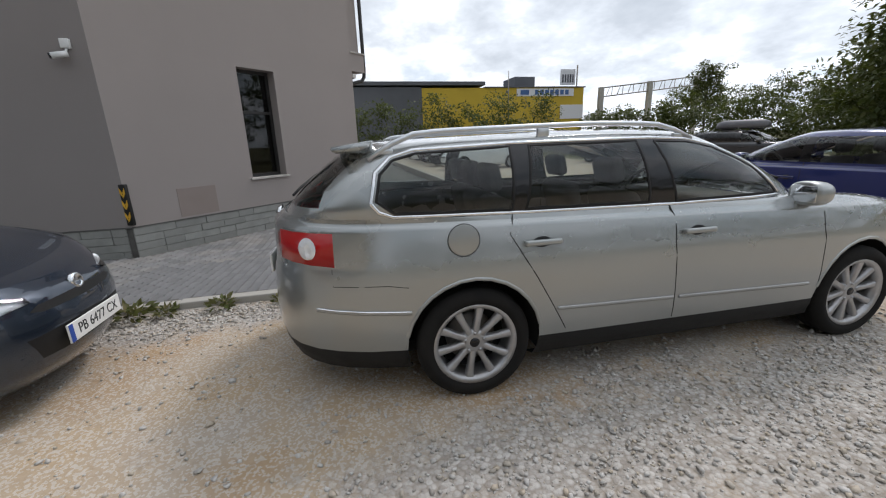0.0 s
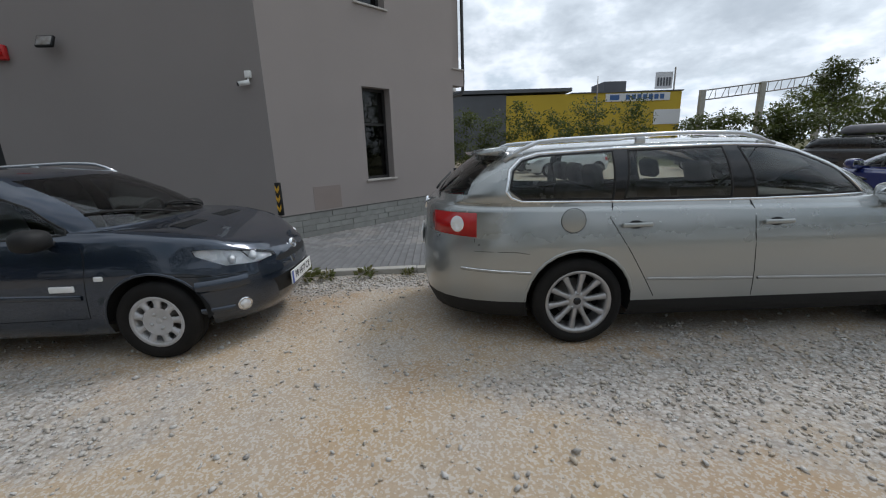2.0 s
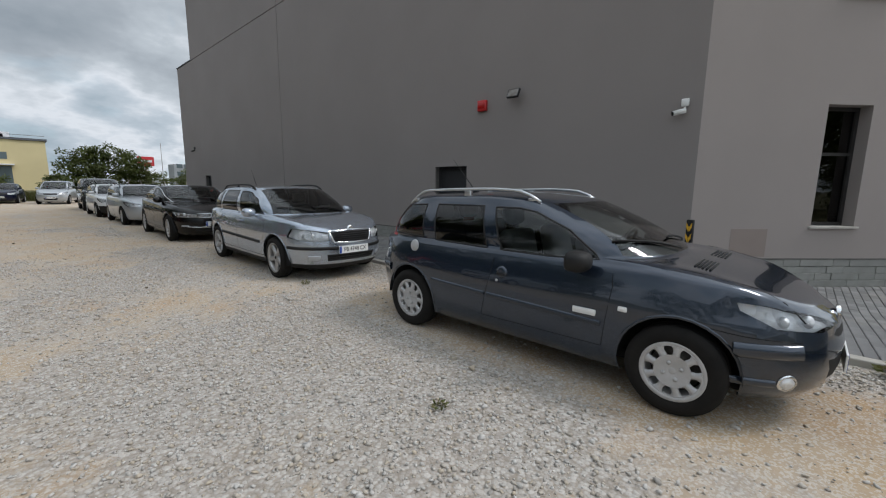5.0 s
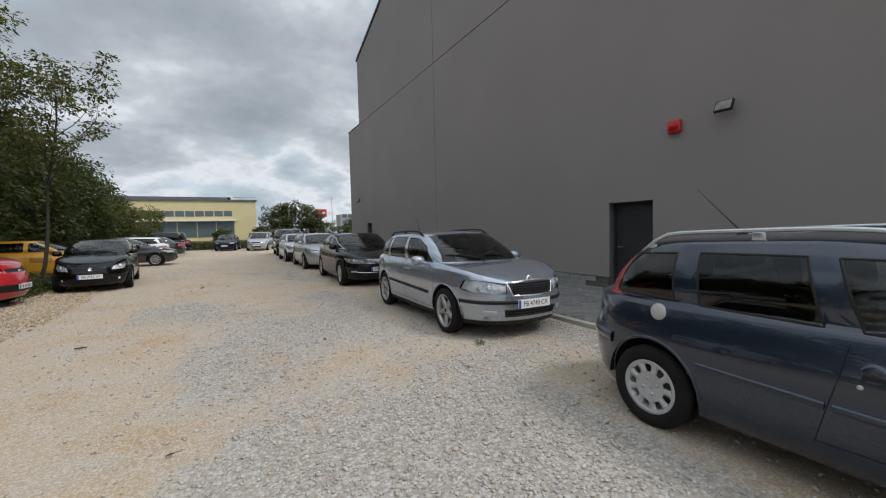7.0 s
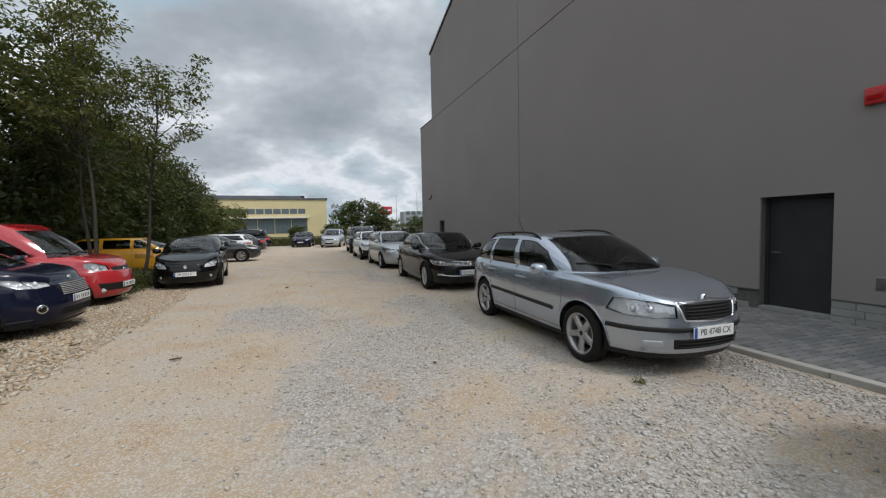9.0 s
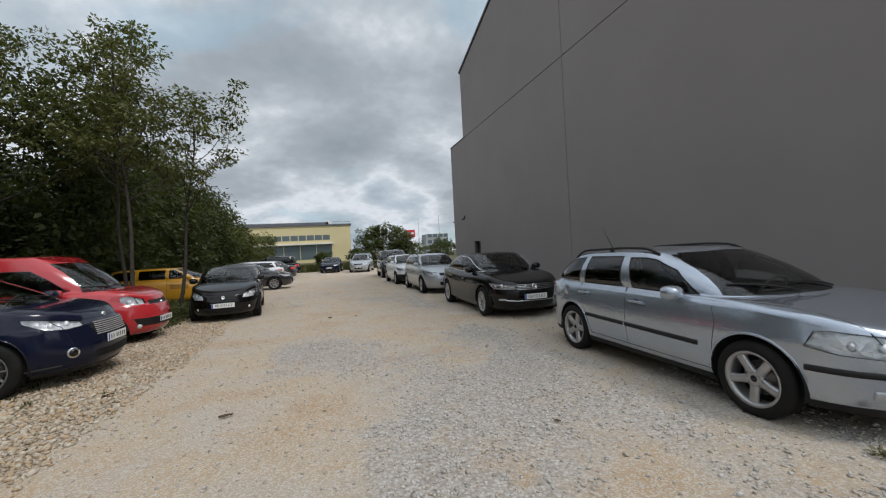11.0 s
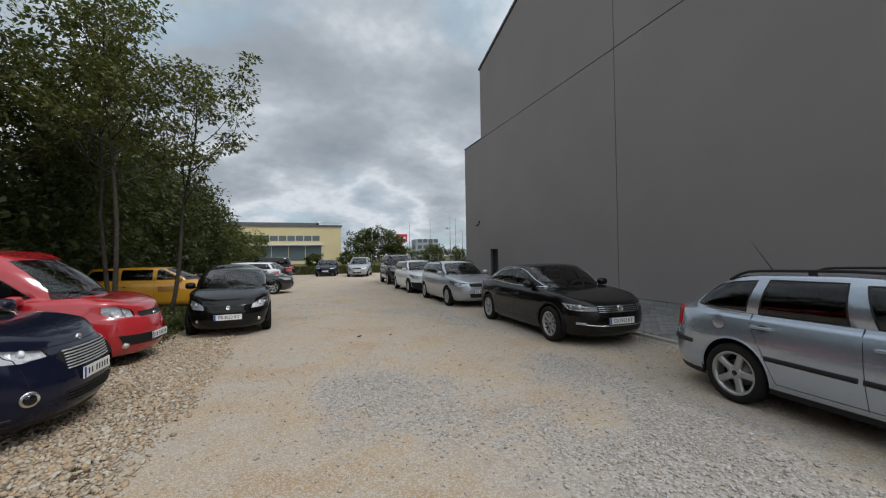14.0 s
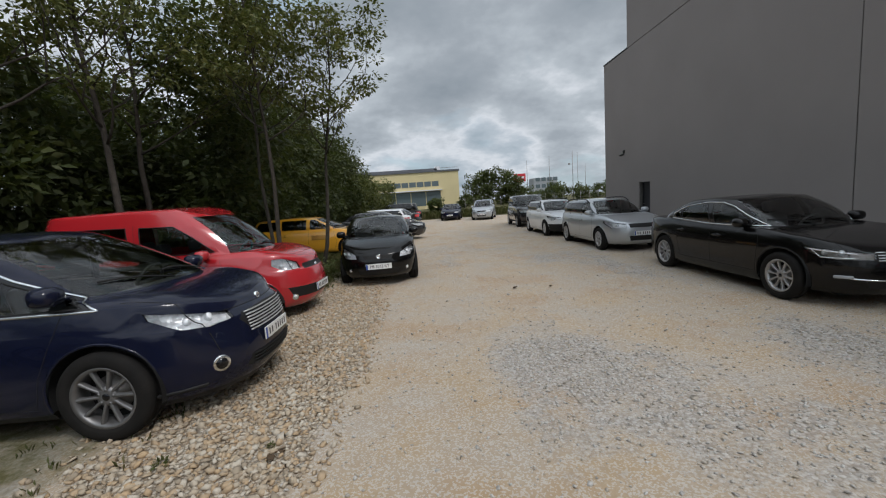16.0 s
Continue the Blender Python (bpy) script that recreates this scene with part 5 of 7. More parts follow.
def plain_mpv(paint, **k):
    d = dict(dpillar=0.16, sill=0.19, crease=0.72, handles=((0.16, 0.88), (-0.8, 0.9)), spin=13, plates=((1, "", 0.46),), tumble=0.16, nose=0.1, bulge=0.03)
    d.update(k)
    return car_spec(4.3, 1.76, 2.7, 0.86, 0.31, 1.62, (1.32, 1.02), (0.36, 1.54), (-1.75, 1.5), (-1.95, 1.05), 0.78, 1.0, paint, "alloy7", (0.05, -0.92), **d)


# ---- ground ----
def patchiness(x, y):
    """0: bare yellowish dust; 1: loose white crushed stone. Worn wheel tracks run along the lane."""
    v = noise.noise(Vector((x * 0.55, y * 0.28, 0.0))) * 0.5 + noise.noise(Vector((x * 1.3, y * 0.8, 4.0))) * 0.3 + noise.noise(Vector((x * 3.1, y * 2.3, 9.0))) * 0.24 + noise.noise(Vector((x * 8.0, y * 6.5, 3.0))) * 0.16
    for cx, cy, rx, ry, a in GRAVEL:
        d = ((x - cx) / rx) ** 2 + ((y - cy) / ry) ** 2
        v += a * math.exp(-d)
    return max(0.0, min(1.0, 0.30 + v))


GRAVEL = ((0.9, -2.6, 1.0, 1.9, 0.75), (0.6, 4.6, 0.9, 1.7, 0.7), (-1.0, 11.6, 0.9, 2.2, 0.35), (-1.9, 13.0, 0.9, 0.8, 0.5), (0.1, 9.6, 0.9, 1.2, 0.6), (0.9, 12.8, 0.6, 2.6, 0.45),
          (-0.6, 5.9, 1.0, 1.3, 0.4), (-3.0, 12.0, 0.45, 6.0, -0.7), (-0.5, 13.6, 0.9, 1.2, -0.5), (0.2, 1.6, 1.0, 0.9, -0.55), (-2.4, 5.0, 0.8, 4.0, -0.6), (2.5, 2.0, 0.6, 0.5, 0.3),
          (-1.6, 16.2, 1.2, 1.0, -0.5), (0.0, 0.3, 1.0, 1.2, -0.4), (3.2, 4.0, 0.35, 9.0, 0.5), (1.2, 6.0, 0.9, 1.5, 0.5), (-1.2, 8.4, 0.7, 1.2, 0.3), (0.6, 14.4, 1.1, 1.1, -0.7), (-2.0, 9.6, 0.6, 1.6, -0.4), (-2.6, 17.0, 1.0, 1.6, -0.4))


def chips(x, y):
    """Coarse yellowish stone chips along the noses of the cars on the verge side."""
    edge = -3.75 + 0.35 * noise.noise(Vector((0.0, y * 0.5, 2.0))) - 0.045 * max(0, y - 14)
    return max(0.0, min(1.0, (edge - x) / 0.5)) * max(0.0, min(1.0, (x + 5.9) / 0.8)) * max(0.0, min(1.0, (22 - y) / 4))


def height(x, y):
    h = 0.012 * noise.noise(Vector((x * 0.7, y * 0.7, 1.0))) + 0.008 * noise.noise(Vector((x * 2.1, y * 2.1, 5.0)))
    h *= max(0.0, min(1.0, 1 - (math.hypot(x, y - 10) - 30) / 20))
    if x < -8.0:
        h += 0.55 * min(1.0, (-8.0 - x) / 3.0) * max(0.0, min(1.0, (y - 6) / 4)) * max(0.0, min(1.0, (60 - y) / 8))
    if x > 3.72:
        drop = -0.45 * min(1.0, (x - 3.72) / 0.1)
        if y < -2.9:
            drop *= max(0.0, 1 - (-2.9 - y) / 0.12)
        if x > 36:
            drop *= max(0.0, 1 - (x - 36) / 1)
        if y > 33:
            drop *= max(0.0, 1 - (y - 33) / 1)
        h += drop
    return h


def build_ground():
    fx = [-600, -300, -150, -80, -50, -35, -25, -18, -14] + list(np.arange(-11, 3.6, 0.16)) + [3.66, 3.72, 3.82, 4.4, 5.5, 7, 9, 12, 16, 22, 30, 36, 37, 50, 80, 150, 300, 600]
    fy = [-600, -300, -150, -80, -45, -30, -22, -16, -12, -9] + list(np.arange(-7, -3.2, 0.3)) + [-3.02, -2.9] + list(np.arange(-2.7, 22, 0.18)) + list(np.arange(22, 52, 0.8)) + [56, 62, 75, 95, 130, 200, 350, 600]
    vs = [(x, y, height(x, y)) for y in fy for x in fx]
    k = len(fx)
    fs = [(j * k + i, j * k + i + 1, (j + 1) * k + i + 1, (j + 1) * k + i) for j in range(len(fy) - 1) for i in range(k - 1)]
    me = bpy.data.meshes.new("ground")
    me.from_pydata(vs, [], fs)
    for nm, fn in (("stony", patchiness), ("chippy", chips)):
        a = me.attributes.new(nm, "FLOAT", "POINT")
        a.data.foreach_set("value", [fn(x, y) if -12 < x < 4 and -9 < y < 52 else 0.3 * (nm == "stony") for x, y, _ in vs])
    a = me.attributes.new("grass_and_shade", "FLOAT", "POINT")
    a.data.foreach_set("value", [grass_and_shade(x, y) for x, y, _ in vs])
    me.polygons.foreach_set("use_smooth", [True] * len(me.polygons))
    m, n = material("gravel_ground")
    v = n.add("ShaderNodeNewGeometry").outputs["Position"]
    st, ch, gr = (n.add("ShaderNodeAttribute", {"attribute_name": q}).outputs["Fac"] for q in ("stony", "chippy", "grass_and_shade"))
    cell = n.add("ShaderNodeTexVoronoi", {"feature": "F1"}, Vector=v, Scale=38.0, Randomness=1.0)
    cell2 = n.add("ShaderNodeTexVoronoi", {"feature": "F1"}, Vector=v, Scale=85.0, Randomness=1.0)
    tone = n.add("ShaderNodeSeparateColor", None, Color=cell.outputs["Color"]).outputs[0]
    tone2 = n.add("ShaderNodeSeparateColor", None, Color=cell2.outputs["Color"]).outputs[0]
    blot, fine = n.noise(v, 1.3, 6, 0.6), n.noise(v, 60, 4, 0.7)
    dust = n.mix(n.ramp(blot, (0.35, 0.0), (0.68, 1.0)), (0.455, 0.33, 0.195, 1), (0.43, 0.37, 0.305, 1))
    dust = n.mix(n.ramp(n.noise(v, 0.8, 3), (0.51, 0.0), (0.66, 0.75)), dust, (0.40, 0.25, 0.12, 1))
    dust = n.mix(n.math("MULTIPLY", n.ramp(tone2, (0.62, 0.0), (0.64, 1.0)), 0.55), dust, (0.62, 0.60, 0.56, 1))
    dust = n.mix(n.ramp(n.noise(v, 7, 6, 0.7), (0.5, 0.0), (0.72, 0.4)), dust, (0.36, 0.27, 0.185, 1))
    dust = n.mix(n.math("MULTIPLY", fine, 0.35), dust, (0.3, 0.24, 0.17, 1))
    stone = n.mix(tone, (0.32, 0.298, 0.272, 1), (0.54, 0.52, 0.492, 1))
    # shade in the gaps between stones, put into the colour by cell distance
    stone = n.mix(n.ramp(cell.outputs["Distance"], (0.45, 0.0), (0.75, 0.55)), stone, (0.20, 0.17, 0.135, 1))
    chip = n.mix(tone, (0.34, 0.26, 0.175, 1), (0.60, 0.545, 0.46, 1))
    # the same painted gap shade, deeper, round the coarse chips
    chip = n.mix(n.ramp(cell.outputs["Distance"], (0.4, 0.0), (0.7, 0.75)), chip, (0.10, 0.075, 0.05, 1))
    f = n.math("ADD", st, n.math("MULTIPLY", n.math("SUBTRACT", n.noise(v, 4.5, 6, 0.7), 0.5), 1.1))
    mask = n.ramp(f, (0.34, 0.08), (0.72, 0.82))
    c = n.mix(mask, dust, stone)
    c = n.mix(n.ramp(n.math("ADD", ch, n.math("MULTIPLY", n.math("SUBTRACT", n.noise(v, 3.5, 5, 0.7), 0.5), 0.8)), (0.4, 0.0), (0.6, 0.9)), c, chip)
    green = n.mix(n.noise(v, 0.6, 6, 0.7), (0.05, 0.055, 0.02, 1), (0.15, 0.13, 0.06, 1))
    c = n.mix(n.ramp(n.math("ADD", gr, n.math("MULTIPLY", n.math("SUBTRACT", n.noise(v, 2.0, 5, 0.7), 0.5), 0.6)), (0.4, 0.0), (0.6, 1.0)), c, green)
    b = n.add("ShaderNodeBsdfPrincipled", None, Base_Color=c, Roughness=0.95, Specular_IOR_Level=0.2)
    hgt = n.math("ADD", n.math("MULTIPLY", n.math("SUBTRACT", 1.0, cell.outputs["Distance"]), n.math("ADD", mask, 0.15)), n.math("MULTIPLY", fine, 0.5))
    finish(n, b, hgt, 0.7, 0.012)
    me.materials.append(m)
    tagged(new("ground", me), "dusty yellowish ground with white crushed stone", "ground", kind="structure")


def grass_and_shade(x, y):
    g = 0.0
    if x < -5.2 and 14 < y < 60:
        g = max(0.0, min(1.0, (-5.6 - x) / 0.8)) * min(1.0, (y - 16.2) / 0.8) if y < 17.0 else max(0.0, min(1.0, (-5.2 - x) / 0.8))
    # soil between the parked cars; the shade over it is put into this darkening
    if x < -5.0 and 7 < y < 16.6:
        g = 0.52 * min(1.0, (-5.0 - x) / 0.7)
    if x < -9.3:
        g = 1.0
    if y > 47:
        g = max(g, min(1.0, (y - 47) / 1.5))
    if y < -14 or x > 38 or x < -30:
        g = 1.0
    return max(0.0, min(1.0, g))


build_ground()


def stone_meshes(count, seed):
    """A few rough broken-stone shapes as vertex and face lists."""
    rnd, out = random.Random(seed), []
    for _ in range(count):
        bm = bmesh.new()
        bmesh.ops.create_icosphere(bm, subdivisions=1, radius=1.0)
        pick = rnd.sample(list(bm.verts), 5)
        bmesh.ops.delete(bm, geom=pick[:3], context="VERTS")
        bmesh.ops.convex_hull(bm, input=bm.verts[:])
        for v in bm.verts:
            v.co *= rnd.uniform(0.65, 1.15)
        bmesh.ops.triangulate(bm, faces=bm.faces[:])
        bm.verts.index_update()
        out.append((np.array([v.co[:] for v in bm.verts]), np.array([[v.index for v in f.verts] for f in bm.faces])))
        bm.free()
    return out


def scatter_stones(name, label, places, sizes, mat, seed):
    """Loose stones as one heap of real small shapes, half sunk in the ground."""
    rnd, shapes = np.random.default_rng(seed), stone_meshes(8, seed)
    allv, allf, base = [], [], 0
    for (x, y), s in zip(places, sizes):
        v, f = shapes[rnd.integers(8)]
        a, q = rnd.uniform(0, 6.28), rnd.uniform(0.55, 1.0, 3)
        v = v * q * (1, 1, 0.62) * s
        c, d = math.cos(a), math.sin(a)
        tilt = rnd.uniform(-0.5, 0.5)
        z = v[:, 2] + v[:, 0] * tilt
        allv.append(np.stack([v[:, 0] * c - v[:, 1] * d + x, v[:, 0] * d + v[:, 1] * c + y, z + height(x, y) + s * 0.22], 1))
        allf.append(f + base)
        base += len(v)
    vv, ff = np.concatenate(allv), np.concatenate(allf)
    me = bpy.data.meshes.new(name)
    me.vertices.add(len(vv))
    me.vertices.foreach_set("co", vv.ravel())
    me.loops.add(len(ff) * 3)
    me.loops.foreach_set("vertex_index", ff.ravel())
    me.polygons.add(len(ff))
    me.polygons.foreach_set("loop_start", np.arange(0, len(ff) * 3, 3))
    me.update(calc_edges=True)
    me.materials.append(mat)
    tagged(new(name, me), label, "gravel", kind="stuff")


def stone_mat(name, a, b, c):
    m, n = material(name)
    g = n.add("ShaderNodeNewGeometry")
    r = g.outputs["Random Per Island"]
    col = n.ramp(r, (0.0, a), (0.45, b), (0.8, c), (0.95, tuple(x * 0.75 for x in b)))
    col = n.mix(n.math("MULTIPLY", n.noise(g.outputs["Position"], 120, 4), 0.5), col, (0.3, 0.26, 0.2, 1))
    bs = n.add("ShaderNodeBsdfPrincipled", None, Base_Color=col, Roughness=0.92, Specular_IOR_Level=0.25)
    finish(n, bs, n.noise(g.outputs["Position"], 160, 3), 0.3, 0.002)
    return m


def lay_stones():
    rnd = random.Random(11)
    places, sizes = [], []
    while len(places) < 56000:
        x, y = rnd.uniform(-4.6, 3.6), rnd.uniform(-6, 24) if rnd.random() < 0.8 else rnd.uniform(-3, 14)
        if y > 14 and rnd.random() < (y - 14) / 11:
            continue
        p = patchiness(x, y)
        if rnd.random() < 0.10 + 0.90 * max(0.0, (p - 0.34) / 0.5) ** 1.4:
            places.append((x, y))
            sizes.append(0.007 + 0.019 * rnd.random() ** 2.4 + 0.014 * (rnd.random() < 0.04))
    scatter_stones("crushed_stone", "loose pale grey crushed stone on the lane", places, sizes, stone_mat("crushed_stone", (0.64, 0.625, 0.605), (0.48, 0.46, 0.435), (0.55, 0.47, 0.37)), 3)
    places, sizes = [], []
    while len(places) < 20000:
        x, y = rnd.uniform(-6.6, -3.4), rnd.uniform(6.5, 21)
        if rnd.random() < chips(x, y):
            places.append((x, y))
            sizes.append(0.017 + 0.034 * rnd.random() ** 1.5)
    scatter_stones("stone_chips", "coarse yellowish stone chips beside the parked cars", places, sizes, stone_mat("stone_chips", (0.64, 0.575, 0.48), (0.47, 0.38, 0.275), (0.53, 0.36, 0.20)), 5)
    # edge of coarse white stone along the kerb
    places, sizes = [], []
    for _ in range(5000):
        x = 3.52 - abs(rnd.gauss(0, 0.16))
        places.append((x, rnd.uniform(-5, 17)))
        sizes.append(rnd.uniform(0.012, 0.03))
    scatter_stones("kerb_stones", "white stones heaped against the kerb", places, sizes, stone_mat("kerb_stones", (0.68, 0.66, 0.63), (0.5, 0.47, 0.43), (0.56, 0.5, 0.42)), 9)


# ---- the grey building ----
WX = 6.635          # face of the long dark wall
CORNER, FAR = Vector((6.635, 3.66)), Vector((10.22, 0.08))
M_DARKWALL = rough_mat("dark_render", (0.278, 0.250, 0.238), (0.260, 0.234, 0.224), 0.9, 0.5, 260, bump=0.25, distance=0.003, spread=0.06)
M_LIGHTWALL = rough_mat("light_render", (0.345, 0.305, 0.286), (0.325, 0.288, 0.27), 0.9, 0.6, 260, bump=0.25, distance=0.003, spread=0.06)
M_PATCHWALL = rough_mat("repaired_render", (0.285, 0.235, 0.212), (0.27, 0.222, 0.2), 0.9, 3, 260, bump=0.2, distance=0.003, spread=0.05)
M_TILE = rough_mat("stone_cladding", (0.36, 0.36, 0.335), (0.27, 0.272, 0.252), 0.8, 5, 70, bump=0.35, distance=0.004, island=True)
M_MORTAR = rough_mat("mortar", (0.13, 0.125, 0.115), None, 0.95, 10, 90)
M_METAL = rough_mat("dark_door_metal", (0.028, 0.029, 0.032), (0.04, 0.041, 0.044), 0.55, 3, 150, 0.2, 0.05)
M_FRAME = rough_mat("window_frame_dark", (0.03, 0.028, 0.027), None, 0.45, 6, 150)
M_PANE = glass_mat("window_glass", (0.16, 0.17, 0.18))
M_SILL = rough_mat("pale_sill", (0.55, 0.52, 0.48), None, 0.7, 5, 90)
M_SIGNWHITE0 = plain("white_plastic", (0.7, 0.68, 0.65), 0.5)
# near-black: the dimness of an unlit room is put into the colour
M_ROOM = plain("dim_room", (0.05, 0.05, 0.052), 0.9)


def pave_z(x, y):
    """The paved strip falls gently from the kerb to the building."""
    f = min(1.0, max(0.0, (x - 3.74) / 2.9))
    foot = -0.03 if y > 8 else -0.03 - 0.15 * min(1.0, (8 - y) / 4.5)
    return 0.045 + (foot - 0.045) * f


def long_wall():
    base = thing("wall_long", pose(0, 0, 0), "tall dark grey-brown rendered wall with recessed joints", "wall", kind="structure")
    t, g, back = 0.04, 0.016, WX + 0.5
    # core with a gable, closed behind
    bm = bmesh.new()
    add_prism(bm, [(3.7, -0.4), (8.45, -0.4), (8.45, 1.96), (9.5, 1.96), (9.5, -0.4), (26.06, -0.4), (26.06, 1.95), (26.96, 1.95), (26.96, -0.4), (30.31, -0.4), (30.31, 8.09), (27.91, 8.09), (27.91, 11.97), (17.0, 15.35), (3.7, 11.3)], "x", WX + t, back)
    part("wall_core", bm, M_MORTAR, base, smooth=False)
    panels = [[(3.66, 0.30), (8.45, 0.30), (8.45, 1.96), (9.5, 1.96), (9.5, 0.30), (17.79 - g, 0.30), (17.79 - g, 8.11 - g), (3.66, 8.11 - g)],
              [(17.79 + g, 0.30), (26.06, 0.30), (26.06, 1.95), (26.96, 1.95), (26.96, 0.30), (30.33, 0.30), (30.33, 8.11 - g), (17.79 + g, 8.11 - g)],
              [(3.66, 8.11 + g), (17.79 - g, 8.11 + g), (17.79 - g, 15.1), (17.0, 15.35), (3.66, 11.25)],
              [(17.79 + g, 8.11 + g), (27.93, 8.11 + g), (27.93, 11.99), (17.79 + g, 15.1)]]
    for q in panels:
        bm = bmesh.new()
        add_prism(bm, q, "x", WX, WX + t - 0.002)
        part("wall_panel", bm, M_DARKWALL, base, smooth=False)
    bm = bmesh.new()
    add_box(bm, WX - 0.03, WX + 0.6, 27.9, 30.36, 8.11, 8.15)
    part("coping", bm, M_FRAME, base, smooth=False)
    bm = bmesh.new()
    add_prism(bm, [(28.0, 11.97), (17.0, 15.37), (3.6, 11.28), (3.6, 11.4), (17.0, 15.52), (28.0, 12.1)], "x", WX - 0.06, WX + 4)
    part("roof_edge", bm, M_FRAME, base, smooth=False)
    for a, b in (((WX + 0.5, 30.31), (34, 30.31)), ((34, 30.31), (34, 0.1)),):
        bm = bmesh.new()
        if a[1] == b[1]:
            add_box(bm, a[0], b[0], a[1] - 0.3, a[1], -0.4, 8.1)
        else:
            add_box(bm, a[0] - 0.3, a[0], b[1], a[1] - 0.3, -0.4, 8.1)
        part("rear_wall", bm, M_DARKWALL, base, smooth=False)
    bm = bmesh.new()
    add_prism(bm, [(WX + 0.5, 30.3), (34, 30.3), (34, 0.2), (10.4, 0.2), (WX + 0.5, 3.9)], "z", 8.0, 8.09)
    part("roof_slab", bm, M_MORTAR, base, smooth=False)
    # doors
    for nm, y0, y1, z1 in (("door_1", 8.45, 9.5, 1.96), ("door_2", 26.06, 26.96, 1.95)):
        z0 = -0.02
        d = thing(nm, pose(WX, (y0 + y1) / 2, z0), "dark grey flush metal door in a deep reveal", "door", kind="structure")
        hw, h = (y1 - y0) / 2, z1 - z0
        part("door_leaf", box_bm(0.2, 0.25, -hw + 0.05, hw - 0.05, 0.03, h - 0.05, 0.004), M_METAL, d, smooth=False)
        bm = bmesh.new()
        add_box(bm, 0.16, 0.3, -hw, -hw + 0.05, 0, h), add_box(bm, 0.16, 0.3, hw - 0.05, hw, 0, h), add_box(bm, 0.16, 0.3, -hw + 0.05, hw - 0.05, h - 0.05, h)
        part("door_frame", bm, M_METAL, d, smooth=False)
        part("threshold", box_bm(0.0, 0.3, -hw + 0.002, hw - 0.002, -0.1, 0.03, 0.005), M_TILE, d, smooth=False)
        part("door_handle", tube_bm([(0.2, hw - 0.12, 1.0), (0.14, hw - 0.12, 1.0), (0.14, hw - 0.26, 1.0)], 0.011), M_STEEL, d)


def slant(s, out, z):
    """A place on the slanting bay wall: metres along it, out from it, and up."""
    d = (FAR - CORNER).normalized()
    nrm = Vector((d.y, -d.x))
    q = CORNER + d * s + nrm * out
    return Vector((q.x, q.y, z))


def slant_matrix(s=0.0, out=0.0, z=0.0):
    """x along the slanting wall, y into the building, z up."""
    d = (FAR - CORNER).normalized()
    m = Matrix.Identity(4)
    m.col[0][:3], m.col[1][:3] = (d.x, d.y, 0), (-d.y, d.x, 0)
    m.translation = slant(s, out, z)
    return m


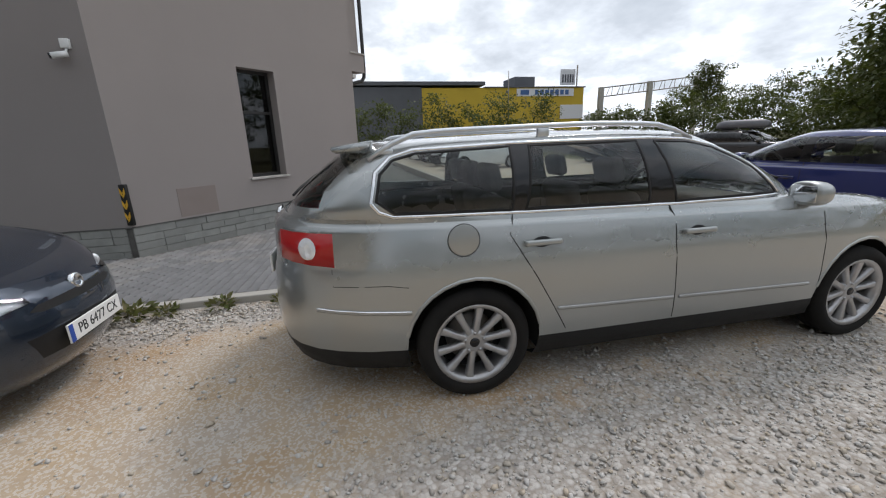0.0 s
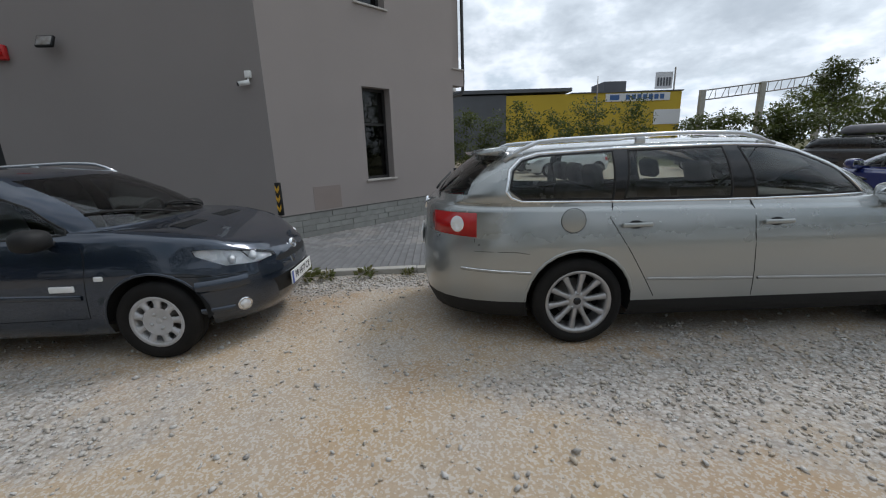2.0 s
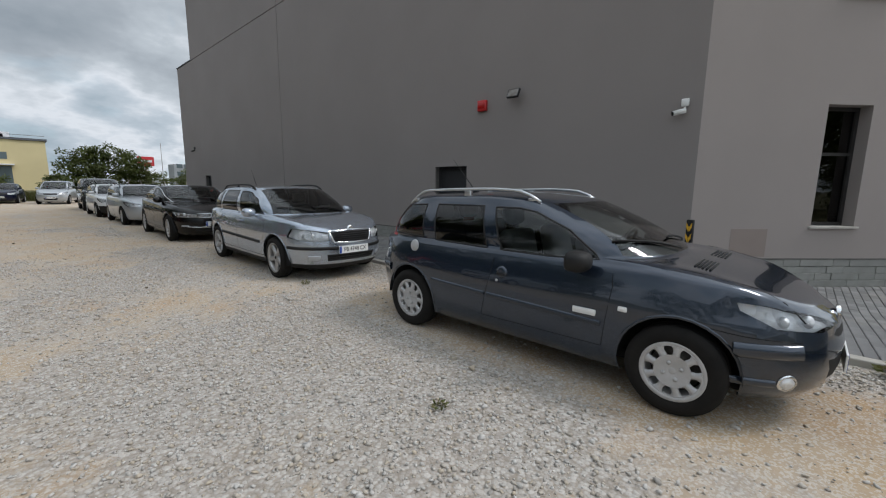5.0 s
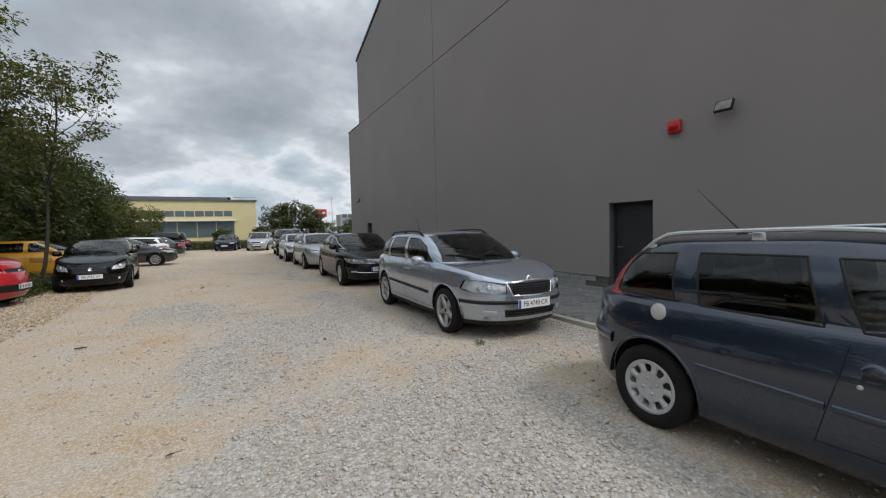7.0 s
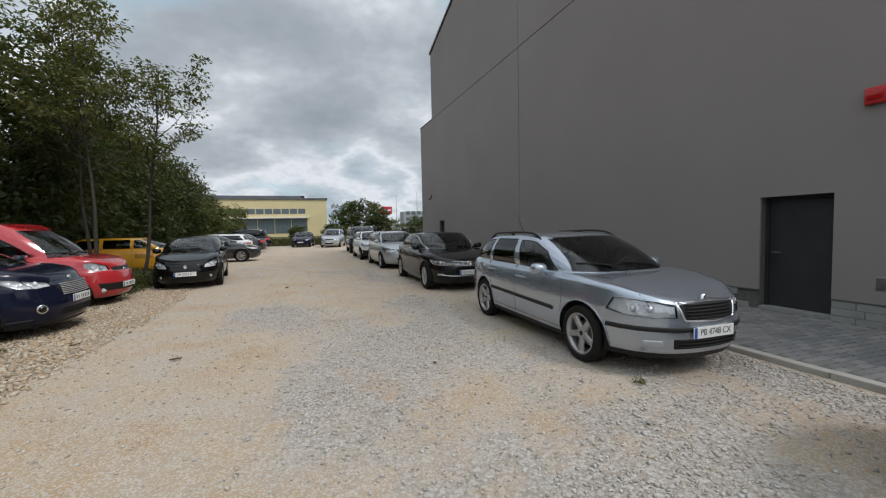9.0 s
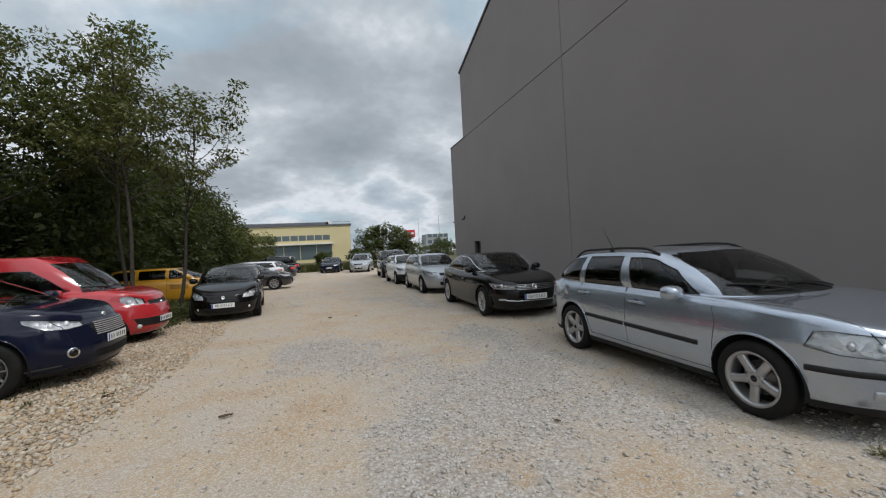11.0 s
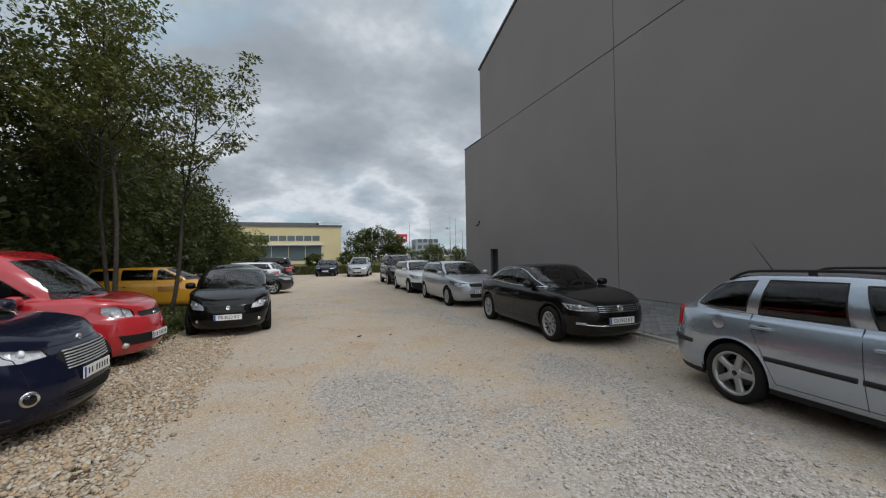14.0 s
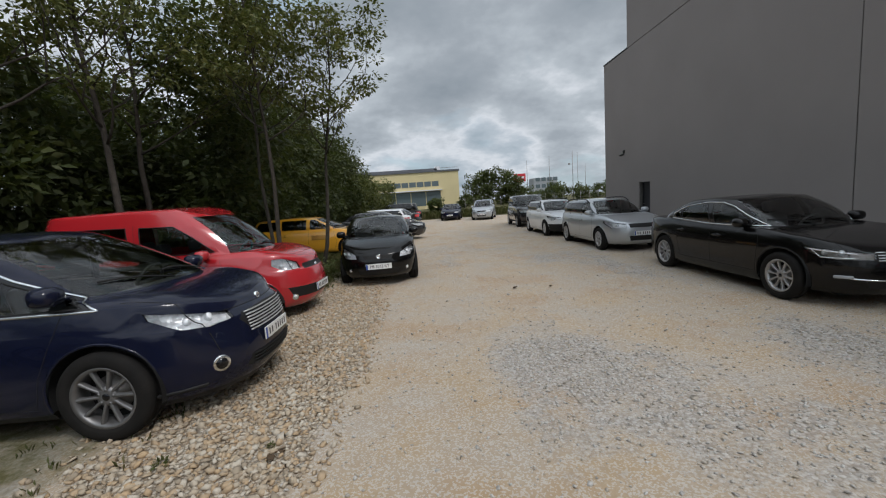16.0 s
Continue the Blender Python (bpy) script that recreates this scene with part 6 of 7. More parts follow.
def bay():
    L = (FAR - CORNER).length
    m = slant_matrix()
    base = thing("wall_bay", m, "paler grey-beige rendered bay wall with tall narrow windows", "wall", kind="structure")
    w0, w1 = 2.11, 2.88
    holes = ((0.85, 2.83), (4.45, 6.4))
    cols = ((0.0, w0), (w1, L))
    for a, b in cols:
        part("wall_panel", box_bm(a, b, 0, 0.35, 0.30, 9.5), M_LIGHTWALL, base, smooth=False)
    for z0, z1 in ((0.30, 0.85), (2.83, 4.45), (6.4, 9.5)):
        part("wall_panel", box_bm(w0, w1, 0, 0.35, z0, z1), M_LIGHTWALL, base, smooth=False)
    part("wall_core", box_bm(0.02, L, 0.03, 0.35, -0.5, 0.298), M_MORTAR, base, smooth=False)
    part("wall_patch", box_bm(0.72, 1.36, -0.004, 0.02, 0.33, 0.80, 0.003), M_PATCHWALL, base, "pinkish repaired patch of render", False)
    for i, (z0, z1) in enumerate(holes):
        win = thing("window_%d" % (i + 1), m @ pose((w0 + w1) / 2, 0, z0), "tall narrow dark-framed window with a pale sill", "window", kind="structure")
        h, q = z1 - z0, (w1 - w0) / 2
        bm = bmesh.new()
        for a in ((-q, -q + 0.06, 0, h), (q - 0.06, q, 0, h), (-q + 0.06, q - 0.06, h - 0.06, h), (-q + 0.06, q - 0.06, 0.0, 0.06), (-q + 0.06, q - 0.06, h * 0.6, h * 0.6 + 0.05)):
            add_box(bm, a[0], a[1], 0.2, 0.27, a[2], a[3])
        part("window_frame", bm, M_FRAME, win, smooth=False)
        for a, b in ((0.06, h * 0.6), (h * 0.6 + 0.05, h - 0.06)):
            part("pane", box_bm(-q + 0.06, q - 0.06, 0.232, 0.238, a, b), M_PANE, win, smooth=False)
        part("window_sill", box_bm(-q - 0.05, q + 0.05, -0.045, 0.2, -0.035, 0.002, 0.005), M_SILL, win, smooth=False)
        # added dark sheet behind the panes, in place of an unlit room
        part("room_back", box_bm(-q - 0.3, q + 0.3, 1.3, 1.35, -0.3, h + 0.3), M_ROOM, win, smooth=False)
    # return wall beyond the bay, and the overhanging rounded storey with its gutter
    part("return_wall", box_bm(0, 23, -0.02, 0.33, -0.5, 9.5), M_LIGHTWALL, base, smooth=False).matrix_world = pose(FAR.x, FAR.y + 0.02, 0)
    # upper storey reaching past the corner, with a window niche, sill and downpipe
    part("overhang", box_bm(L, L + 0.45, 0.0, 1.4, 3.1, 3.5), M_LIGHTWALL, base, smooth=False)
    part("niche_back", box_bm(L, L + 0.45, 0.16, 1.4, 3.5, 9.5), M_LIGHTWALL, base, smooth=False)
    part("niche_sill", box_bm(L - 0.02, L + 0.47, -0.03, 0.16, 3.5, 3.53, 0.004), M_SILL, base, smooth=False)
    part("downpipe", tube_bm([(L + 0.5, 0.06, 9.4), (L + 0.5, 0.06, 3.2), (L + 0.49, 0.07, 3.02), (L + 0.42, 0.08, 2.92), (L + 0.2, 0.12, 2.86), (L + 0.1, 0.14, 2.8), (L + 0.06, 0.15, 2.65), (L + 0.06, 0.15, -0.1)], 0.045, 10), M_FRAME, base)
    part("soffit_lamp", box_bm(L + 0.04, L + 0.16, 0.02, 0.2, 2.95, 3.05, 0.015), M_SIGNWHITE0, base, smooth=False)


def cladding():
    """Split-stone courses along the foot of both walls."""
    rnd = random.Random(21)
    shapes = {}

    def tile(lenq):
        if lenq not in shapes:
            bm = box_bm(0, lenq * 0.1 - 0.006, -0.022, 0.03, 0.003, 0.117, 0.004, seg=1)
            shapes[lenq] = mesh_of(bm, "stone_tile", M_TILE, False)
        return shapes[lenq]

    runs = (("plinth_bay", slant_matrix(0, 0, -0.195), (FAR - CORNER).length, ()),
            ("plinth_long", Matrix.Translation((WX, 30.3, -0.195)) @ Matrix.Rotation(radians(-90), 4, "Z"), 30.3 - 3.66, ((30.3 - 26.96, 30.3 - 26.06), (30.3 - 9.5, 30.3 - 8.45))))
    for nm, m, L, gaps in runs:
        base = thing(nm, m, "low plinth of grey-green split stone tiles", "plinth", kind="structure")
        for row in range(4):
            x = 0.0
            while x < L - 0.12:
                k = rnd.choice((3, 4, 5, 6, 7))
                if x + k * 0.1 > L:
                    k = max(1, int((L - x) / 0.1))
                if not any(x + k * 0.1 > a - 0.01 and x < b + 0.01 for a, b in gaps):
                    o = part("stone_tile", tile(k), None, base)
                    o.location = (x, rnd.uniform(-0.006, 0.004), row * 0.12)
                    x += k * 0.1
                else:
                    a, b = next(g for g in gaps if x + k * 0.1 > g[0] - 0.01 and x < g[1] + 0.01)
                    x = b + 0.012
        for a, b in zip([0.0] + [g[1] + 0.01 for g in gaps], [g[0] - 0.01 for g in gaps] + [L]):
            part("plinth_back", box_bm(a, b, 0.0, 0.05, -0.3, 0.47), M_MORTAR, base, smooth=False)
            part("plinth_cap", box_bm(a, b, -0.03, 0.02, 0.482, 0.496), M_MORTAR, base, smooth=False)


def wall_fixtures():
    red, grey, white = plain("siren_red", (0.5, 0.02, 0.02), 0.35), M_BLACK, plain("camera_white", (0.75, 0.75, 0.73), 0.4)
    s = thing("alarm_siren", pose(WX, 7.99, 3.29), "red wall-mounted alarm siren box", "alarm siren")
    part("siren_body", box_bm(-0.09, 0, -0.12, 0.12, -0.12, 0.12, 0.02), red, s)
    part("siren_lamp", box_bm(-0.105, -0.088, -0.09, 0.09, -0.06, 0.06, 0.008), M_RED, s)
    f = thing("floodlight", pose(WX, 7.09, 3.41), "grey slim wall floodlight on a bracket", "floodlight")
    part("housing", box_bm(-0.03, 0.02, -0.14, 0.14, -0.1, 0.1, 0.01), M_BLACK, f).matrix_local = pose(-0.16, 0, 0, 0, 25, 0)
    part("lamp_glass", box_bm(-0.036, -0.03, -0.12, 0.12, -0.08, 0.08, 0.002), M_STEEL, f).matrix_local = pose(-0.16, 0, 0, 0, 25, 0)
    part("bracket", tube_bm([(0.0, 0, 0.05), (-0.1, 0, 0.03), (-0.15, 0, 0)], 0.014), grey, f)
    for y, z, lab in ((3.9, 2.73, "white bullet security camera by the corner"), (28.28, 3.38, "small dark security camera high on the wall")):
        c = thing("security_camera", pose(WX, y, z), lab, "security camera", "security cameras")
        mm = white if y < 10 else grey
        part("mount_box", box_bm(-0.06, 0, -0.055, 0.055, 0.05, 0.17, 0.01), mm, c)
        part("arm", tube_bm([(-0.03, 0, 0.05), (-0.06, 0.0, 0.0), (-0.1, 0.03, -0.02)], 0.016), mm, c)
        part("camera_body", tube_bm([(-0.06, -0.02, -0.02), (-0.14, 0.14, -0.06)], 0.04, 14), mm, c)
        part("lens_hood", tube_bm([(-0.14, 0.14, -0.06), (-0.15, 0.16, -0.065)], 0.034, 14), M_GLOSSBLACK, c)
    b = thing("meter_box", pose(WX, 7.86, 0.6), "grey metal meter box set in the wall", "meter box")
    part("box_door", box_bm(-0.012, 0.0, -0.08, 0.08, -0.09, 0.09, 0.004), M_MORTAR, b)
    part("box_frame", box_bm(-0.006, 0.0, -0.092, 0.092, -0.102, 0.102, 0.003), M_TILE, b)
    yellow = plain("guard_yellow", (0.75, 0.42, 0.03), 0.6)
    for k, (m, lab) in enumerate(((Matrix.Translation((WX + 0.004, 3.655, 0.33)) @ Matrix.Rotation(radians(-112.5), 4, "Z"), "black rubber corner guard with yellow chevrons"), (slant_matrix((FAR - CORNER).length, 0.0, 0.33), "black and yellow corner guard"))):
        g = thing("corner_guard", m, lab, "corner guard", "corner guards")
        part("rubber_strip", box_bm(-0.055, 0.055, -0.03, 0.03, 0, 0.62, 0.012), M_BLACK, g)
        for z in (0.06, 0.24, 0.42):
            for sgn in (-1, 1):
                bm = bmesh.new()
                add_prism(bm, [(0.004 * sgn, z), (0.046 * sgn, z + 0.07), (0.046 * sgn, z + 0.15), (0.004 * sgn, z + 0.08)], "y", -0.034, -0.028)
                part("chevron", bm, yellow, g, smooth=False)


long_wall()
bay()
wall_fixtures()


# ---- kerbs and paving base ----
M_KERB = rough_mat("kerb_concrete", (0.44, 0.42, 0.38), (0.36, 0.34, 0.30), 0.9, 3, 90, bump=0.35, distance=0.006)
M_PAVER = rough_mat("grey_pavers", (0.21, 0.21, 0.21), (0.155, 0.155, 0.155), 0.85, 4, 90, bump=0.3, distance=0.004, island=True)
M_SAND = rough_mat("joint_sand", (0.14, 0.13, 0.115), (0.10, 0.095, 0.085), 0.95, 6, 120)


def kerbs():
    me = mesh_of(box_bm(-0.06, 0.06, 0.003, 0.997, -0.2, 0.0, 0.012), "kerb_stone", M_KERB, False)
    k = thing("kerb", pose(0, 0, 0), "worn pale concrete kerb along the paving", "kerb", kind="structure")
    for i in range(-9, 36):
        o = part("kerb_stone", me, None, k)
        o.matrix_local = pose(3.68 + 0.004 * math.sin(i * 1.7), i, 0.062 + 0.004 * math.sin(i * 2.3))
    k2 = thing("kerb_far", pose(0, 0, 0), "pale kerb between driveway and far parking row", "kerb", kind="structure")
    me2 = mesh_of(box_bm(0.003, 0.997, -0.06, 0.06, -0.3, 0.0, 0.012), "kerb_stone", M_KERB, False)
    for i in range(9, 36):
        part("kerb_stone", me2, None, k2).matrix_local = pose(i, -2.96, 0.08)


def paving_bed():
    bm = bmesh.new()
    xs, ys = [3.74, 4.5, 5.2, 5.9, 6.66, 8, 10.3, 14, 20, 36], [-2.9, -1, 0.2, 2, 3.7, 5, 6.5, 8, 12, 20, 33]
    grid = [[bm.verts.new((x, y, pave_z(x, y) - 0.012)) for x in xs] for y in ys]
    for j in range(len(ys) - 1):
        for i in range(len(xs) - 1):
            bm.faces.new((grid[j][i], grid[j][i + 1], grid[j + 1][i + 1], grid[j + 1][i]))
    solid("pavement_bed", bm, M_SAND, "sandy bed under grey paving", "pavement", kind="structure")


kerbs()
paving_bed()


# ---- plants ----
def leaf_mat(name, a, b, c):
    m, n = material(name)
    g = n.add("ShaderNodeNewGeometry")
    col = n.ramp(g.outputs["Random Per Island"], (0.0, a), (0.5, b), (1.0, c))
    col = n.mix(n.ramp(n.noise(g.outputs["Position"], 0.5, 4), (0.35, 0.0), (0.7, 0.6)), col, (*[x * 0.6 for x in a], 1))
    d = n.add("ShaderNodeBsdfPrincipled", None, Base_Color=col, Roughness=0.55, Specular_IOR_Level=0.3)
    t = n.add("ShaderNodeBsdfTranslucent", None, Color=n.mix(0.5, col, (0.16, 0.2, 0.03, 1)))
    mixed = n.add("ShaderNodeMixShader", None, i0=0.3, i1=d.outputs[0], i2=t.outputs[0])
    n.add("ShaderNodeOutputMaterial", None, Surface=mixed.outputs[0])
    return m


M_LEAF = leaf_mat("tree_leaves", (0.082, 0.10, 0.032), (0.135, 0.145, 0.044), (0.21, 0.195, 0.065))
# thicket leaves, with the shade inside the thicket put into a darker green
M_LEAF2 = leaf_mat("shaded_wood_leaves", (0.034, 0.047, 0.019), (0.060, 0.074, 0.026), (0.098, 0.106, 0.04))
M_LEAF3 = leaf_mat("shrub_leaves", (0.05, 0.07, 0.02), (0.08, 0.10, 0.03), (0.12, 0.125, 0.045))
M_GRASS = leaf_mat("grass_blades", (0.08, 0.10, 0.03), (0.13, 0.13, 0.05), (0.24, 0.2, 0.1))
M_BARK = rough_mat("bark", (0.07, 0.058, 0.046), (0.04, 0.033, 0.027), 0.95, 9, 60, bump=0.8, distance=0.015)


def sprays(centres, sizes, per, length, seed, flat=0.6, droop=0.3):
    """Many small folded leaves round clump centres, as vertex and face arrays."""
    rnd = np.random.default_rng(seed)
    c, s = np.repeat(np.array(centres), per, 0), np.repeat(np.array(sizes), per)
    k = len(c)
    d = rnd.normal(size=(k, 3))
    d /= np.linalg.norm(d, axis=1)[:, None]
    rad = rnd.uniform(0.25, 1.0, k) ** 0.6
    pos = c + d * (rad * s)[:, None] * (1, 1, flat)
    way = d * (1, 1, 0.4) + rnd.normal(size=(k, 3)) * 0.5
    way[:, 2] -= droop
    way /= np.linalg.norm(way, axis=1)[:, None]
    up = np.array([0, 0, 1.0]) + rnd.normal(size=(k, 3)) * 0.45
    side = np.cross(way, up)
    side /= np.linalg.norm(side, axis=1)[:, None] + 1e-6
    nrm = np.cross(side, way)
    ln = (length * rnd.uniform(0.6, 1.3, k))[:, None]
    wd = ln * 0.26
    v = np.stack([pos, pos + way * ln * 0.45 + side * wd + nrm * wd * 0.3, pos + way * ln, pos + way * ln * 0.45 - side * wd + nrm * wd * 0.3], 1).reshape(-1, 3)
    return v


def leaf_mesh(name, v, mat):
    k = len(v) // 4
    me = bpy.data.meshes.new(name)
    me.vertices.add(len(v))
    me.vertices.foreach_set("co", v.ravel())
    i = np.arange(k) * 4
    tri = np.stack([i, i + 1, i + 2, i, i + 2, i + 3], 1).reshape(-1)
    me.loops.add(len(tri))
    me.loops.foreach_set("vertex_index", tri)
    me.polygons.add(2 * k)
    me.polygons.foreach_set("loop_start", np.arange(0, len(tri), 3))
    me.update(calc_edges=True)
    me.materials.append(mat)
    return me


def tree(x, y, z, h, seed, label, spread=1.6, low=0.45, lean=(0, 0), trunk=0.07, leaves=76, leaf=0.125, mat=None, group="trees on the verge", clump=0.42):
    """A slim tree: bent tapered trunk, forking limbs, leafy sprays at the twig ends with gaps between."""
    rnd = random.Random(seed)
    t = thing("tree", pose(x, y, z), label, "tree", group)
    wood, tips = bmesh.new(), []
    pts, p = [], Vector((0, 0, -0.15))
    for i in range(9):
        pts.append(p.copy())
        p = p + Vector((lean[0] / 8 + rnd.gauss(0, 0.05), lean[1] / 8 + rnd.gauss(0, 0.05), h * 0.86 / 8))
    add_tube(wood, pts, trunk, 8, trunk * 0.25)
    limbs = bmesh.new()

    def grow(a, way, ln, r, depth):
        q, pts = a.copy(), [a.copy()]
        for _ in range(4):
            way = (way + Vector((rnd.gauss(0, 0.16), rnd.gauss(0, 0.16), rnd.gauss(0.1, 0.1)))).normalized()
            q = q + way * ln / 4
            pts.append(q.copy())
        add_tube(limbs, pts, r, 5, r * 0.4)
        if depth:
            for f in (2, 3, 4):
                if rnd.random() < 0.85:
                    turn = Vector((rnd.gauss(0, 1), rnd.gauss(0, 1), rnd.gauss(0.25, 0.4))).normalized()
                    grow(pts[f], (way * 0.7 + turn * 0.8).normalized(), ln * rnd.uniform(0.5, 0.7), r * 0.55, depth - 1)
        else:
            tips.append(q)
            if rnd.random() < 0.6:
                tips.append(pts[2])

    n = int(7 + h * 1.2)
    for i in range(n):
        f = low + (1 - low) * (i + rnd.random() * 0.6) / n
        k = min(7, int(f * 8))
        a = pts[k].lerp(pts[k + 1], f * 8 - k)
        ang = i * 2.4 + rnd.uniform(-0.4, 0.4)
        up = 0.35 + 0.9 * f * f
        grow(a, Vector((math.cos(ang), math.sin(ang), up)).normalized(), spread * (1.15 - 0.55 * f) * rnd.uniform(0.7, 1.1), trunk * 0.42 * (1.2 - f * 0.7), 1)
    part("trunk", wood, M_BARK, t)
    part("limb", limbs, M_BARK, t)
    v = sprays([q[:] for q in tips], [clump * rnd.uniform(0.6, 1.3) for _ in tips], leaves, leaf, seed, 0.36, 0.25)
    part("crown", leaf_mesh("crown", v, mat or M_LEAF), None, t)
    return t


def wood_mass(name, label, blobs, per, leaf, seed, mat, category="woodland", stems=0):
    """Dense far foliage: clumps over uneven rounded crowns, one body of leaves."""
    rnd = random.Random(seed)
    cs, ss = [], []
    for x, y, z, rx, ry, rz, k in blobs:
        for _ in range(k):
            d = Vector((rnd.gauss(0, 1), rnd.gauss(0, 1), rnd.gauss(0.1, 1))).normalized()
            f = rnd.uniform(0.55, 1.0)
            cs.append((x + d.x * rx * f, y + d.y * ry * f, max(0.3, z + d.z * rz * f)))
            ss.append(rnd.uniform(0.35, 0.8) * min(1.4, max(0.6, rz / 2.2)))
    tagged(new(name, leaf_mesh(name, sprays(cs, ss, per, leaf, seed, 0.65, 0.25), mat)), label, category, kind="stuff")


def verge():
    lab = "slender tree with feathery green leaves on the verge"
    tree(-6.15, 20.3, 0.05, 7.0, 1, "slender feathery-leaved tree standing before the taxi", 2.0, 0.52, (0.8, 0.1), 0.062)
    tree(-6.85, 18.85, 0.05, 7.9, 2, lab, 1.9, 0.5, (-0.1, 0.3), 0.066)
    tree(-7.55, 20.6, 0.1, 9.0, 3, lab, 2.0, 0.5, (-0.5, 0.2), 0.062)
    tree(-9.6, 18.0, 0.35, 8.4, 4, lab + ", leaning", 2.1, 0.42, (-1.0, 0.4), 0.09)
    tree(-11.6, 17.0, 0.5, 9.2, 5, lab, 2.3, 0.4, (0.5, 0), 0.1)
    tree(-12.6, 14.6, 0.5, 9.4, 6, lab, 2.3, 0.4, (0.6, 0), 0.1)
    tree(-13.5, 12.0, 0.5, 9.0, 8, lab, 2.3, 0.4, (0.4, 0), 0.1)
    tree(-10.8, 20.5, 0.5, 8.8, 7, lab, 2.2, 0.4, (0, 0), 0.09)
    tree(-14.5, 9.0, 0.5, 8.5, 12, lab, 2.3, 0.4, (0.4, 0), 0.1)
    rnd = random.Random(5)
    blobs = []
    for i in range(26):
        y = 10 + i * 1.7
        top = 1.0 - 0.018 * i
        blobs.append((-13.2 + rnd.uniform(-1.0, 0.8), y, 3.0 * top, 2.0, 1.8, 3.6 * top, 85))
        blobs.append((-16.5 + rnd.uniform(-1, 1), y, 5.0 * top, 2.6, 2.0, 4.6 * top, 70))
    for i in range(9):
        blobs.append((-10.3 + rnd.uniform(-0.6, 0.6), 22.5 + i * 2.6, 4.1 - i * 0.12, 2.0, 1.8, 4.8 - i * 0.2, 130))
    wood_mass("woodland", "dense dark green thicket behind the parked cars", blobs, 55, 0.24, 6, M_LEAF2)
    blobs = [(-8.9 + 0.3 * i, 40 + i * 2.2, 2.6, 1.3, 1.3, 1.8, 30) for i in range(6)]
    wood_mass("far_bushes", "yellow-green bushes at the end of the thicket", blobs, 55, 0.25, 8, M_LEAF, "bush")


def grass_field():
    rnd = np.random.default_rng(4)
    spots = []
    for _ in range(9000):
        x, y = rnd.uniform(-11.5, -5.3), rnd.uniform(16.6, 24)
        spots.append((x, y, rnd.uniform(0.12, 0.5) * (0.5 + 0.7 * abs(noise.noise(Vector((x * 0.8, y * 0.8, 0))))) * min(1.0, 0.35 + (-5.3 - x) * 0.4)))
    for _ in range(1800):
        x, y = rnd.uniform(-9.5, -8.2), rnd.uniform(8, 17)
        spots.append((x, y, rnd.uniform(0.2, 0.5)))
    for _ in range(4000):
        spots.append((rnd.uniform(-14, 10), rnd.uniform(47.5, 58), rnd.uniform(0.3, 0.8)))
    for _ in range(110):
        spots.append((rnd.uniform(-6.3, -5.2), rnd.uniform(11.2, 16.5), rnd.uniform(0.03, 0.08)))
    blades(spots, "grass", "tall unmown weeds and grass on the verge", 4)


def blades(spots, name, label, seed, mat=None):
    rnd = np.random.default_rng(seed)
    p = np.array([(x, y, height(x, y)) for x, y, _ in spots])
    h = np.array([q[2] for q in spots])
    k = 4
    p, h = np.repeat(p, k, 0), np.repeat(h, k) * rnd.uniform(0.6, 1.1, len(spots) * k)
    n = len(p)
    a = rnd.uniform(0, 6.28, n)
    d = np.stack([np.cos(a), np.sin(a), np.zeros(n)], 1)
    s = np.stack([-np.sin(a), np.cos(a), np.zeros(n)], 1) * (0.006 + 0.012 * h)[:, None]
    p = p + d * rnd.uniform(0, 0.06, n)[:, None]
    mid = p + d * (h * 0.12)[:, None] + np.stack([0 * h, 0 * h, h * 0.6], 1)
    tip = p + d * (h * 0.42)[:, None] + np.stack([0 * h, 0 * h, h], 1)
    v = np.stack([p - s, mid + s, tip, mid - s], 1).reshape(-1, 3)
    tagged(new(name, leaf_mesh(name, v, mat or M_GRASS)), label, "grass", kind="stuff")


def weed_bank():
    """Leafy weeds between the van and the black hatchback."""
    rnd = random.Random(3)
    blobs = [(rnd.uniform(-7.4, -5.5), rnd.uniform(16.9, 18.6), 0.12, 0.35, 0.35, rnd.uniform(0.2, 0.5), 5) for _ in range(34)]
    cs, ss = [], []
    for x, y, z, rx, ry, rz, k in blobs:
        for _ in range(k):
            cs.append((x + rnd.gauss(0, rx * 0.6), y + rnd.gauss(0, ry * 0.6), abs(rnd.gauss(0.1, rz * 0.6))))
            ss.append(0.16)
    tagged(new("weed_bank", leaf_mesh("weed_bank", sprays(cs, ss, 40, 0.08, 3, 0.8, -0.1), M_LEAF3)), "knee-high leafy weeds between parked vehicles", "weeds", kind="stuff")


def dry_leaf(x, y, size, turn, label="dry brown curled leaf on the gravel"):
    bm = bmesh.new()
    rows = []
    for i in range(7):
        f = i / 6
        w = size * 0.32 * math.sin(math.pi * min(0.97, f + 0.03))
        rows.append([bm.verts.new(((f - 0.5) * size, s * w, 0.012 + size * 0.25 * (s * s * 0.6 + (f - 0.5) ** 2))) for s in (-1, 0, 1)])
    for a, b in zip(rows, rows[1:]):
        for k in range(2):
            bm.faces.new((a[k], a[k + 1], b[k + 1], b[k]))
    solid("dry_leaf", bm, M_DRYLEAF, label, "leaf", "dry leaves on the lane", m=pose(x, y, height(x, y) + 0.004, 0, 0, turn), smooth=True)


M_DRYLEAF = rough_mat("dry_leaf", (0.10, 0.06, 0.03), (0.06, 0.04, 0.022), 0.85, 30, 120)


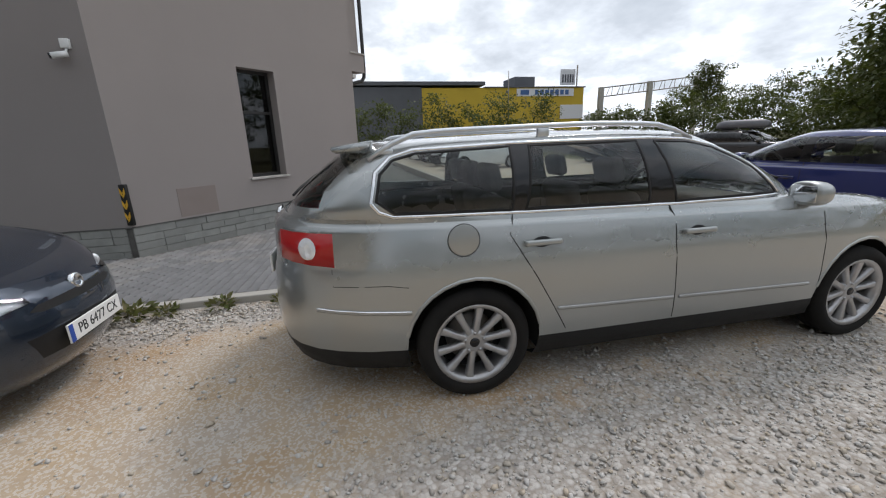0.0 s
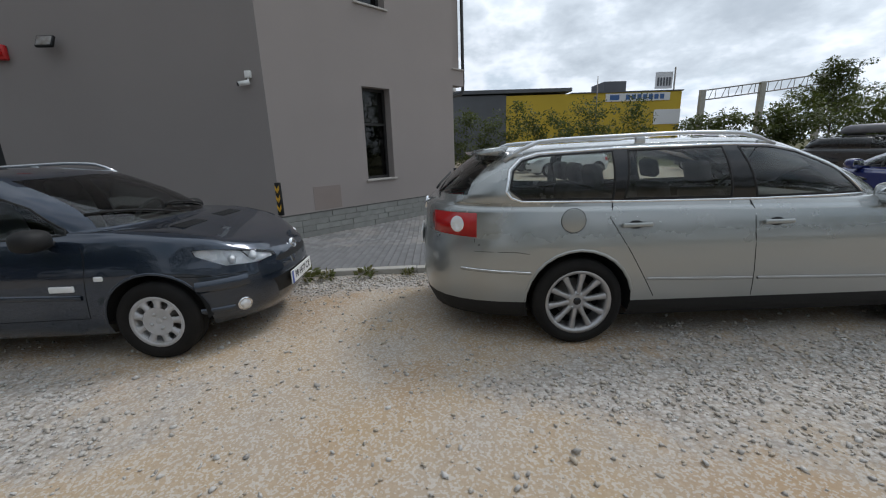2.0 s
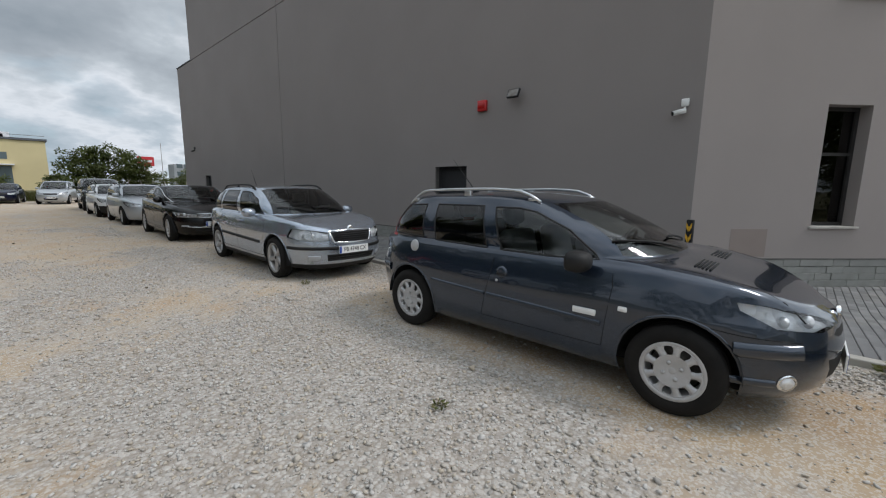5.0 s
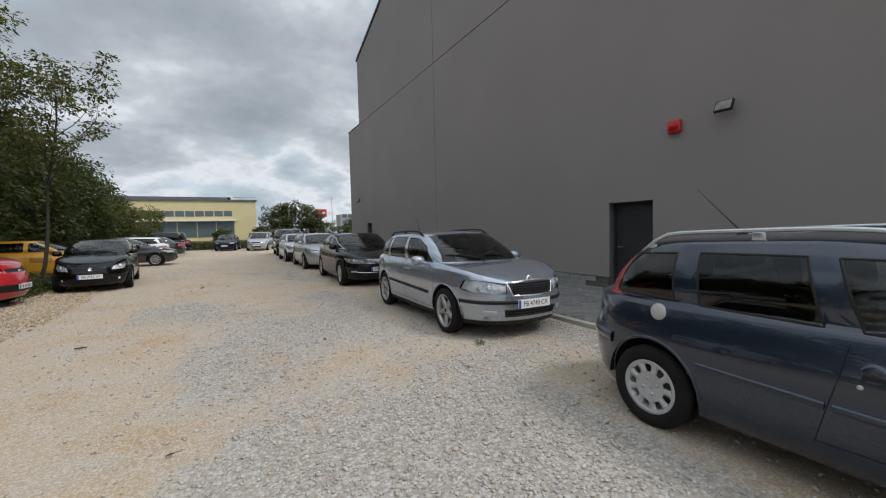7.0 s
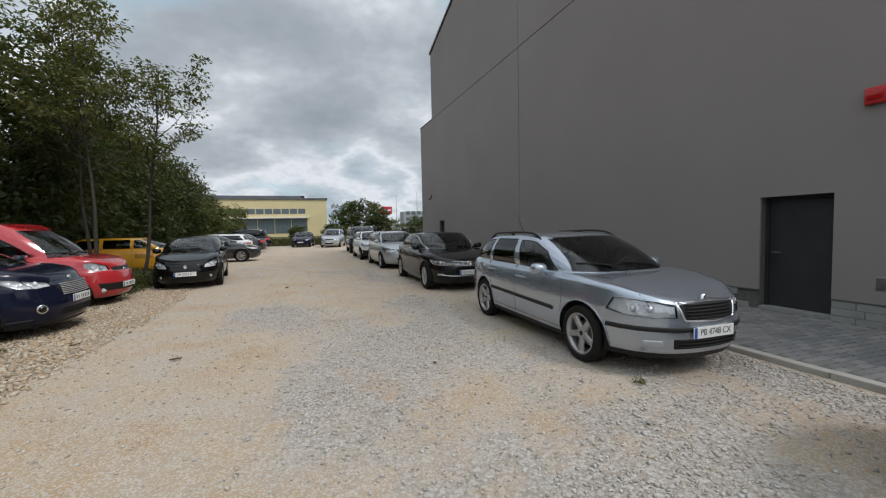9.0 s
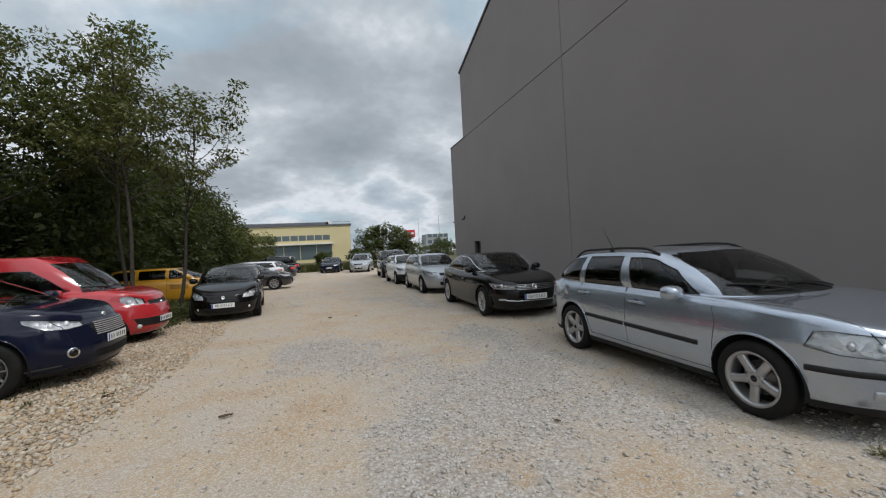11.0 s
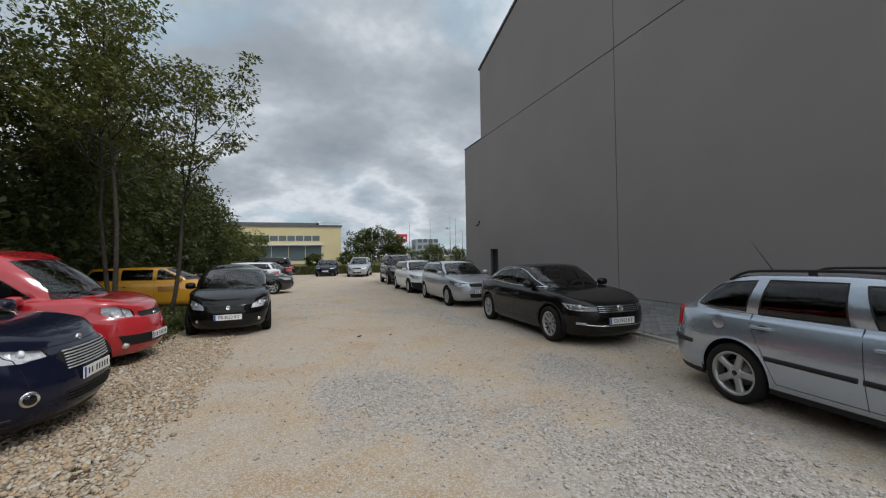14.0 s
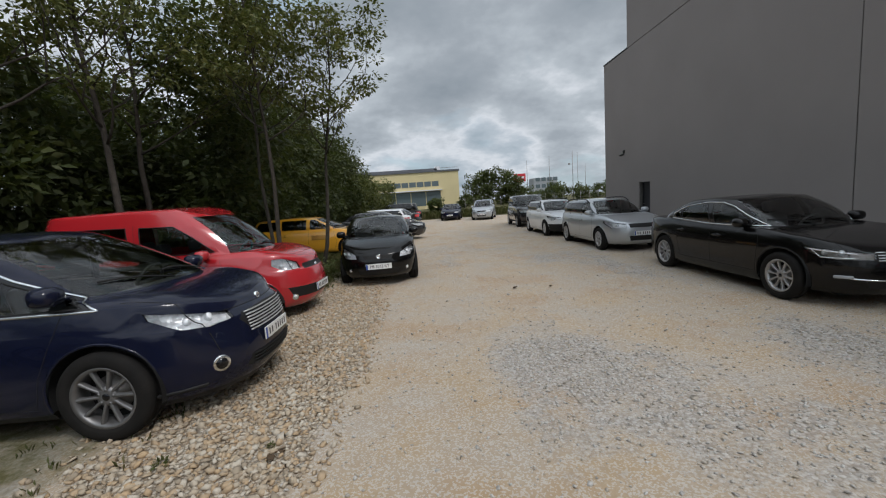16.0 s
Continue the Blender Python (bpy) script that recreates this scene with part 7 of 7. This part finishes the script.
def weed(x, y, size, seed, label="small yellow-green weed in the gravel"):
    v = sprays([(0, 0, size * 0.4)], [size], 60, size * 0.7, seed, 0.5, -0.3)
    o = new("weed", leaf_mesh("weed", v, M_GRASS))
    o.location = (x, y, height(x, y) + size * 0.1)
    tagged(o, label, "weed", "weeds in the gravel")


verge()
grass_field()
weed_bank()
# the two near y = 16 stand in for dark pitted spots in the lane
for x, y, s, a in ((-2.68, 10.3, 0.1, 20), (-2.62, 10.33, 0.06, 80), (-4.24, 11.6, 0.09, 130), (-4.2, 11.66, 0.07, 10), (-1.57, 16.1, 0.12, 40), (-0.95, 16.0, 0.1, 70), (-0.2, 1.2, 0.05, 15), (-1.3, 6.6, 0.05, 200), (0.2, 8.9, 0.06, 300)):
    dry_leaf(x, y, s, a)
for i, (x, y, s) in enumerate(((0.79, 3.93, 0.045), (3.5, 2.3, 0.13), (3.52, 1.6, 0.1), (3.5, 2.05, 0.09), (3.54, 6.4, 0.08), (1.85, 7.6, 0.05), (-4.3, 11.75, 0.03), (-5.0, 11.65, 0.045), (3.55, 1.1, 0.07))):
    weed(x, y, s, 40 + i)


# ---- background ----
M_CREAM = rough_mat("cream_render", (0.68, 0.575, 0.325), (0.62, 0.525, 0.30), 0.9, 0.2, 20)
M_OCHRE = rough_mat("yellow_cladding", (0.58, 0.40, 0.03), (0.52, 0.36, 0.03), 0.7, 0.2, 20)
M_SLATEWALL = rough_mat("grey_cladding", (0.13, 0.135, 0.15), None, 0.7, 0.2, 20)
M_FARGLASS = plain("far_glazing", (0.10, 0.13, 0.14), 0.2)
M_SIGNWHITE = plain("sign_white", (0.7, 0.7, 0.72), 0.5)
M_OFFICE = rough_mat("office_panels", (0.36, 0.38, 0.40), None, 0.7, 0.3, 10)
M_SIGNBLUE = plain("sign_blue", (0.05, 0.12, 0.3), 0.5)
M_SIGNRED = plain("sign_red", (0.55, 0.03, 0.04), 0.5)


def cream_hall():
    b = thing("factory_hall", pose(5.7, 115, 0), "long cream factory hall with window bands", "building")
    L = 42
    part("wall", box_bm(-L, 0, 0, 22, -1, 9.6), M_CREAM, b, smooth=False)
    part("roof", box_bm(-L - 0.3, 0.3, -0.3, 22.3, 9.6, 10.0), M_SLATEWALL, b, smooth=False)
    part("roof_storey", box_bm(-L, -5.5, 3, 18, 10.0, 10.8), M_SLATEWALL, b, smooth=False)
    part("roof_unit", box_bm(-6.2, -4.6, 3, 5, 10.0, 11.2), M_SIGNWHITE, b, smooth=False)
    part("roof_rail", tube_bm([(-5, 0.5, 10.6), (0, 0.5, 10.6)], 0.05), M_STEEL, b)
    for i in range(18):
        x = -5.4 - i * 2.0
        part("window", box_bm(x - 1.75, x, -0.08, 0.05, 5.9, 7.2), M_FARGLASS, b, smooth=False)
    for i in range(9):
        x = -5.0 - i * 4.0
        part("window", box_bm(x - 3.8, x, -0.08, 0.05, 0.9, 4.6), M_FARGLASS, b, smooth=False)
    part("canopy", box_bm(-L, -4.6, -1.2, 0, 4.75, 5.0), M_SIGNWHITE, b, smooth=False)


def ochre_hall():
    """The shop hall seen beyond the driveway."""
    b = thing("shop_hall", pose(60, 0, 0), "yellow and grey clad shop hall with signs", "building")
    part("grey_wall", box_bm(0, 25, -10.9, 14, -1, 9.0), M_SLATEWALL, b, smooth=False)
    part("yellow_wall", box_bm(-0.02, 25, -37.0, -10.9, -1, 8.85), M_OCHRE, b, smooth=False)
    part("roof_edge", box_bm(-0.3, 25.3, -20.5, 14, 9.2, 9.7), M_SLATEWALL, b, smooth=False)
    part("roof_edge", box_bm(-0.2, 25.3, -37.2, -20.5, 8.86, 9.0), M_SLATEWALL, b, smooth=False)
    part("roof_housing", box_bm(4, 9, -30.5, -27, 9.0, 11.0), M_SLATEWALL, b, smooth=False)
    s = part("sign_board", box_bm(-0.14, -0.02, -35.2, -25.6, 7.6, 8.7), M_SIGNWHITE, b, "pale lettered sign board", False)
    part("sign_logo", box_bm(-0.18, -0.14, -27.6, -26.2, 7.8, 8.5), M_SIGNBLUE, s, "", False)
    for i in range(7):
        part("sign_bar", box_bm(-0.18, -0.14, -29.2 - i * 0.85, -28.6 - i * 0.85, 7.8, 8.5), M_SIGNBLUE, s, "", False)
    part("white_banner", box_bm(-0.12, -0.02, -37.0, -33.0, 4.2, 6.3), M_SIGNWHITE, b, "", False)
    r = part("roof_sign", box_bm(3.0, 3.2, -37.2, -34.6, 9.6, 12.0), M_SIGNWHITE, b, "white framed roof sign", False)
    for i in range(5):
        part("sign_bar", box_bm(2.94, 3.0, -36.9 + i * 0.45, -36.65 + i * 0.45, 10.0, 11.2), M_SLATEWALL, r, "", False)
    part("sign_mast", tube_bm([(2.8, -37.4, 0), (2.8, -37.4, 12.6)], 0.12), M_STEEL, b)


def pipe_bridge():
    b = thing("pipe_bridge", pose(58, 0, 0), "rusty lattice pipe bridge on concrete posts", "pipe bridge")
    for y in (-38.8, -47.5, -56.5):
        part("post", box_bm(-0.3, 0.3, y - 0.35, y + 0.35, -1, 8.6 - (y + 38.8) * 0.1), M_KERB, b, smooth=False)
    for dz in (0.0, 1.3):
        part("rail", tube_bm([(0, -38.8, 7.2 + dz), (0, -60, 9.3 + dz)], 0.09, 6), M_STEEL, b)
    for i in range(22):
        y = -38.8 - i * 0.95
        z = 7.2 + (i * 0.95) * 0.1
        part("lattice_bar", tube_bm([(0, y, z), (0, y - (0.5 if i % 2 else 0.05), z + 1.3)], 0.05, 5), M_STEEL, b)


def lamp_post(x, y, h, label="slim grey steel lamp post"):
    t = thing("lamp_post", pose(x, y, 0), label, "lamp post", "lamp posts")
    part("pole", tube_bm([(0, 0, -0.5), (0, 0, h)], 0.1, 8, 0.05), M_STEEL, t)
    part("arm", tube_bm([(0, 0, h * 0.72), (-0.6, 0.5, h * 0.74)], 0.04, 6), M_STEEL, t)
    part("lamp_head", box_bm(-0.9, -0.5, 0.3, 0.6, h * 0.72, h * 0.75, 0.02), M_STEEL, t)


def far_things():
    cream_hall()
    ochre_hall()
    pipe_bridge()
    lamp_post(50, -20.2, 9.6)
    lamp_post(52, -55, 10.5)
    lamp_post(33, 106, 12)
    rnd = random.Random(9)
    # shrub belt before the shop hall, and trees towards the open side
    blobs = []
    for i in range(9):
        blobs.append((38 + rnd.uniform(-1, 1), 2 - i * 2.6, 2.4 + rnd.uniform(-0.3, 0.5), 1.7, 1.7, 2.7 + rnd.uniform(-0.5, 0.9), 34))
    wood_mass("roadside_shrubs", "row of leafy shrubs along the far road", blobs, 50, 0.28, 12, M_LEAF3, "shrub")
    blobs = []
    for i in range(17):
        blobs.append((34 - i * 1.2 + rnd.uniform(-1, 1), -23 - i * 1.3, 1.9, 2.2, 2.2, 2.2 + rnd.uniform(-0.3, 0.8), 34))
    for i in range(8):
        blobs.append((46 - i * 2 + rnd.uniform(-1, 1), -42 - i * 2.5, 4.2, 3.2, 3.2, 3.4, 40))
    for x, y, z, r in ((14, -33, 4.2, 3.4), (10.5, -31, 4.8, 3.6), (7, -32, 5.2, 4.2), (18, -36, 3.4, 3.0), (3, -33, 5.2, 4.2), (-3, -34, 5.2, 4.4), (-9, -33, 5.0, 4.2), (-15, -30, 5.0, 4.2), (-20, -26, 5.0, 4.2), (-23, -20, 5.0, 4.2), (-24, -12, 5.0, 4.2), (-24, -4, 5.0, 4.2), (-22, 3, 5.0, 4.2)):
        blobs.append((x, y, z, r, r, r * 1.15, 90))
    for x, y, z, r, h, k in ((12.6, -22.6, 3.8, 2.0, 4.2, 95), (15.8, -25.6, 3.0, 2.4, 2.9, 90), (10.4, -22.0, 5.0, 2.2, 5.0, 110)):
        blobs.append((x, y, z, r, r, h, k))
    wood_mass("tree_belt", "thick green tree belt around the open lot", blobs, 55, 0.3, 13, M_LEAF3)
    tree(36.5, -37, 0, 8.6, 31, "tall thin tree above the shrub belt", 2.2, 0.4, (0, 0), 0.12, 60, 0.25, M_LEAF3, "far trees", 0.6)
    # far end: trees, fence, red sign
    blobs = []
    for x, y, r in ((9, 104, 3.6), (12, 106, 4.0), (15.5, 105, 4.4), (18, 107, 3.2)):
        blobs.append((x, y, r * 1.0, r, r, r * 1.25, 70))
    for i in range(30):
        blobs.append((20 + i * 3.2, 120 + rnd.uniform(-6, 6), 1.8, 2.6, 2.6, 1.9 + rnd.uniform(0, 1.6), 22))
    for i in range(26):
        blobs.append((-40 - i * 5, 100 + rnd.uniform(-6, 6), 3, 4, 4, 3.5, 14))
    wood_mass("far_trees", "distant green trees beyond the fence", blobs, 45, 0.55, 14, M_LEAF3)
    blobs = [(25.5, 99, 2.2, 2.0, 2.0, 2.4, 40), (-1.5, 76, 1.2, 1.4, 1.4, 1.2, 30), (4.6, 88, 1.4, 1.6, 1.6, 1.4, 30)]
    wood_mass("lone_bushes", "rounded bushes near the factory hall", blobs, 50, 0.4, 15, M_LEAF3, "bush")
    s = thing("roadside_sign", pose(20.8, 110, 0), "red roadside sign board on a pole", "sign")
    part("pole", tube_bm([(0, 0, -0.5), (0, 0, 5.6)], 0.25, 8), M_STEEL, s)
    part("board", box_bm(-1.5, 1.5, -0.2, 0.2, 5.4, 7.4, 0.05), M_SIGNRED, s, smooth=False)
    part("board_bar", box_bm(-1.1, 1.1, -0.26, -0.2, 6.2, 6.7), M_SIGNWHITE, s, smooth=False)
    t = thing("fence", pose(0, 62, 0), "thin grey mesh fence across the far verge", "fence")
    for i in range(40):
        part("post", tube_bm([(2 + i * 1.2, 0, -0.3), (2 + i * 1.2, 0, 1.9)], 0.03, 5), M_STEEL, t)
    for z in (0.4, 1.1, 1.8):
        part("wire", tube_bm([(2, 0, z), (49, 0, z)], 0.015, 4), M_STEEL, t)
    # a far office block and masts on the skyline
    o = thing("office_block", pose(46, 190, 0), "pale distant office block", "building")
    part("wall", box_bm(0, 11, 0, 8, -1, 9.5), M_OFFICE, o, smooth=False)
    for i in range(4):
        for j in range(3):
            part("window", box_bm(1 + i * 2.7, 3 + i * 2.7, -0.1, 0.1, 2 + j * 3, 3.6 + j * 3), M_FARGLASS, o, smooth=False)
    for x, y, h in ((33, 150, 14), (41, 150, 15), (55, 160, 17), (62, 170, 13)):
        m = thing("mast", pose(x, y, 0), "thin distant lamp mast", "mast", "distant masts")
        part("pole", tube_bm([(0, 0, -0.5), (0, 0, h)], 0.12, 5, 0.06), M_STEEL, m)


far_things()


# ---- the parked cars ----
def toward(x, y, yaw):
    """A pose on the ground; yaw 0 has the nose along +x."""
    return pose(x, y, 0, 0, 0, yaw)


build_car(passat_wagon(), toward(2.53, -1.615, -91.2), "champagne-silver estate car with silver roof rails on gravel")
build_car(small_wagon(), toward(2.55, 4.02, -90.3), "slate-blue small estate car with silver wheel covers")
build_car(octavia_wagon(), toward(2.65, 9.63, -91.5), "silver estate car with black roof rails and side strips")
build_car(big_sedan(), toward(2.68, 15.70, -91.3), "glossy black saloon with chrome window trim")
build_car(people_mover(), toward(-7.03, 12.93, 0), "dark navy people carrier with chrome grille, nose to the lane")
build_car(small_van(), toward(-6.98, 15.80, -4), "red small van with black bumper insert", name="van")
build_car(hatchback(P_BLACK, "PB 3033 KT", splits=(-0.05,), two_door=True), toward(-4.36, 19.2, -84), "black hatchback with clear headlights facing the lane")
build_car(plain_wagon(P_PEWTER, plates=((1, "", 0.5),), rails=(-1.8, 0.2, 0.04, M_BLACK)), toward(2.6, 21.5, -90), "light silver estate car with roof rails")
build_car(plain_wagon(P_WHITE, "steel", rails=(-1.8, 0.2, 0.04, M_BLACK), more_cuts=[("bumper", "front", [(-0.1, 0.5), (0.9, 0.5), (0.9, 0.2), (-0.1, 0.2)], M_BLACK, {"full": True})]), toward(2.5, 26.4, -90), "white estate car with black bumper")
build_car(plain_suv(P_GREY), toward(2.75, 32.1, -92), "dark grey off-road car", name="off_road_car")
build_car(plain_mpv(P_PEWTER), toward(1.7, 42.6, -104), "light silver compact people carrier by the far verge")
build_car(plain_sedan(P_NAVY), toward(-0.9, 45.2, -98), "dark blue saloon at the far end of the lot")
build_car(plain_wagon(P_YELLOW, body_pillars=True, extras=(block_on_side("door_sign", 0.4, 0.72, 0.6, 0.16, M_DARKYELLOW, "printed door sign"),)), toward(-7.2, 23.6, 0), "yellow taxi estate car among weeds", name="taxi")
build_car(plain_sedan(P_GREY), toward(-5.4, 28.2, 0), "dark grey saloon with silver wheels")
build_car(plain_wagon(P_BLACK), toward(-8.3, 26.2, 0), "black estate car parked among weeds")
build_car(plain_wagon(P_WHITE), toward(-6.4, 33.0, 180), "white estate car with red taillights")
build_car(plain_sedan(P_GREY), toward(-5.9, 37.5, 180), "dark grey saloon, tail to the lane")
build_car(plain_suv(P_BLACK), toward(-5.9, 42.0, 180), "black off-road car, tail to the lane", name="off_road_car")
build_car(plain_sedan(P_PEWTER), toward(-6.55, 9.1, 0), "pale silver saloon beside the navy car")
build_car(hatchback(P_BLUE, None, wheel="steel", splits=(-0.1,), two_door=True, dpillar=0.42), toward(4.0, -6.25, 2), "dark blue two-door hatchback with steel wheels")
build_car(plain_wagon(P_GREY, extras=(roof_box,), rails=(-1.8, 0.2, 0.04, M_BLACK)), toward(13.3, -15.6, 200), "dark grey estate car with a roof box")
build_car(plain_wagon(P_WHITE), toward(15.9, -12.9, 200), "white estate car with roof rails")
build_car(plain_suv(P_GREY), toward(19.0, -14.0, 200), "grey off-road car on the open lot", name="off_road_car")
for i, (kind, paint, lab) in enumerate(((plain_suv, P_BLACK, "black off-road car"), (plain_wagon, P_BLACK, "black estate car"), (hatchback, P_WHITE, "white hatchback"), (plain_sedan, P_WHITE, "white saloon"), (plain_sedan, P_PEWTER, "silver saloon"))):
    args = (paint, None) if kind is hatchback else (paint,)
    build_car(kind(*args), toward((26.5, 23.2, 19.6, 30.0, 33.5)[i], -6.3, 96), lab + " in the far row behind the kerb", "far row of parked cars")


# ---- loose stone, cladding and pavers ----
lay_stones()
cladding()


def pavers():
    """Grey concrete pavers in staggered rows square to the kerb: the nearest ones single, the rest joined."""
    rnd = random.Random(33)
    near = thing("pavement", pose(0, 0, 0), "grey concrete paving blocks in staggered rows", "pavement", kind="structure")
    me = mesh_of(box_bm(-0.097, 0.097, -0.0465, 0.0465, -0.04, 0.0, 0.006, seg=1), "paver", M_PAVER, False)
    rest_v, rest_f = [], []
    single = 0

    def inside(x, y):
        if y < -2.85 or y > 33:
            return False
        if y > 3.6:
            return x < WX - 0.1
        if y > 0.1:
            return x < WX - 0.1 + (3.66 - y) * 1.0
        return x < 17

    for j in range(-28, 230):
        y = j * 0.1 + 0.02
        off = 0.1 if j % 2 else 0.0
        x = 3.86 + off
        while x < 17 and inside(x, y):
            z = pave_z(x, y) + rnd.uniform(-0.002, 0.002)
            if -0.3 < y < 3.2 and x < 5.6 and single < 300:
                o = part("paver", me, None, near)
                o.location = (x, y, z)
                single += 1
            else:
                b = len(rest_v)
                for dz, s in ((-0.03, 1.0), (-0.005, 1.0), (0.0, 0.93)):
                    rest_v += [(x - 0.097 * s, y - 0.0465 * s, z + dz), (x + 0.097 * s, y - 0.0465 * s, z + dz), (x + 0.097 * s, y + 0.0465 * s, z + dz), (x - 0.097 * s, y + 0.0465 * s, z + dz)]
                rest_f += [(b + 8, b + 9, b + 10, b + 11)] + [(b + 4 + i, b + 4 + (i + 1) % 4, b + 8 + (i + 1) % 4, b + 8 + i) for i in range(4)] + [(b + i, b + (i + 1) % 4, b + 4 + (i + 1) % 4, b + 4 + i) for i in range(4)]
            x += 0.2
    mr = bpy.data.meshes.new("paver_field")
    mr.from_pydata(rest_v, [], rest_f)
    mr.materials.append(M_PAVERREST)
    tagged(part("paver_field", mr, None, near), "grey paving blocks", "", kind="stuff")


def paver_rest_mat():
    m, n = material("grey_pavers_joined")
    g = n.add("ShaderNodeNewGeometry")
    r, v = g.outputs["Random Per Island"], g.outputs["Position"]
    c = n.mix(r, (0.13, 0.13, 0.13, 1), (0.225, 0.225, 0.222, 1))
    c = n.mix(n.math("MULTIPLY", n.noise(v, 90, 3), 0.3), c, (0.14, 0.14, 0.135, 1))
    c = n.mix(n.ramp(n.noise(v, 1.5, 5), (0.45, 0.0), (0.7, 0.4)), c, (0.30, 0.27, 0.23, 1))
    b = n.add("ShaderNodeBsdfPrincipled", None, Base_Color=c, Roughness=0.85)
    finish(n, b, n.noise(v, 120, 3), 0.3, 0.003)
    return m


M_PAVERREST = paver_rest_mat()
pavers()
